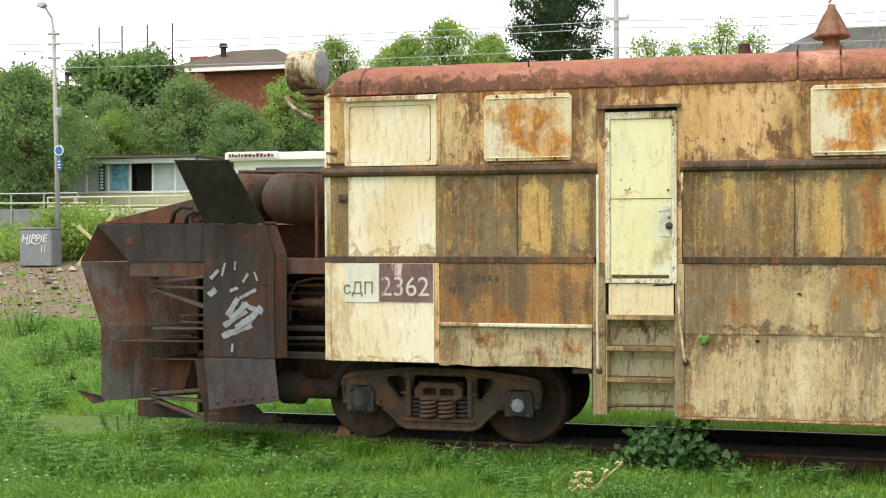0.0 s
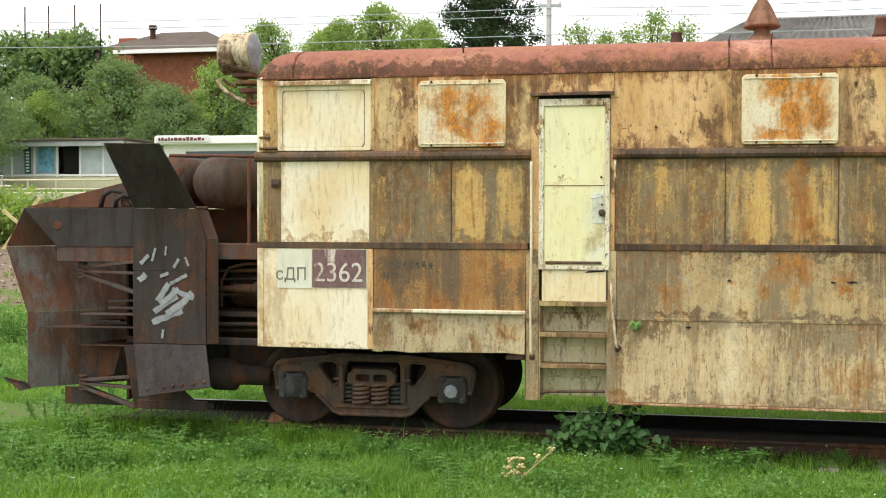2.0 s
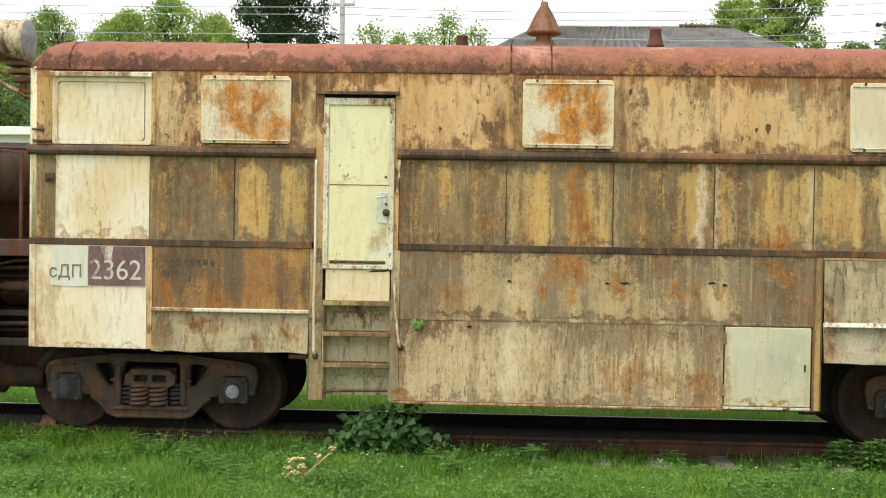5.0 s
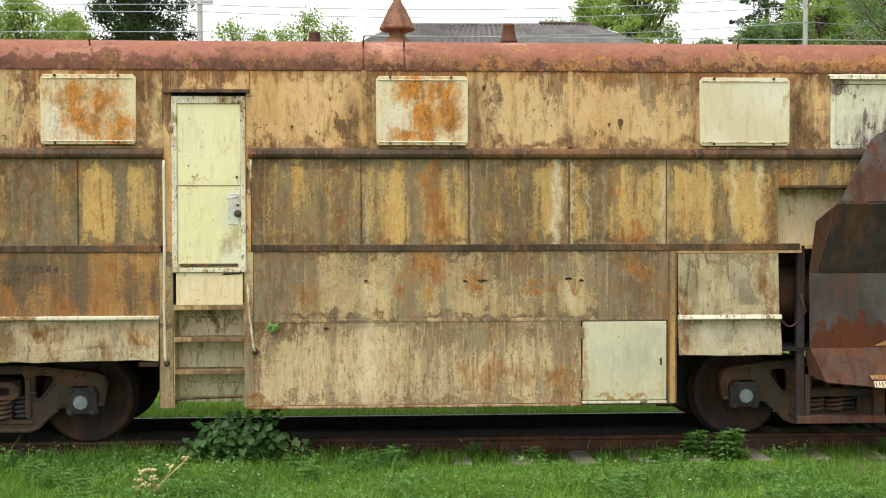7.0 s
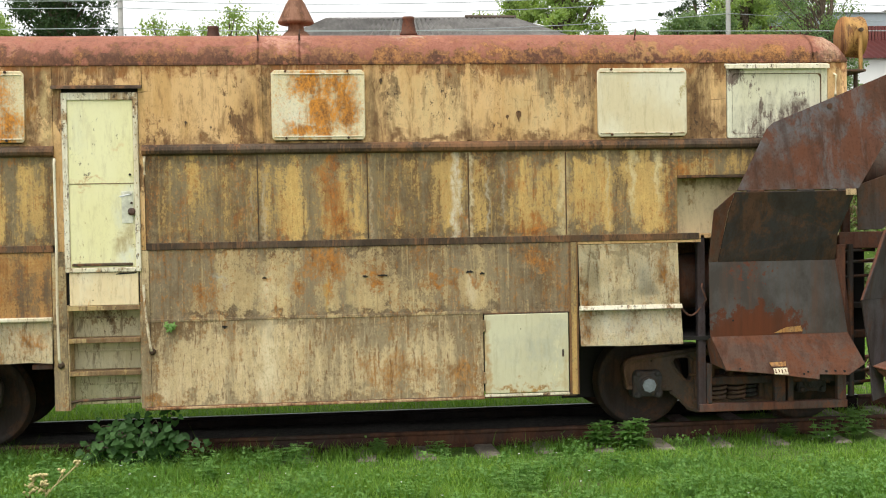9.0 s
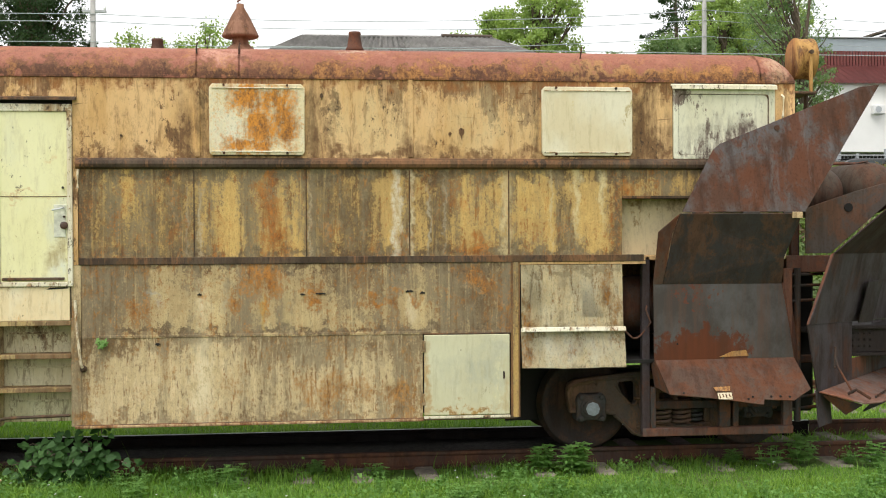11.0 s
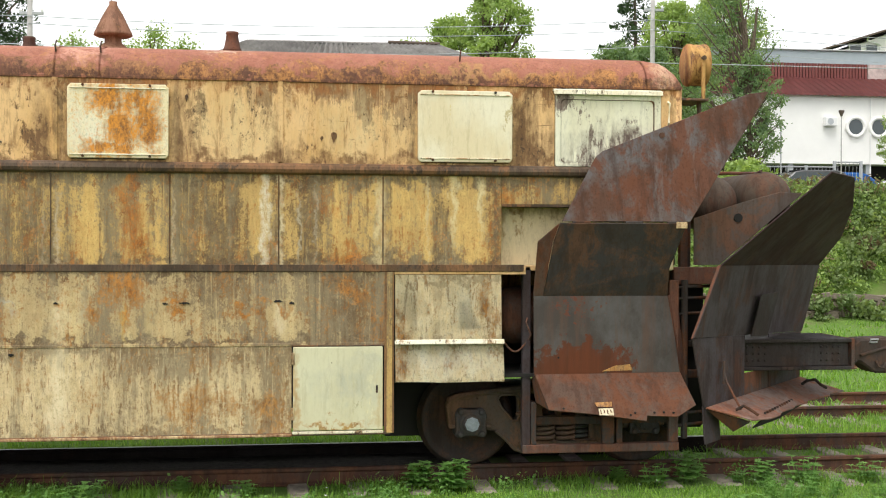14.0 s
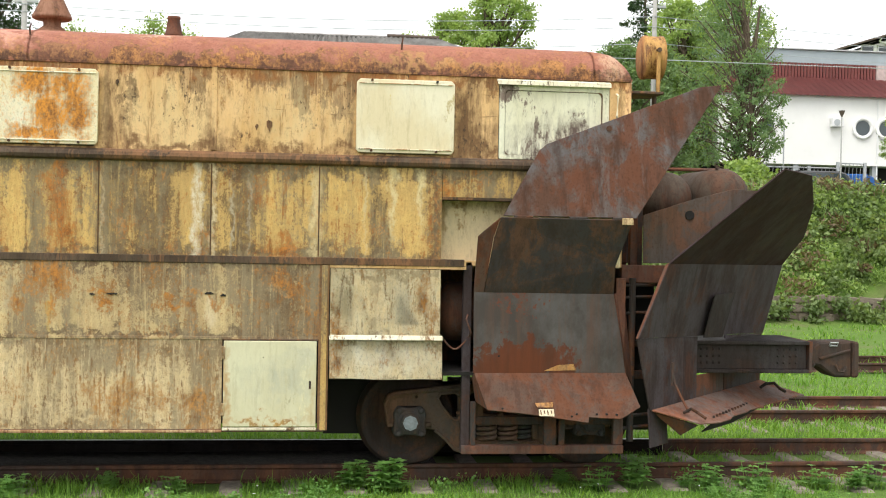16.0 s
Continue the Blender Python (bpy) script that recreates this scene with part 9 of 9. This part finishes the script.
def dry_plant():
    """A dried yarrow that leans over: stalks, side shoots and clustered straw heads."""
    rng = np.random.default_rng(71)
    t = thing("dry_plant", "dry straw-coloured flower heads on a leaning stalk", "plant", (3.06, -1.35, terrain(3.06, -1.35)))
    stalk, heads = bmesh.new(), bmesh.new()

    def head(c, n, wide):
        for k in range(n):
            a, r = 2.4 * k, wide * math.sqrt((k + 0.3) / n)
            tip = (c[0] + r * math.cos(a), c[1] + r * math.sin(a) * 0.8, c[2] + rng.uniform(-0.02, 0.02))
            add_tube(stalk, [(c[0], c[1], c[2] - 0.05), tip], 0.002, 4)
            bmesh.ops.create_icosphere(heads, subdivisions=1, radius=rng.uniform(0.014, 0.021), matrix=Matrix.Translation(tip) @ Matrix.Diagonal((1, 1, 0.8, 1)))

    add_tube(stalk, [(0, 0, 0), (0.17, 0.02, 0.19), (0.37, 0.04, 0.37)], 0.007, 5)
    head((0.38, 0.04, 0.40), 8, 0.035)
    add_tube(stalk, [(0.2, 0.02, 0.22), (0.25, 0.02, 0.31)], 0.004, 4)
    head((0.25, 0.02, 0.33), 5, 0.03)
    for x, z, n in ((0.0, 0.26, 9), (0.08, 0.27, 8), (-0.04, 0.2, 7), (0.1, 0.2, 8), (0.03, 0.15, 9), (-0.05, 0.11, 6), (0.1, 0.12, 6)):
        add_tube(stalk, [(0.01, 0, 0.0), (x * 0.6, 0.01, z * 0.6), (x, 0.02, z - 0.03)], 0.004, 4)
        head((x, 0.02 + rng.uniform(-0.04, 0.04), z + 0.03), n, 0.042)
    tagged(part("stalk", stalk, M_STRAW, t), kind="stuff")
    tagged(part("flower_head", heads, M_STRAW, t), kind="stuff")
    return t


dry_plant()


def daisies():
    rng = np.random.default_rng(8)
    verts, faces = [], []
    for k in range(90):
        x, y = rng.uniform(-6, 13), rng.uniform(-2.6, 0.2)
        z = terrain(x, y) + rng.uniform(0.08, 0.16)
        i = len(verts)
        r = rng.uniform(0.008, 0.016)
        if k % 3 == 0:
            x, y = rng.uniform(-4.6, -2.2), rng.uniform(-2.7, -1.7)
            z, r = terrain(x, y) + rng.uniform(0.14, 0.2), r * 1.5
        verts += [(x + r * math.cos(a * math.pi / 3), y + r * math.sin(a * math.pi / 3) * 0.8, z + 0.004 * (a % 2)) for a in range(6)]
        faces.append(tuple(range(i, i + 6)))
    me = raw(verts, faces)
    me.materials.append(M_PVC)
    tagged(new("daisies", me), "tiny white flowers scattered in the grass", "flowers", "", "stuff")


daisies()


def wheel_chock():
    t = thing("wheel_chock", "rusty orange wheel chock lying on the rail", "chock", (-0.06, 0.79, RAIL_TOP))
    part("sole", box(-0.15, 0.16, -0.04, 0.04, 0.0, 0.012, 0.003), M_CONE, t)
    part("wedge", prism([(-0.10, 0.012), (0.08, 0.012), (0.10, 0.05), (0.06, 0.09), (-0.03, 0.10)], "y", -0.025, 0.025, 0.005), M_CONE, t)
    part("handle", tube([(-0.09, -0.02, 0.02), (-0.05, -0.03, 0.10), (0.0, -0.03, 0.12), (0.05, -0.02, 0.10)], 0.008, 6), M_CONE, t)
    return t


wheel_chock()
